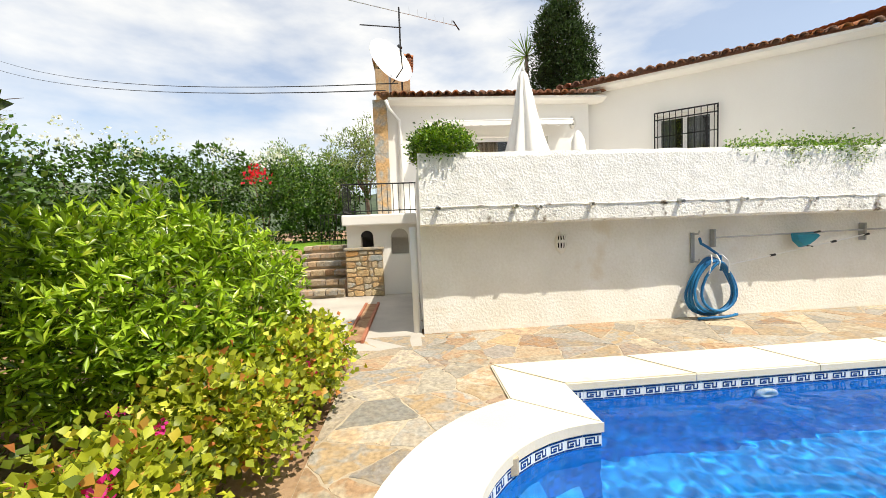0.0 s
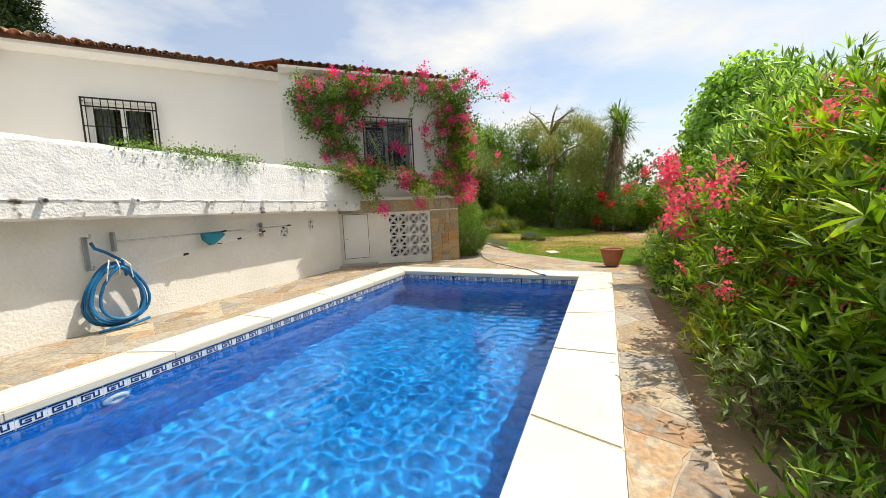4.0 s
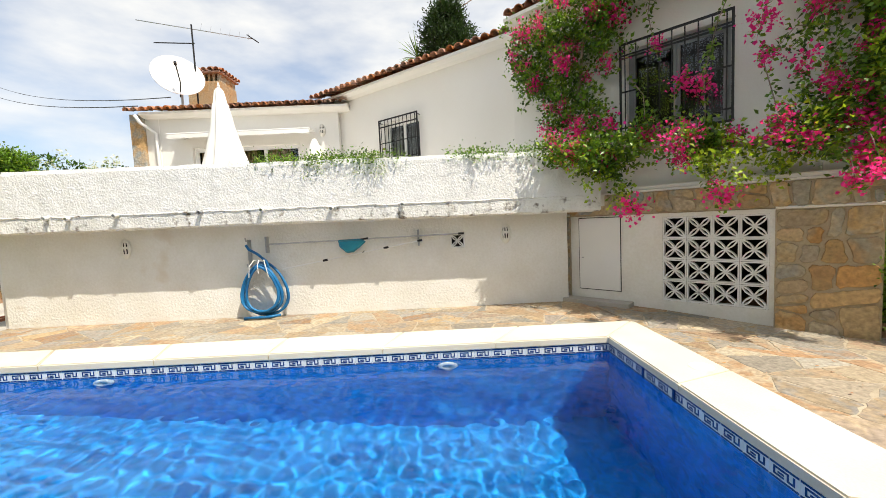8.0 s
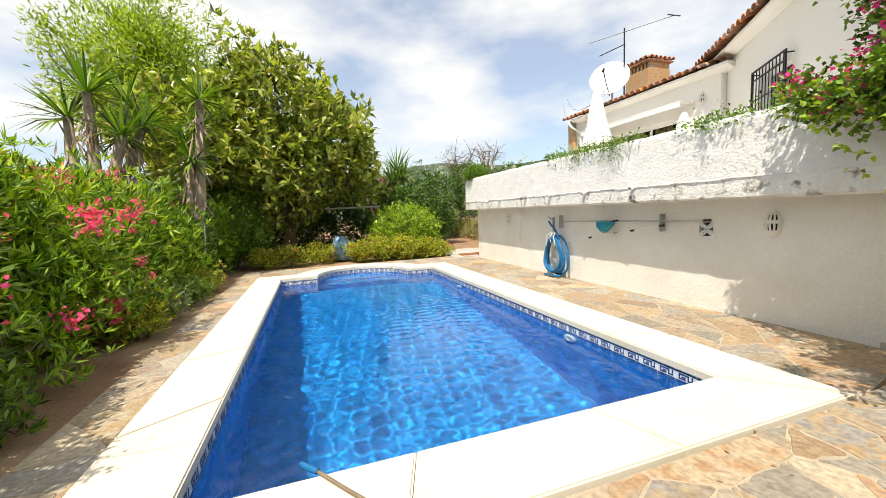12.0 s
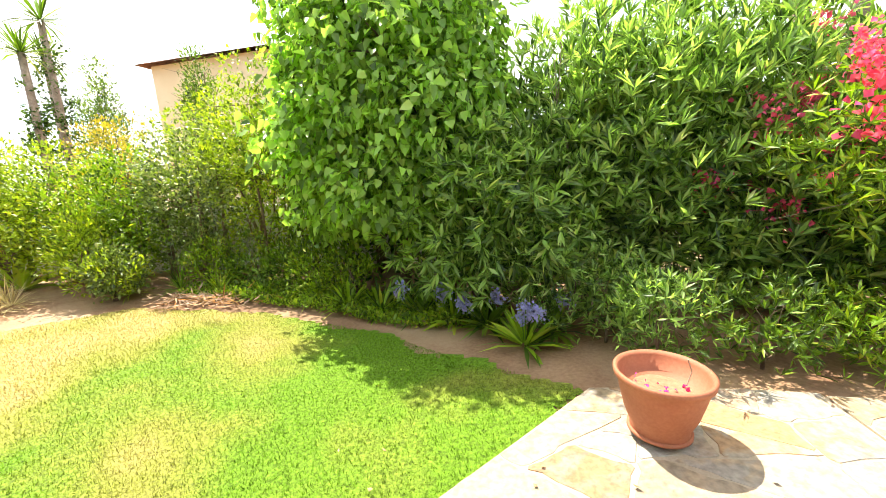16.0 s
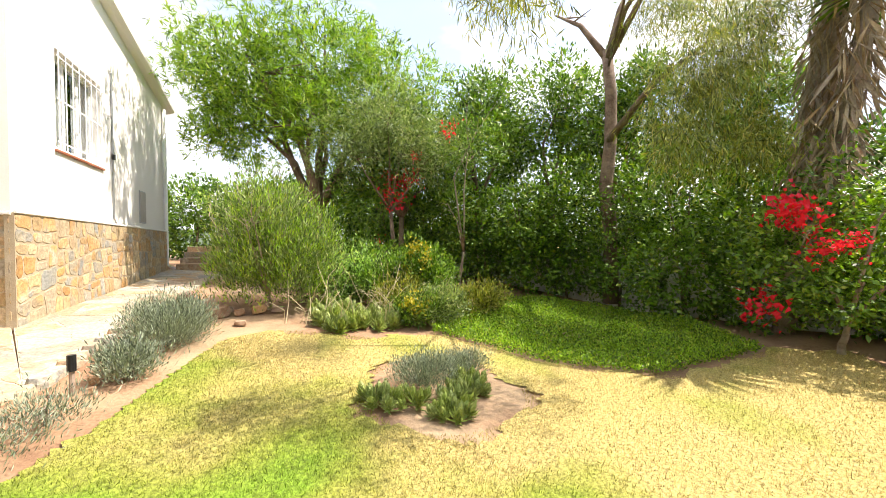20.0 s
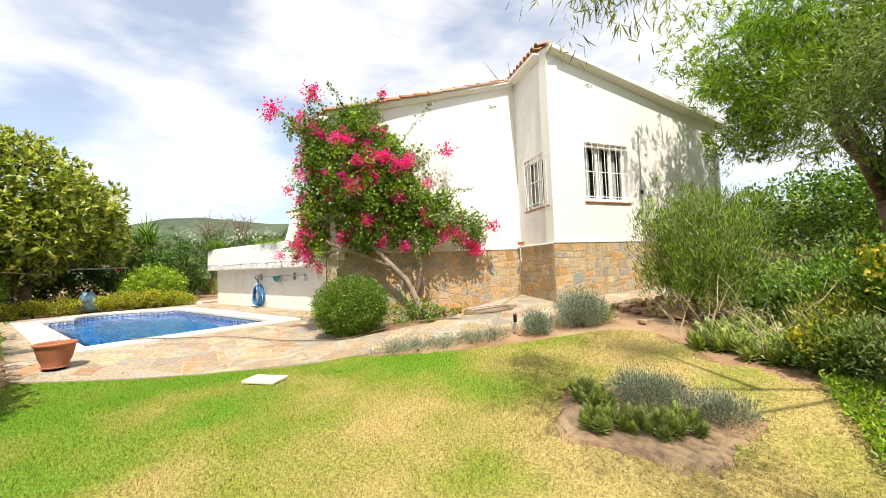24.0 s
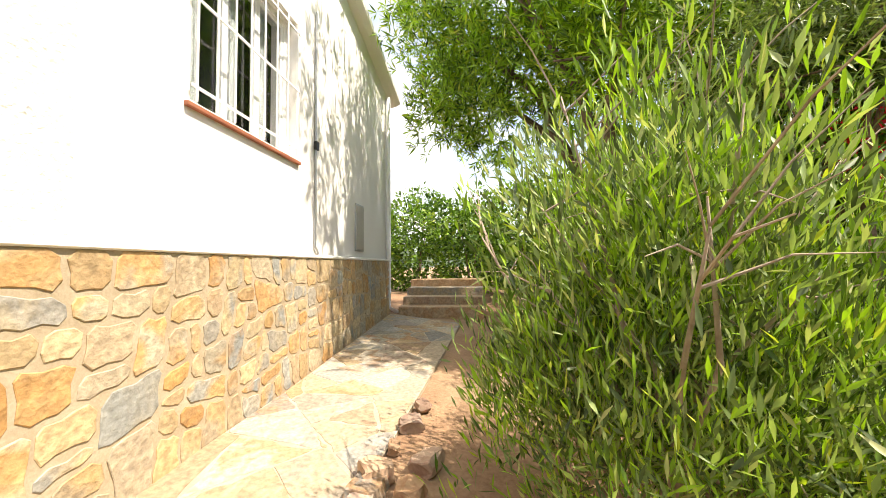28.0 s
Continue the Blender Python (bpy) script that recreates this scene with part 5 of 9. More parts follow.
def verge_row(e0, e1, parent, rng, pitch=0.38):
    """Round tiles laid one behind the other along a sloping verge."""
    e0, e1 = Vector(e0), Vector(e1)
    d = (e1 - e0).normalized()
    side = d.cross(Vector((0, 0, 1))).normalized()
    rot = Matrix((side, d, side.cross(d))).transposed().to_4x4()
    n = int((e1 - e0).length / pitch)
    for i in range(n):
        ob = new("roof_tile", EAVE)
        ob.parent = parent
        ob.matrix_basis = Matrix.Translation(e0.lerp(e1, i / n) + Vector((0, 0, rng.uniform(-0.006, 0.006)))) @ rot @ pose(0, 0, 0, -2.5, rng.uniform(-3, 3), rng.uniform(-2, 2))


def cornice(p0, p1, z0, z1, over, thick, parent, name="eave_board"):
    """The white moulded eave under the tiles."""
    o, d, nrm, L = frame_of(p0, p1)
    bm = bmesh.new()
    prof = [(0.0, 0.0), (over * 0.55, 0.02), (over, 0.07), (over, 0.07 + thick), (-0.3, 0.07 + thick), (-0.3, 0.0)]
    ends = []
    for s, z in ((-0.0, z0), (L, z1)):
        ends.append([bm.verts.new(o + d * s + nrm * w + Vector((0, 0, z + h))) for w, h in prof])
    m = len(prof)
    for i in range(m):
        bm.faces.new((ends[0][i], ends[1][i], ends[1][(i + 1) % m], ends[0][(i + 1) % m]))
    bm.faces.new(ends[0][::-1])
    bm.faces.new(ends[1])
    bmesh.ops.recalc_face_normals(bm, faces=bm.faces[:])
    return part(name, bm, M["plaster"], parent)


def make_roofs():
    rng = random.Random(9)
    r1 = thing("roof_living", "low roof of weathered clay tiles over a white eave", "roof", kind="structure")
    cornice(A0, (1.3, 10.72), 4.58, 4.58, 0.3, 0.06, r1)
    corrugated("tiles", (-4.55, 10.4, 4.76), (1.3, 10.4, 4.76), (0, 5.4, 1.45), 5.6, r1)
    corrugated("tiles", (1.3, 21.2, 4.76), (-4.55, 21.2, 4.76), (0, -5.4, 1.45), 5.6, r1)
    tile_row((-4.6, 10.32, 4.74), (0.9, 10.32, 4.74), r1, 14, rng)
    r2 = thing("roof_wing", "long roof of weathered clay tiles over a white eave", "roof", kind="structure")
    cornice((0.55, 11.23), B1, 4.85, 4.85, 0.28, 0.06, r2)
    _, d, nrm, _ = frame_of(B0, B1)
    inw = -nrm
    e0 = Vector((0.3, 11.1, 5.02)) + nrm * 0.2
    e1 = Vector((B1[0], B1[1], 5.02)) + nrm * 0.24
    corrugated("tiles", e0, e1, inw * 5.2 + Vector((0, 0, 1.5)), 5.4, r2)
    tile_row(e0 + nrm * 0.06, e1 + nrm * 0.06, r2, 14, rng)
    r3 = thing("roof_bedroom", "clay tile roof of the bedroom wing with white rendered verges", "roof", kind="structure")
    cornice(C0, C1, 4.95, 4.95, 0.28, 0.06, r3)
    _, d, nrm, _ = frame_of(C0, C1)
    inw = Vector((NK[0] - C1[0], NK[1] - C1[1], 0))
    a0 = Vector((C0[0], C0[1], 5.12)) + nrm * 0.25
    a1 = Vector((C1[0], C1[1], 5.12)) + nrm * 0.25
    corrugated("tiles", a0, a1, inw + Vector((0, 0, 1.52)), inw.length, r3)
    tile_row(a0 + nrm * 0.05, a1 + nrm * 0.05, r3, 14, rng)
    cornice(C1, NK, 4.98, 6.45, 0.16, 0.09, r3, "verge")
    verge_row((C1[0] + 0.1, C1[1] - 0.2, 5.1), (NK[0] + 0.06, NK[1] - 0.06, 6.58), r3, rng)
    cornice((NK[0] + 0.14, NK[1] - 0.12), (PC[0] - 0.2, PC[1] + 0.14), 6.42, 6.42, 0.2, 0.08, r3, "verge")
    tile_row((NK[0], NK[1] - 0.2, 6.63), (PC[0] - 0.1, PC[1] - 0.18, 6.63), r3, 14, rng)
    cornice(PC, (FAR[0] + 0.2, FAR[1] + 0.36), 6.45, 5.17, 0.2, 0.1, r3, "verge")
    verge_row((FAR[0] + 0.25, FAR[1] + 0.3, 5.3), (PC[0] + 0.05, PC[1] - 0.06, 6.6), r3, rng)
    back = Vector((FAR[0] - PC[0], FAR[1] - PC[1], -1.28))
    left = Vector((-4.6, 3.5, 0))
    corrugated("tiles", Vector((FAR[0], FAR[1], 5.36)), Vector((FAR[0], FAR[1], 5.36)) + left, -back, back.length, r3)
    corrugated("tiles", Vector((NK[0] - 0.1, NK[1], 6.63)), Vector((PC[0], PC[1], 6.63)), back * 0.4, 2.4, r3)


make_roofs()

# ---- built details on the house and terrace ----
def pierced_block(w, h, dep, material):
    """A cast block, pierced by four pointed petals round its middle."""
    bm = bmesh.new()
    f = 0.018
    for x0, z0, x1, z1 in ((-w / 2, -h / 2, w / 2, -h / 2 + f), (-w / 2, h / 2 - f, w / 2, h / 2), (-w / 2, -h / 2 + f, -w / 2 + f, h / 2 - f), (w / 2 - f, -h / 2 + f, w / 2, h / 2 - f)):
        add_box(bm, x0, 0, z0, x1, dep, z1)
    hw, hh, t = w / 2 - f, h / 2 - f, 0.009
    for sx in (-1, 1):
        for sz in (-1, 1):
            for bow in (-1, 1):
                pts = []
                for i in range(5):
                    k = i / 4
                    b = bow * 0.2 * math.sin(math.pi * k)
                    pts.append((sx * hw * k + b * sz * hw * 0.62 * -1, sz * hh * k + b * sx * hh * 0.62))
                for (x0, z0), (x1, z1) in zip(pts, pts[1:]):
                    d = math.hypot(x1 - x0, z1 - z0)
                    nx, nz = -(z1 - z0) / d * t, (x1 - x0) / d * t
                    a = [bm.verts.new(p) for p in ((x0 - nx, 0.006, z0 - nz), (x1 - nx, 0.006, z1 - nz), (x1 + nx, 0.006, z1 + nz), (x0 + nx, 0.006, z0 + nz))]
                    c = [bm.verts.new((v.co.x, dep - 0.004, v.co.z)) for v in a]
                    bm.faces.new(a)
                    for i in range(4):
                        bm.faces.new((a[i], c[i], c[(i + 1) % 4], a[(i + 1) % 4]))
    bmesh.ops.recalc_face_normals(bm, faces=bm.faces[:])
    me = mesh_of(bm, "pierced_block")
    me.materials.append(material)
    return me


def make_store_front():
    scr = thing("pierced_screen", "white pierced concrete screen of sixteen petal blocks", "screen", kind="structure")
    w, h = (LAT[1] - LAT[0]) / 4, (LAT[3] - LAT[2]) / 4
    me = pierced_block(w - 0.004, h - 0.004, 0.09, M["paint"])
    m0 = place_on(D0, D1, LAT[0], LAT[2], -0.01)
    for i in range(4):
        for k in range(4):
            ob = new("block", me)
            ob.parent = scr
            ob.matrix_basis = m0 @ Matrix.Translation(((i + 0.5) * w, 0, (k + 0.5) * h))
    door = thing("door_2", "white flush metal store door, closed, scuffed near its foot", "door", kind="structure")
    door.matrix_world = place_on(D0, D1, DOOR[0], DOOR[2])
    W, H = DOOR[1] - DOOR[0], DOOR[3] - DOOR[2] - 0.03
    part("door_leaf", box(0.012, -0.018, 0.012, W - 0.012, 0.0, H - 0.012, 0.004), M["paint"], door)
    # the gap's shade is a near-black plate on the unbroken wall
    part("door_gap", box(0, -0.006, 0, W, -0.0005, H), M["dark"], door, "near-black plate painted as the shaded gap round the leaf")
    part("door_handle", tube([(0.07, -0.018, H * 0.45), (0.07, -0.05, H * 0.45), (0.10, -0.05, H * 0.45)], 0.008, 8), M["steel"], door, "small metal handle")
    vent = thing("wall_vent", "white star-pierced vent block in the terrace wall", "vent")
    ob = part("vent_grille", pierced_block(0.236, 0.226, 0.06, M["paint"]), None, vent)
    # near-black backing gives the pierced block its shaded holes
    part("vent_back", box(-0.118, 0.07, -0.113, 0.118, 0.08, 0.113), M["dark"], vent, "near-black plate painted as the vent's shaded hollow")
    vent.matrix_world = pose(3.87, 6.335, 1.115)
    sill = tagged(part("threshold", box(0.0, -0.26, -0.2, 1.3, 0.0, 0.065, 0.015), M["concrete"]), "low worn concrete step before the store door", "step", kind="structure")
    sill.matrix_world = place_on(D0, D1, 0, 0)


make_store_front()


def sconce_mesh():
    """An oval, pierced ceramic wall lamp."""
    bm = bmesh.new()
    seg, rows = 14, 9
    grid = []
    for r in range(rows):
        v = -1 + 2 * r / (rows - 1)
        wv = 0.095 * (1 - 0.75 * abs(v) ** 2.4)
        grid.append([bm.verts.new((wv * math.cos(math.pi * i / (seg - 1)), -0.07 * math.sin(math.pi * i / (seg - 1)) * (1 - 0.8 * v * v), 0.165 * v)) for i in range(seg)])
    for r in range(rows - 1):
        for i in range(seg - 1):
            if r in (2, 3, 5, 6) and i in (3, 5, 7, 9):
                continue
            bm.faces.new((grid[r][i], grid[r][i + 1], grid[r + 1][i + 1], grid[r + 1][i]))
    bmesh.ops.recalc_face_normals(bm, faces=bm.faces[:])
    bmesh.ops.solidify(bm, geom=bm.faces[:], thickness=0.008)
    return mesh_of(bm, "shade")


SCONCE = sconce_mesh()
SCONCE.materials.append(M["plaster_old"])
for x, y, z, rz in ((-1.63, 6.33, 1.24, 0), (4.68, 6.33, 1.205, 0), (0.5, 10.71, 4.1, 0)):
    lamp = thing("wall_lamp", "oval pierced white ceramic lamp on the wall", "wall lamp", (x, y, z), rz, "ceramic wall lamps")
    ob = part("shade", SCONCE, None, lamp)
    part("back_plate", box(-0.05, -0.006, -0.1, 0.05, 0, 0.1, 0.002), M["dark"], lamp)


def make_pool_tools():
    hb = thing("hose_bracket", "grey metal bracket with hooks for the pool hose", "bracket", (0.42, 6.33, 1.0))
    part("plate", box(-0.035, -0.03, -0.16, 0.02, 0, 0.3, 0.005), M["steel"], hb)
    for z in (-0.14, 0.28):
        part("hook", tube([(0, -0.03, z), (0, -0.13, z), (0, -0.15, z + 0.05)], 0.012, 7), M["steel"], hb)
    hose = thing("pool_hose", "coiled blue ribbed pool hose hanging on the wall", "hose", (0.64, 6.2, 0.02))
    rng = random.Random(3)
    for k in range(6):
        rx, rz, sx = 0.36 - 0.022 * k + rng.uniform(-0.02, 0.03), 0.44 - 0.016 * k, rng.uniform(-0.03, 0.03)
        pts = []
        for i in range(33):
            a = 2 * math.pi * i / 32
            pts.append((sx + rx * math.sin(a) * (1 - 0.32 * math.cos(a)) + rng.uniform(-0.004, 0.004), 0.06 - 0.034 * k + 0.02 * math.sin(2 * a + k), 0.46 + rz * math.cos(a) + 0.004 * k))
        part("coil", tube(pts, 0.02, 7), M["hose"], hose, smooth=True)
    part("hose_end", tube([(0.14, 0.0, 0.7), (0.1, -0.03, 0.92), (-0.06, 0.0, 1.05), (-0.18, 0.0, 1.12), (-0.22, -0.02, 1.2)], 0.021, 7), M["hose"], hose, smooth=True)
    part("hose_tail", tube([(-0.3, -0.1, 0.01), (-0.1, -0.13, 0.025), (0.1, -0.15, 0.03), (0.3, -0.12, 0.05)], 0.021, 7), M["hose"], hose, smooth=True)
    for x in (-0.13, 0.0, 0.13):
        part("strap", tube([(x * 1.2, -0.13, 0.74 - abs(x) * 0.5), (x, -0.15, 0.86), (x * 0.6, -0.08, 0.95), (x * 0.5, 0.08, 0.9)], 0.008, 6), M["paint"], hose, "white retaining clip")
    pole = thing("pool_pole", "long grey telescopic pole on wall brackets", "pole", (2.3, 6.27, 1.17))
    part("tube", tube([(-1.6, 0, 0.04), (1.62, 0, 0.07)], 0.014, 8), M["steel"], pole)
    for x in (-1.58, 0.92):
        part("bracket", box(x - 0.015, -0.03, -0.1, x + 0.015, 0.06, 0.17, 0.003), M["steel"], pole)
    part("cap", tube([(1.58, 0, 0.07), (1.68, 0, 0.072)], 0.018, 8), M["iron"], pole)
    net = thing("leaf_net", "teal plastic leaf skimmer net hung on the pole", "net", (2.13, 6.2, 1.14))
    bm = bmesh.new()
    pts = [(-0.21, 0.08), (0.17, 0.085), (0.22, 0.05), (0.13, -0.03), (0.02, -0.11), (-0.08, -0.12), (-0.19, -0.02)]
    ra = [bm.verts.new((x, 0, z)) for x, z in pts]
    rb = [bm.verts.new((x * 0.86, -0.07, z * 0.8)) for x, z in pts]
    m = len(pts)
    for i in range(m):
        bm.faces.new((ra[i], ra[(i + 1) % m], rb[(i + 1) % m], rb[i]))
    bm.faces.new(rb)
    part("mesh_bag", bm, M["net"], net)
    part("rim", tube([(x, -0.002, z) for x, z in pts + pts[:1]], 0.011, 6), M["net"], net)
    part("handle_socket", tube([(0.15, 0, 0.08), (0.27, 0.01, 0.1)], 0.016, 8), M["iron"], net)
    pole2 = thing("brush_pole", "thin white pole with dark grips leaning along the wall", "pole", (2.0, 6.25, 0.95))
    part("tube", tube([(-1.05, 0, -0.16), (1.25, 0, 0.21)], 0.010, 8), M["paint"], pole2)
    for x in (-0.33, 0.68, 1.24):
        z = -0.16 + 0.37 * (x + 1.05) / 2.3
        part("grip", tube([(x - 0.04, 0, z - 0.006), (x + 0.04, 0, z + 0.006)], 0.018, 8), M["iron"], pole2)
    part("peg", tube([(0.3, 0.08, 0.07), (0.3, -0.03, 0.06)], 0.01, 6), M["iron"], pole2)


make_pool_tools()


def make_terrace_things():
    aw = thing("awning", "rolled-out white canvas awning with a scalloped edge", "awning", (-1.55, 10.2, 4.0))
    bm = bmesh.new()
    n = 48
    ra, rb, rc = [], [], []
    for i in range(n + 1):
        x = -1.86 + 3.72 * i / n
        ra.append(bm.verts.new((x, 0.5, 0.13)))
        rb.append(bm.verts.new((x, 0.0, 0.07)))
        rc.append(bm.verts.new((x, -0.005, -0.05 - 0.02 * abs(math.sin(i * math.pi / 3)))))
    for i in range(n):
        bm.faces.new((ra[i], ra[i + 1], rb[i + 1], rb[i]))
        bm.faces.new((rb[i], rb[i + 1], rc[i + 1], rc[i]))
    part("canvas", bm, M["canvas"], aw)
    part("roller", tube([(-1.86, 0.44, 0.1), (1.86, 0.44, 0.1)], 0.05, 10), M["paint"], aw)
    part("front_bar", tube([(-1.86, 0.01, 0.06), (1.86, 0.01, 0.06)], 0.018, 8), M["paint"], aw)
    for x in (-1.7, 1.7):
        part("arm", tube([(x, 0.48, 0.02), (x * 0.8, 0.25, 0.03), (x, 0.02, 0.05)], 0.015, 6), M["paint"], aw)
    um = thing("parasol", "closed white canvas parasol standing on the terrace", "parasol", (-1.31, 9.0, 1.75))
    part("pole", tube([(0, 0, 0), (0, 0, 3.05)], 0.022, 10), M["paint"], um)
    bm = bmesh.new()
    seg = 32
    prof = [(0.05, 2.98), (0.10, 2.9), (0.13, 2.62), (0.145, 2.6), (0.22, 2.1), (0.34, 1.55), (0.46, 1.05)]
    rings = []
    for r, z in prof:
        rings.append([bm.verts.new((r * (1 + 0.22 * math.cos(8 * 2 * math.pi * i / seg) * min(1, 3 * (3 - z))) * math.cos(2 * math.pi * i / seg) + 0.12 * (3.0 - z) * 0.25, r * (1 + 0.22 * math.cos(8 * 2 * math.pi * i / seg) * min(1, 3 * (3 - z))) * math.sin(2 * math.pi * i / seg), z + (0.06 * math.cos(8 * 2 * math.pi * i / seg) if z < 1.2 else 0))) for i in range(seg)])
    for a, b in zip(rings, rings[1:]):
        for i in range(seg):
            bm.faces.new((a[i], a[(i + 1) % seg], b[(i + 1) % seg], b[i]))
    bmesh.ops.recalc_face_normals(bm, faces=bm.faces[:])
    part("canopy", bm, M["canvas"], um, smooth=True)
    part("finial", turned([(0.02, 2.97), (0.035, 3.02), (0.02, 3.08), (0.004, 3.12)], 12), M["paint"], um, smooth=True)
    part("base", turned([(0.3, 0), (0.3, 0.06), (0.06, 0.1), (0.05, 0.3)], 20), M["concrete"], um)
    hd = thing("covered_stand", "narrow stand under a white fabric cover by the terrace door", "covered stand", (0.42, 10.2, 1.75))
    part("cover", turned([(0.26, 0.0), (0.25, 0.6), (0.22, 1.3), (0.15, 1.8), (0.05, 2.0), (0.01, 2.02)], 14), M["canvas"], hd, smooth=True)
    tb = thing("terrace_bench", "low terracotta-topped ledge behind the parapet", "bench", (-2.2, 8.6, 1.75))
    part("top", box(-0.9, -0.2, 0.76, 0.9, 0.2, 0.82, 0.01), M["terracotta"], tb)
    for x in (-0.7, 0.7):
        part("leg", box(x - 0.1, -0.17, 0, x + 0.1, 0.17, 0.76), M["plaster"], tb)
    pl = thing("planter_shrub", "clipped round green shrub in a planter on the parapet", "shrub", (-3.36, 6.5, 1.75))
    part("planter", box(-0.3, -0.25, 0, 0.3, 0.25, 0.66, 0.02), M["plaster"], pl)
    foliage("crown", [(0, -0.3, 0.93, 0.4, 0.36, 0.22), (-0.14, -0.32, 0.85, 0.27, 0.26, 0.19), (0.17, -0.3, 0.85, 0.25, 0.26, 0.18)], 8000, 0.045, 0.03, GREEN["hedge"], 41, pl, fill=0.3, lump=0.06, clump=3)


make_terrace_things()


def make_roof_things():
    ch = thing("chimney", "square stone chimney with louvred top and clay tile cap", "chimney", (-4.2, 14.0, 5.55))
    part("shaft", box(-0.55, -0.55, -1.2, 0.55, 0.55, 1.05, 0.02), M["wallstone"], ch)
    for i in range(7):
        x = -0.5 + i * 1.0 / 6
        part("louvre", box(x - 0.04, -0.5, 1.05, x + 0.04, 0.5, 1.3), M["wallstone"], ch)
    part("cap", box(-0.62, -0.62, 1.3, 0.62, 0.62, 1.36, 0.01), M["tile"], ch)
    for i in range(6):
        t = new("roof_tile", EAVE)
        t.parent = ch
        t.matrix_basis = pose(-0.52 + 0.21 * i, -0.68, 1.38, 12)
        t = new("roof_tile", EAVE)
        t.parent = ch
        t.matrix_basis = pose(0.68, -0.52 + 0.21 * i, 1.38, 12, 0, 90)
    dish = thing("satellite_dish", "large white satellite dish on the roof edge", "satellite dish", (-4.25, 12.2, 5.15))
    prof = [(0.001, 0.0)] + [(0.7 * k / 8, 0.14 * (k / 8) ** 2) for k in range(1, 9)] + [(0.71, 0.13)] + [(0.7 * k / 8, 0.14 * (k / 8) ** 2 - 0.02) for k in range(7, 0, -1)]
    d = part("reflector", turned(prof, 36, False), M["paint"], dish, smooth=True)
    d.matrix_basis = Matrix.Translation((0, 0, 1.1)) @ pose(0, 0, 0, 68, 0, 40)
    turn = pose(0, 0, 0, 0, 0, 34)
    part("feed_arm", tube([turn @ Vector(p) for p in ((0.02, -0.1, 0.5), (0.04, -0.62, 0.75), (-0.05, -0.72, 1.28))], 0.018, 7), M["iron"], dish)
    part("feed", tube([turn @ Vector(p) for p in ((-0.05, -0.74, 1.24), (-0.05, -0.62, 1.34))], 0.04, 10), M["iron"], dish)
    part("mast", tube([(0, 0.12, -0.6), (0, 0.12, 1.1)], 0.035, 8), M["steel"], dish)
    an = thing("television_antenna", "thin metal television antenna on a mast", "antenna", (-3.9, 12.55, 5.0))
    part("mast", tube([(0, 0, 0), (0, 0, 3.0)], 0.025, 8), M["iron"], an)
    part("boom", tube([(-1.5, -0.3, 3.05), (1.75, 0.35, 2.65)], 0.014, 6), M["steel"], an)
    part("boom", tube([(-1.15, -0.1, 2.45), (0.05, 0.0, 2.42)], 0.018, 6), M["iron"], an)
    for k in range(6):
        x = 0.3 + 0.26 * k
        part("rod", tube([(x, 0.07 * k - 0.05, 2.9 - 0.032 * k * 1.2 - 0.12), (x, 0.07 * k + 0.05, 2.9 - 0.032 * k * 1.2 + 0.14)], 0.006, 5), M["steel"], an)
    part("rod", tube([(1.62, 0.2, 2.72), (1.85, 0.5, 2.6)], 0.02, 6), M["iron"], an)
    gut = thing("downpipe", "white plastic downpipe under the eave corner", "downpipe", (-4.3, 10.55, 1.75))
    part("pipe", tube([(0.0, -0.2, 2.88), (0.06, -0.12, 2.7), (0.3, 0.1, 2.45), (0.3, 0.1, 0)], 0.045, 10), M["paint"], gut, smooth=True)
    post = thing("corner_pier", "brown stone pier at the corner of the house", "pier", (-4.5, 10.75, 1.0), kind="structure")
    part("shaft", box(-0.14, -0.15, 0, 0.2, 0.2, 3.72, 0.02), M["wallstone"], post)
    part("wall_return", box(0.203, -0.04, 0, 0.56, 0.2, 3.72), M["plaster"], post, "white plastered return beside the pier")
    for a, b, sag in (((-4.3, 10.5, 4.9), (-36, 34, 15.2), 0.7), ((-4.0, 11.4, 5.4), (-36, 34.6, 16.0), 0.8)):
        w = thing("overhead_cable", "thin black overhead cable running to the house", "cable")
        pts = [Vector(a).lerp(Vector(b), i / 14) - Vector((0, 0, sag * 4 * (i / 14) * (1 - i / 14))) for i in range(15)]
        part("wire", tube(pts, 0.014, 5), M["iron"], w)
        rooted(w, a)


make_roof_things()


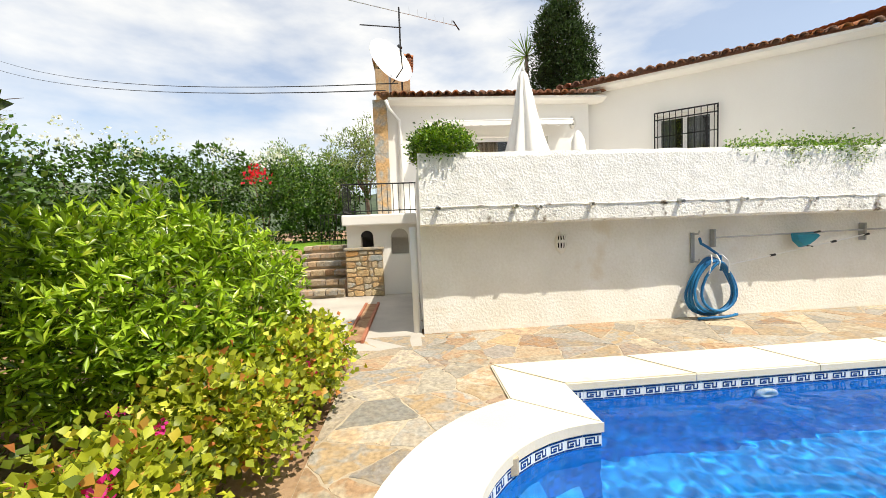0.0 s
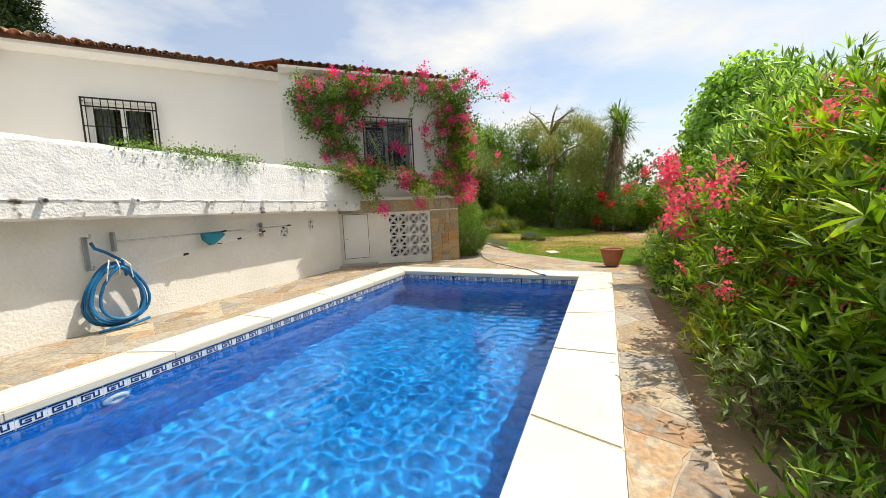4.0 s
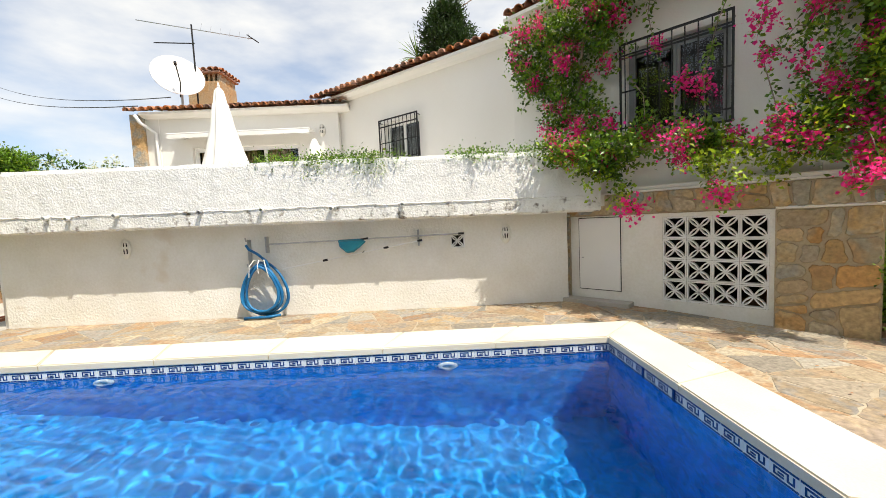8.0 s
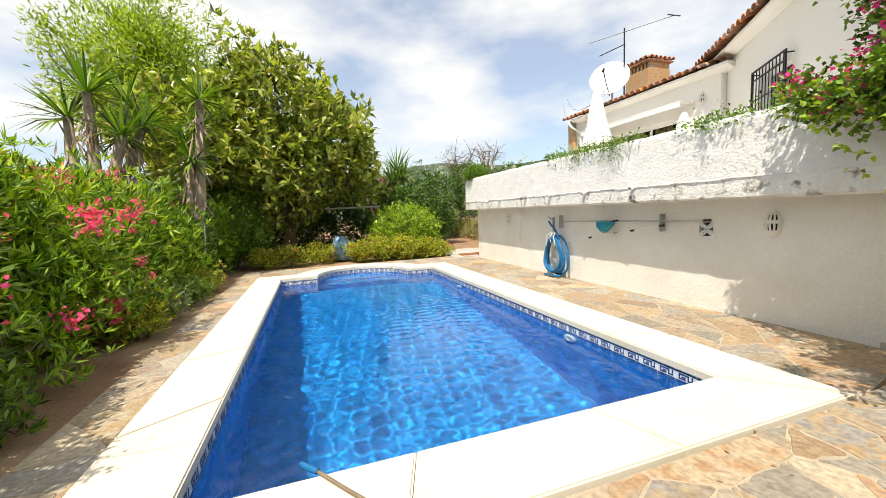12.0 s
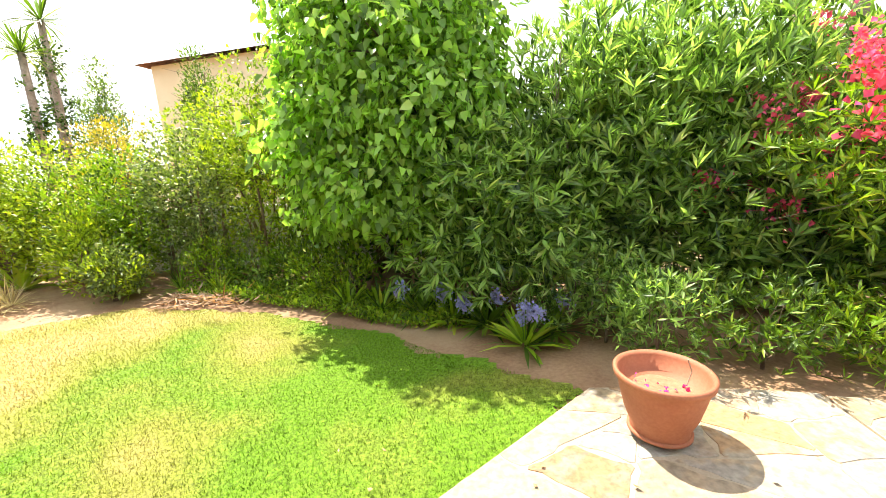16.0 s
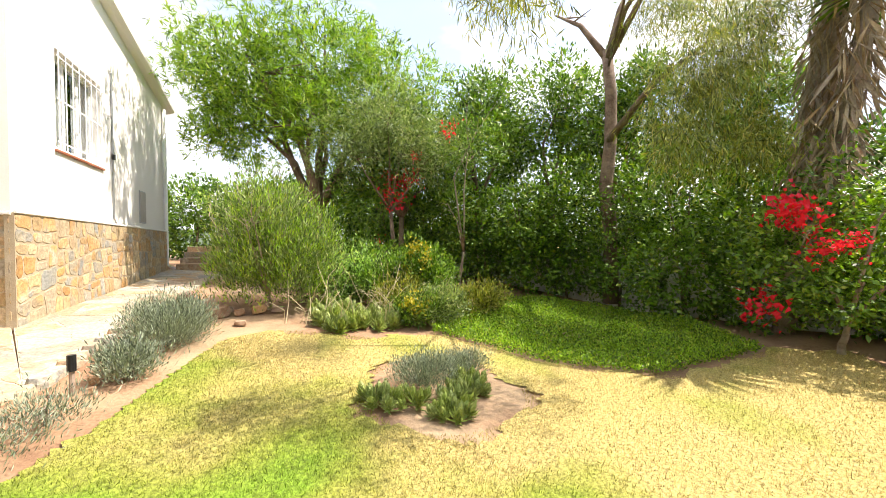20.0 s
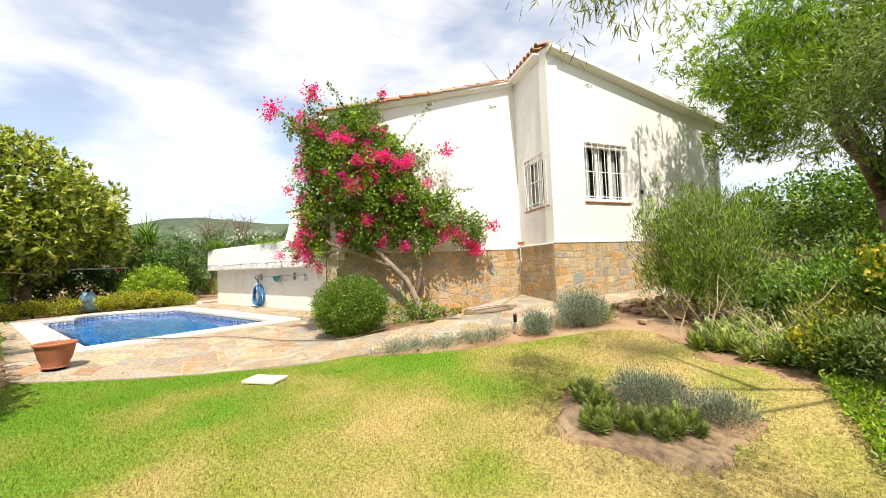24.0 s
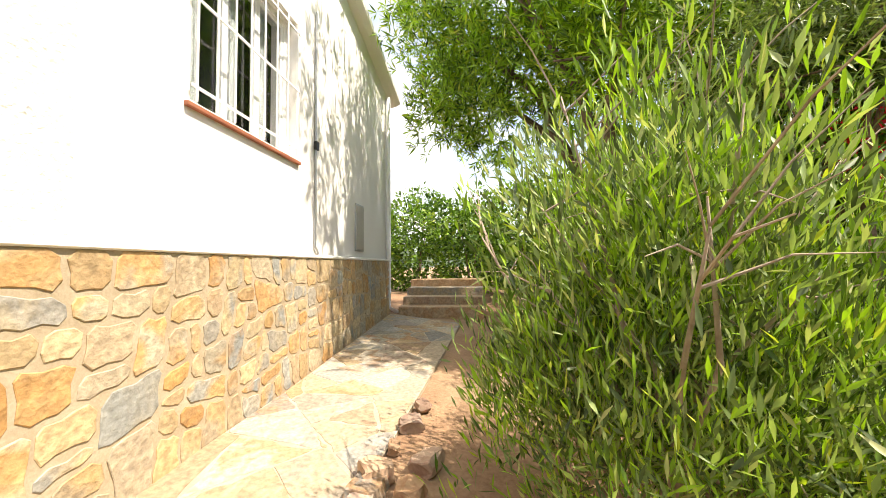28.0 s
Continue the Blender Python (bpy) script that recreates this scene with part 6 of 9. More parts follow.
def make_left_court():
    """Steps, niche wall, small balcony and low retaining wall at the near end of the house."""
    st = thing("garden_steps", "rough ochre stone garden steps with pale treads", "steps", kind="structure")
    srng = random.Random(16)
    for i in range(6):
        part("step", box(-6.65, 9.66 + 0.3 * i, -0.1, -5.4, 10.1 + 0.3 * i, 0.19 * (i + 1) - 0.02, 0.02), M["mortar"], st)
        x = -6.66
        while x < -5.45:
            w = min(srng.uniform(0.2, 0.42), -5.4 - x)
            h, d = srng.uniform(-0.012, 0.012), srng.uniform(-0.03, 0.03)
            part("tread_stone", box(x + 0.006, 9.6 + 0.3 * i + d, 0.19 * i + 0.07, x + w - 0.006, 9.97 + 0.3 * i, 0.19 * (i + 1) + h, 0.015), M["flag"], st)
            x += w
    rng = random.Random(6)
    o = (-5.4, 9.6)
    bl = thing("stone_pier", "rubble stone pier beside the garden steps", "pier", kind="structure")
    part("core", box(-5.34, 9.66, -0.1, -4.5, 10.1, 1.06), M["wallmortar"], bl)
    for cell in broken_stones([(0, 0), (0.84, 0), (0.84, 1.06), (0, 1.06)], 0.17, 0.02, rng, 1.4, (0.5, 1.5), True):
        part("stone", stone_mesh(cell, lambda u, v, h: (-5.34 + u, 9.66 - h, v), 0.035, rng, 0.08), M["wallstone"], bl)
    part("cap", box(-5.38, 9.6, 1.06, -4.46, 10.14, 1.12, 0.015), M["flag"], bl)
    rw = thing("garden_retaining_wall", "low rubble retaining wall overgrown with dry ivy", "retaining wall", kind="structure")
    part("core", box(-16.0, 9.8, -0.2, -6.7, 10.1, 1.12), M["wallmortar"], rw)
    for cell in broken_stones([(0, 0), (2.6, 0), (2.6, 1.1), (0, 1.1)], 0.2, 0.022, rng, 1.4, (0.5, 1.5), True):
        part("stone", stone_mesh(cell, lambda u, v, h: (-9.3 + u, 9.8 - h, v), 0.05, rng, 0.08), M["wallstone"], rw)
    foliage("ivy", [(-15.5 + 0.5 * i, 9.74, 0.6, 0.35, 0.08, 0.55) for i in range(13)], 5200, 0.06, 0.04, GREEN["olive"], 52, rw)
    nw = wall("wall_niche", (-5.3, 9.72), (-3.6, 9.72), -0.2, 1.62, 1.62, 0.35, [(0.32, 0.6, 1.0, 1.36), (1.0, 1.4, 0.93, 1.32)], M["plaster"], "white garden wall with two arched niches")
    # recess shade put into the colour: near-black in one niche, grey concrete in the other
    for cx, hw, z0, z1, dk in ((-4.84, 0.14, 1.0, 1.36, "dark"), (-4.1, 0.2, 0.93, 1.32, "concrete")):
        bm = bmesh.new()
        n = 12
        arc = [(cx + hw * math.cos(math.pi * i / n), z1 - 0.0 + hw * math.sin(math.pi * i / n)) for i in range(n + 1)]
        fa = [bm.verts.new((x, 9.716, z)) for x, z in arc]
        bm.faces.new(fa)
        a = part("niche_arch", bm, M[dk], nw)
        part("niche_back", box(cx - hw, 9.95, z0, cx + hw, 9.96, z1), M[dk], nw)
    tagged(part("balcony_slab", box(-5.36, 9.5, 1.62, -3.7, 11.0, 1.86, 0.03), M["plaster"]), "small white balcony slab over the niche wall", "balcony", kind="structure")
    rail = thing("balcony_railing", "black wrought iron balcony railing", "railing", (-4.5, 9.58, 1.86))
    part("top_rail", tube([(-0.84, 1.3, 0.68), (-0.84, 0, 0.68), (0.82, 0, 0.68)], 0.016, 6), M["iron"], rail)
    part("bottom_rail", tube([(-0.84, 1.3, 0.08), (-0.84, 0, 0.08), (0.82, 0, 0.08)], 0.012, 6), M["iron"], rail)
    for i in range(14):
        x = -0.82 + 1.62 * i / 13
        part("baluster", tube([(x, 0, 0.0), (x, 0, 0.68)], 0.008, 5), M["iron"], rail)
    for i in range(9):
        part("baluster", tube([(-0.84, 0.14 + 0.14 * i, 0.0), (-0.84, 0.14 + 0.14 * i, 0.68)], 0.008, 5), M["iron"], rail)
    rl2 = thing("garden_railing", "black iron gate panels on the raised lawn", "railing", (-6.0, 12.9, 1.1))
    for i in range(12):
        part("baluster", tube([(-0.6 + 0.12 * i, 0, 0), (-0.6 + 0.12 * i, 0, 0.9)], 0.01, 5), M["iron"], rl2)
    for z in (0.1, 0.9):
        part("rail", tube([(-0.62, 0, z), (0.76, 0, z)], 0.014, 5), M["iron"], rl2)
    dp = thing("wall_downpipe", "white downpipe at the end of the terrace wall", "downpipe", (-3.8, 6.45, 0.0))
    part("pipe", tube([(0, 0, 0), (0, 0, 1.55)], 0.05, 10), M["paint"], dp, smooth=True)
    tagged(part("court_paving", patch_mesh("court_paving", [(-6.9, 5.75), (-3.7, 5.75), (-3.7, 9.7), (-6.9, 9.7)], 0.2, 0.0), M["concrete"]), "pale worn concrete court by the steps", "paving", kind="structure")
    bed = thing("narrow_bed", "narrow edged strip of red soil in the court", "flower bed", kind="structure")
    part("soil", box(-4.78, 6.1, -0.05, -4.58, 8.6, 0.025), M["rock"], bed)
    for x in (-4.82, -4.58):
        part("edging", box(x, 6.05, -0.05, x + 0.045, 8.65, 0.05, 0.008), M["terracotta"], bed)


make_left_court()


# ---- loose things on the paving and lawn ----
def make_pot():
    pot = thing("plant_pot", "large round terracotta pot with dry soil and fallen petals", "plant pot", (7.25, -0.2, -0.012))
    part("body", turned([(0.16, 0.0), (0.175, 0.03), (0.17, 0.05), (0.215, 0.16), (0.25, 0.30), (0.262, 0.375), (0.285, 0.385), (0.29, 0.42), (0.272, 0.43), (0.255, 0.40), (0.24, 0.30), (0.05, 0.29)], 40, True), M["terracotta"], pot, smooth=True)
    part("soil", turned([(0.24, 0.285), (0.12, 0.305), (0.01, 0.30)], 24), M["soil"], pot)
    blossoms("petal_heap", [(0.1, 0.05, 0.31), (0.02, 0.12, 0.31), (0.14, -0.02, 0.31), (-0.05, 0.02, 0.31)], 10, 0.035, 0.03, GREEN["magenta"], 60, pot)
    part("saucer", turned([(0.17, 0.0), (0.19, 0.012), (0.19, 0.03), (0.165, 0.03)], 32), M["terracotta"], pot, smooth=True)
    part("dry_stem", tube([(-0.12, 0.05, 0.36), (-0.14, 0.05, 0.45), (-0.11, 0.06, 0.53)], 0.004, 5), M["palebark"], pot)
    pot.scale = (0.93, 0.93, 0.93)


make_pot()


def on_ground(pts, lift):
    return [(x, y, float(ground_z(x, y)) + lift) for x, y in pts]


def smooth_line(pts, k=6):
    """A Catmull-Rom line through the points."""
    p = [Vector((*q, 0)) for q in pts]
    p = [p[0] * 2 - p[1]] + p + [p[-1] * 2 - p[-2]]
    out = []
    for i in range(1, len(p) - 2):
        for j in range(k):
            t = j / k
            a, b, c, d = p[i - 1], p[i], p[i + 1], p[i + 2]
            v = 0.5 * (2 * b + (c - a) * t + (2 * a - 5 * b + 4 * c - d) * t * t + (3 * b - a - 3 * c + d) * t ** 3)
            out.append((v.x, v.y))
    return out + [(pts[-1][0], pts[-1][1])]


def make_hoses():
    h = thing("garden_hose", "thin beige garden hose lying across the paving to the pool", "hose")
    line = smooth_line([(5.46, 1.13), (5.75, 1.33), (6.1, 1.6), (6.5, 2.0), (7.2, 2.6), (8.0, 3.0), (8.75, 3.4), (9.55, 3.75), (9.75, 4.2), (10.0, 4.9), (10.6, 5.4), (11.1, 5.6)])
    part("tube", tube([(x, y, float(ground_z(x, y)) + (0.045 if x < 6.12 else 0.03)) for x, y in line], 0.011, 6), M["rubber"], h, smooth=True)
    part("nozzle", tube([(5.46, 1.13, 0.045), (5.40, 1.07, 0.05), (5.36, 1.04, 0.05)], 0.018, 8), M["hose"], h, "blue hose connector")
    rooted(h, (5.46, 1.13, 0.03))
    c = thing("coiled_hose", "beige garden hose in loose coils on the path", "hose")
    rng = random.Random(12)
    for k in range(5):
        rx, ry = rng.uniform(0.4, 0.68), rng.uniform(0.16, 0.28)
        cx, cy, a0 = 11.3 + rng.uniform(-0.12, 0.12), 6.5 + rng.uniform(-0.14, 0.14), rng.uniform(0.7, 1.05)
        pts = []
        for i in range(25):
            a = 2 * math.pi * i / 24
            u, v = rx * math.cos(a), ry * math.sin(a)
            pts.append((cx + u * math.cos(a0) - v * math.sin(a0), cy + u * math.sin(a0) + v * math.cos(a0)))
        part("coil", tube([(x, y, float(ground_z(x, y)) + 0.025 + 0.006 * k) for x, y in pts], 0.008, 6), M["rubber"], c, smooth=True)
    lead = smooth_line([(11.3, 7.0), (11.25, 7.4), (11.17, 7.93), (11.14, 8.2), (11.13, 8.35)])
    part("lead", tube(on_ground(lead, 0.03) + [(11.13, 8.42, 0.9), (11.11, 8.46, 1.4)], 0.008, 6), M["rubber"], c, smooth=True)
    rooted(c, (11.3, 6.5, float(ground_z(11.3, 6.5))))
    tap = thing("garden_tap", "orange-handled garden tap on a white pipe at the wall corner", "tap", (11.12, 8.5, 1.2))
    part("pipe", tube([(0, 0, 0.2), (0, 0, 0.72)], 0.016, 8), M["paint"], tap)
    part("valve", box(-0.06, -0.06, 0.68, 0.1, 0.04, 0.76, 0.012), M["terracotta"], tap, "orange plastic valve")
    part("spout", tube([(0, 0, 0.25), (0.0, -0.08, 0.25), (0.0, -0.1, 0.2)], 0.014, 7), M["steel"], tap)
    post = thing("path_light", "short black garden light post beside the path", "garden light", (12.69, 5.06, float(ground_z(12.69, 5.06)) - 0.02))
    part("stem", tube([(0, 0, 0), (0, 0, 0.22)], 0.02, 8), M["rock"], post)
    part("head", tube([(0, 0, 0.2), (0, 0, 0.34)], 0.032, 10), M["iron"], post)
    tagged(part("stepping_slab", box(-0.26, -0.16, -0.03, 0.26, 0.16, 0.015, 0.015), M["coping"]), "pale square concrete slab set in the grass", "slab").matrix_world = pose(10.55, 1.56, -0.135, 0, 0, 25)


make_hoses()


def make_gable_fittings():
    pp = thing("service_pipe", "thin black service pipe fixed to the gable wall", "pipe")
    m = place_on(PC, FAR, 2.95, 0, 0.02)
    ob = part("pipe", tube([(0, 0, 4.78), (0, 0, 1.95), (0.08, 0, 1.88), (0.1, 0, 1.8)], 0.014, 7), M["steel"], pp)
    ob.matrix_basis = m
    ob = part("junction_box", box(-0.03, -0.03, 3.1, 0.04, 0.01, 3.2, 0.006), M["iron"], pp)
    ob.matrix_basis = m
    ob = part("conduit", tube([(0.1, 0, 1.83), (1.4, 0, 1.84), (3.2, 0, 1.84)], 0.012, 6), M["steel"], pp)
    ob.matrix_basis = m
    hatch = thing("meter_cabinet", "small grey meter cabinet in the gable wall", "cabinet")
    for o in (part("cabinet_body", box(0, -0.02, 1.95, 0.38, 0.02, 2.7, 0.005), M["steel"], hatch), part("cabinet_door", box(0.02, -0.03, 1.98, 0.36, -0.02, 2.67, 0.004), M["concrete"], hatch)):
        o.matrix_basis = place_on(PC, FAR, 4.35, 0)
    dp = thing("gable_downpipe", "white downpipe at the far corner of the gable wall", "downpipe")
    o = part("pipe", tube([(0, -0.06, 5.15), (0, -0.06, 0.9), (0.2, -0.25, 0.75)], 0.05, 9), M["paint"], dp, smooth=True)
    o.matrix_basis = place_on(PC, FAR, 6.15, 0)
    for p0, p1, s, z in ((PC, FAR, 1.3, 5.84), (C1, NK, 4.45, 5.78)):
        v = thing("air_vent", "small white slotted vent high in the wall", "vent", group="wall vents")
        b = part("frame", box(-0.14, -0.008, -0.05, 0.14, 0.0, 0.05), M["paint"], v)
        b.matrix_basis = place_on(p0, p1, s, z)
        # slots are near-black blocks on a solid frame, shade by colour alone
        for i in range(6):
            for k in (-1, 1):
                q = part("slot", box(-0.115 + 0.04 * i, -0.01, 0.008 * k - 0.012 + 0.012 * k, -0.09 + 0.04 * i, -0.0085, 0.008 * k + 0.012 * k + 0.012), M["dark"], v)
                q.matrix_basis = place_on(p0, p1, s, z)
    st = thing("path_steps", "weathered stone steps at the end of the side path", "steps", kind="structure")
    for i in range(4):
        x, y = 15.75 + 0.22 * i, 12.6 + 0.42 * i
        z = float(ground_z(15.7, 12.4)) + 0.16 * (i + 1)
        o = part("step", box(-0.15, 0, -0.4, 1.5, 0.6, 0, 0.02), M["flag"], st)
        o.matrix_basis = pose(x, y, z, 0, 0, -28)


make_gable_fittings()


def make_pool_surround_bits():
    bag = thing("plastic_sheet", "crumpled blue plastic sheet lying among low shrubs", "plastic sheet", (-5.98, 2.2, 0.0))
    bm = bmesh.new()
    bmesh.ops.create_icosphere(bm, subdivisions=3, radius=0.36)
    for v in bm.verts:
        n = noise.noise(v.co * 4.5) * 0.5 + noise.noise(v.co * 9) * 0.25
        v.co = Vector((v.co.x * 1.0, v.co.y * 1.2, max(0.0, v.co.z * 1.25 + 0.36))) * (1 + n * 0.55)
        v.co.z = max(0, v.co.z)
    part("sheet", bm, M["bluebag"], bag)
    rail = thing("pole_rail", "white horizontal pole on thin posts before a dark hedge", "rail")
    part("rail_bar", tube([(-8.83, 0.2, 1.85), (-8.6, 2.2, 1.86), (-8.0, 3.9, 1.88)], 0.035, 8), M["paint"], rail)
    for x, y in ((-8.83, 0.2), (-8.05, 3.8)):
        part("rail_post", tube([(x, y, 0), (x, y, 1.86)], 0.025, 7), M["steel"], rail)
    rooted(rail, (-8.83, 0.2, 0))
    stake = thing("thin_post", "thin leaning grey metal post by the planting", "post", (-2.9, -1.3, 0.0))
    part("shaft", tube([(0, 0, 0), (-0.1, 0.05, 1.5)], 0.018, 7), M["steel"], stake)
    st2 = thing("plant_stake", "thin white plant stake in the border", "stake", (11.0, -3.6, float(ground_z(11, -3.6))))
    part("shaft", tube([(0, 0, -0.05), (0.02, 0.0, 0.85)], 0.01, 6), M["paint"], st2)
    wallb = wall("wall_boundary", (20.8, -2.6), (19.4, -4.1), -0.4, 1.15, 1.15, 0.2, [], M["stucco"], "low white garden boundary wall")
    wall("wall_boundary_south", (19.4, -4.1), (5.0, -5.9), -0.4, 1.1, 1.1, 0.2, [], M["stucco"], "long low white boundary wall behind the shrubs")
    wall("wall_boundary_east", (22.8, 14.0), (20.8, -2.6), -0.4, 1.2, 1.2, 0.2, [], M["stucco"], "white boundary wall behind the hedge")


make_pool_surround_bits()


def make_far():
    """The neighbour's house, hills and distance."""
    nb = thing("neighbour_house", "cream neighbouring house with a clay tile roof", "house", (21.2, -20.9, 0.7), -4, kind="structure")
    part("house_wall", box(-7, -4, -1.6, 6.3, 4, 7.4), M["ochrewall"], nb)
    bm = bmesh.new()
    pts = [(-7.5, -4.6, 7.4), (6.8, -4.6, 7.4), (6.8, 0, 9.0), (-7.5, 0, 9.0), (-7.5, 4.6, 7.4), (6.8, 4.6, 7.4)]
    v = [bm.verts.new(p) for p in pts]
    for f in ((0, 1, 2, 3), (3, 2, 5, 4), (0, 3, 4), (1, 5, 2)):
        bm.faces.new([v[i] for i in f])
    part("house_roof", bm, M["tile"], nb)
    rng = np.random.default_rng(17)
    for name, a0, a1, dist, hgt, seed in (("hill", 1.2, 3.5, 420, 56, 1.0), ("far_hill", 0.9, 3.9, 760, 100, 4.0)):
        n = 120
        V, F = [], []
        for i in range(n + 1):
            a = a0 + (a1 - a0) * i / n
            fade = min(1, 6 * i / n, 6 * (n - i) / n)
            h = hgt * fade * (0.75 + 0.3 * math.sin(a * 5 + seed) + 0.12 * math.sin(a * 13 + seed * 2)) + rng.uniform(-0.6, 0.6)
            for d, z in ((dist * 0.8, -1), (dist * 0.93, h * 0.6), (dist, h), (dist * 1.2, -1)):
                V.append((d * math.cos(a), d * math.sin(a), z))
        for i in range(n):
            for k in range(3):
                F.append((4 * i + k, 4 * i + 4 + k, 4 * i + 5 + k, 4 * i + 1 + k))
        tagged(part(name, arrays_mesh(name, V, F), M["hill"], smooth=True), "low wooded hills on the horizon", "hill", kind="structure")


make_far()

# ---- plants: the near end of the pool ----
def gz(x, y):
    return float(ground_z(x, y))


def shrub(name, label, base, blobs, n, length, width, green, seed, stems=None, stem_r=0.03, category="shrub", floor=0.0, **kw):
    ob = thing(name, label, category)
    foliage("crown", blobs, n, length, width, GREEN[green], seed, ob, floor=floor, **kw)
    tops = stems or [(b[0], b[1], b[2] + b[5] * 0.3) for b in blobs[:6]]
    branches(base, tops, stem_r, M["bark"], ob, seed, "stem", 3, 0.25)
    return rooted(ob, base)


shrub("round_shrub", "large clipped globe of bright green narrow leaves", (-6.28, 4.5, 0),
      [(-6.2, 4.5, 0.95, 1.2, 1.2, 0.86), (-5.8, 4.15, 0.9, 0.9, 0.9, 0.78), (-6.5, 4.9, 0.95, 0.95, 0.95, 0.8), (-6.6, 4.1, 0.95, 0.95, 0.95, 0.8), (-5.85, 4.8, 0.88, 0.9, 0.9, 0.76)],
      24000, 0.105, 0.03, "laurel", 101, stem_r=0.06, tuft=9, fill=0.3, lump=0.13, wild=0.8, floor=0.12, up=0.25)
foliage("young_foliage", [(-6.2, 4.5, 0.93, 1.2, 1.2, 0.84)], 7000, 0.105, 0.03, GREEN["laurel"], 102, bpy.data.objects["round_shrub"], tuft=8, fill=0.12, lump=0.12, wild=0.7, up=0.5, floor=0.3).matrix_parent_inverse = Matrix.Translation((6.28, -4.5, 0))
FLOWER_BED = [(-4.95, 4.15, 0.42, 0.5, 0.55, 0.42), (-5.15, 3.4, 0.38, 0.55, 0.5, 0.38), (-5.35, 2.75, 0.3, 0.45, 0.5, 0.3), (-5.0, 5.0, 0.3, 0.4, 0.5, 0.3), (-5.7, 1.5, 0.28, 0.55, 0.6, 0.3), (-5.5, 0.5, 0.26, 0.5, 0.6, 0.3),
              (-5.4, 5.6, 0.22, 0.45, 0.4, 0.25), (-5.4, -0.2, 0.26, 0.5, 0.5, 0.28)]
for k, b in enumerate(FLOWER_BED):
    sh = thing("flowering_shrub", "low shrub with yellow-green and reddish leaves and a few pink flowers", "shrub", group="low shrubs by the pool end")
    foliage("crown", [b, (b[0] + 0.15, b[1] - 0.2, b[2] + 0.12, b[3] * 0.6, b[4] * 0.6, b[5] * 0.7)], 2900 if k < 4 else 1800, 0.06, 0.056, GREEN["geranium"], 120 + k, sh, floor=0.01, up=0.4, fill=0.6, lump=0.3)
    branches((b[0], b[1], 0), [(b[0] + 0.2, b[1], b[2]), (b[0] - 0.2, b[1] + 0.1, b[2]), (b[0], b[1] - 0.25, b[2])], 0.014, M["bark"], sh, 130 + k, "stem", 2, 0.2)
    spots = surface_spots([b], 2 + (k % 3), 140 + k, None, 0.1)
    blossoms("flower", spots, 14, 0.025, 0.035, GREEN["magenta"], 150 + k, sh)
    rooted(sh, (b[0], b[1], 0))


def hedge_run(name, label, points, z_top, radius, n, length, width, green, seed, per=1.0, base_z=None, group=""):
    """A clipped or loose hedge along a line, as one thing with a crown and stems."""
    ob = thing(name, label, "hedge", group=group)
    rng = random.Random(seed)
    blobs, stems = [], []
    for (x0, y0), (x1, y1) in zip(points, points[1:]):
        L = math.hypot(x1 - x0, y1 - y0)
        k = max(1, int(L / per))
        for i in range(k):
            t = (i + 0.5) / k
            x, y = x0 + (x1 - x0) * t + rng.uniform(-0.2, 0.2), y0 + (y1 - y0) * t + rng.uniform(-0.2, 0.2)
            g = gz(x, y) if base_z is None else base_z
            h = z_top - g + rng.uniform(-0.3, 0.25)
            blobs.append((x, y, g + h * 0.66, radius, radius, h * 0.36))
            blobs.append((x + rng.uniform(-0.3, 0.3), y + rng.uniform(-0.3, 0.3), g + h * 0.28, radius * 0.9, radius * 0.9, h * 0.3))
            stems.append(((x, y, g), h))
    foliage("crown", blobs, n, length, width, GREEN[green], seed, ob, fill=0.5, lump=0.2, floor=None)
    for (x, y, g), h in stems:
        for _ in range(2):
            a = rng.uniform(0, 6.28)
            part("stem", tube([(x, y, g - 0.1), (x + 0.15 * math.cos(a), y + 0.15 * math.sin(a), g + h * 0.4), (x + 0.4 * math.cos(a), y + 0.4 * math.sin(a), g + h * 0.8)], 0.035, 5, None, 0.01), M["bark"], ob)
    return rooted(ob, (points[0][0], points[0][1], blobs[0][2] - 1))


LH = hedge_run("tall_hedge", "tall dark green hedge with scattered white flowers", [(-15.5, 5.5), (-13.0, 10.8), (-9.5, 14.5), (-6.2, 16.6)], 4.1, 1.2, 38000, 0.13, 0.085, "deep", 160, 1.3)
rngf = np.random.default_rng(5)
wsp = np.stack([rngf.uniform(-14, -7.5, 46), np.zeros(46), rngf.uniform(3.6, 4.45, 46)], -1)
wsp[:, 1] = np.interp(wsp[:, 0], [-15.5, -13, -9.5, -6.2], [5.5, 10.8, 14.5, 16.6]) - 0.9
blossoms("flower_head", wsp - np.array(LH.location), 10, 0.09, 0.09, GREEN["white"], 161, LH, "white flower cluster")
blossoms("flower_head", [Vector(q) - LH.location for q in ((-8.6, 13.4, 3.5), (-8.5, 13.3, 3.3), (-8.75, 13.3, 3.25), (-13.8, 7.4, 3.0), (-13.9, 7.3, 2.8))], 26, 0.12, 0.09, GREEN["scarlet"], 162, LH, "red flower cluster")
hedge_run("shade_hedge", "dense dark hedge behind the white pole", [(-11.5, -3.0), (-10.8, 1.0), (-10.2, 4.5), (-11.0, 8.0)], 2.9, 1.1, 34000, 0.16, 0.09, "deep", 163, 1.2)


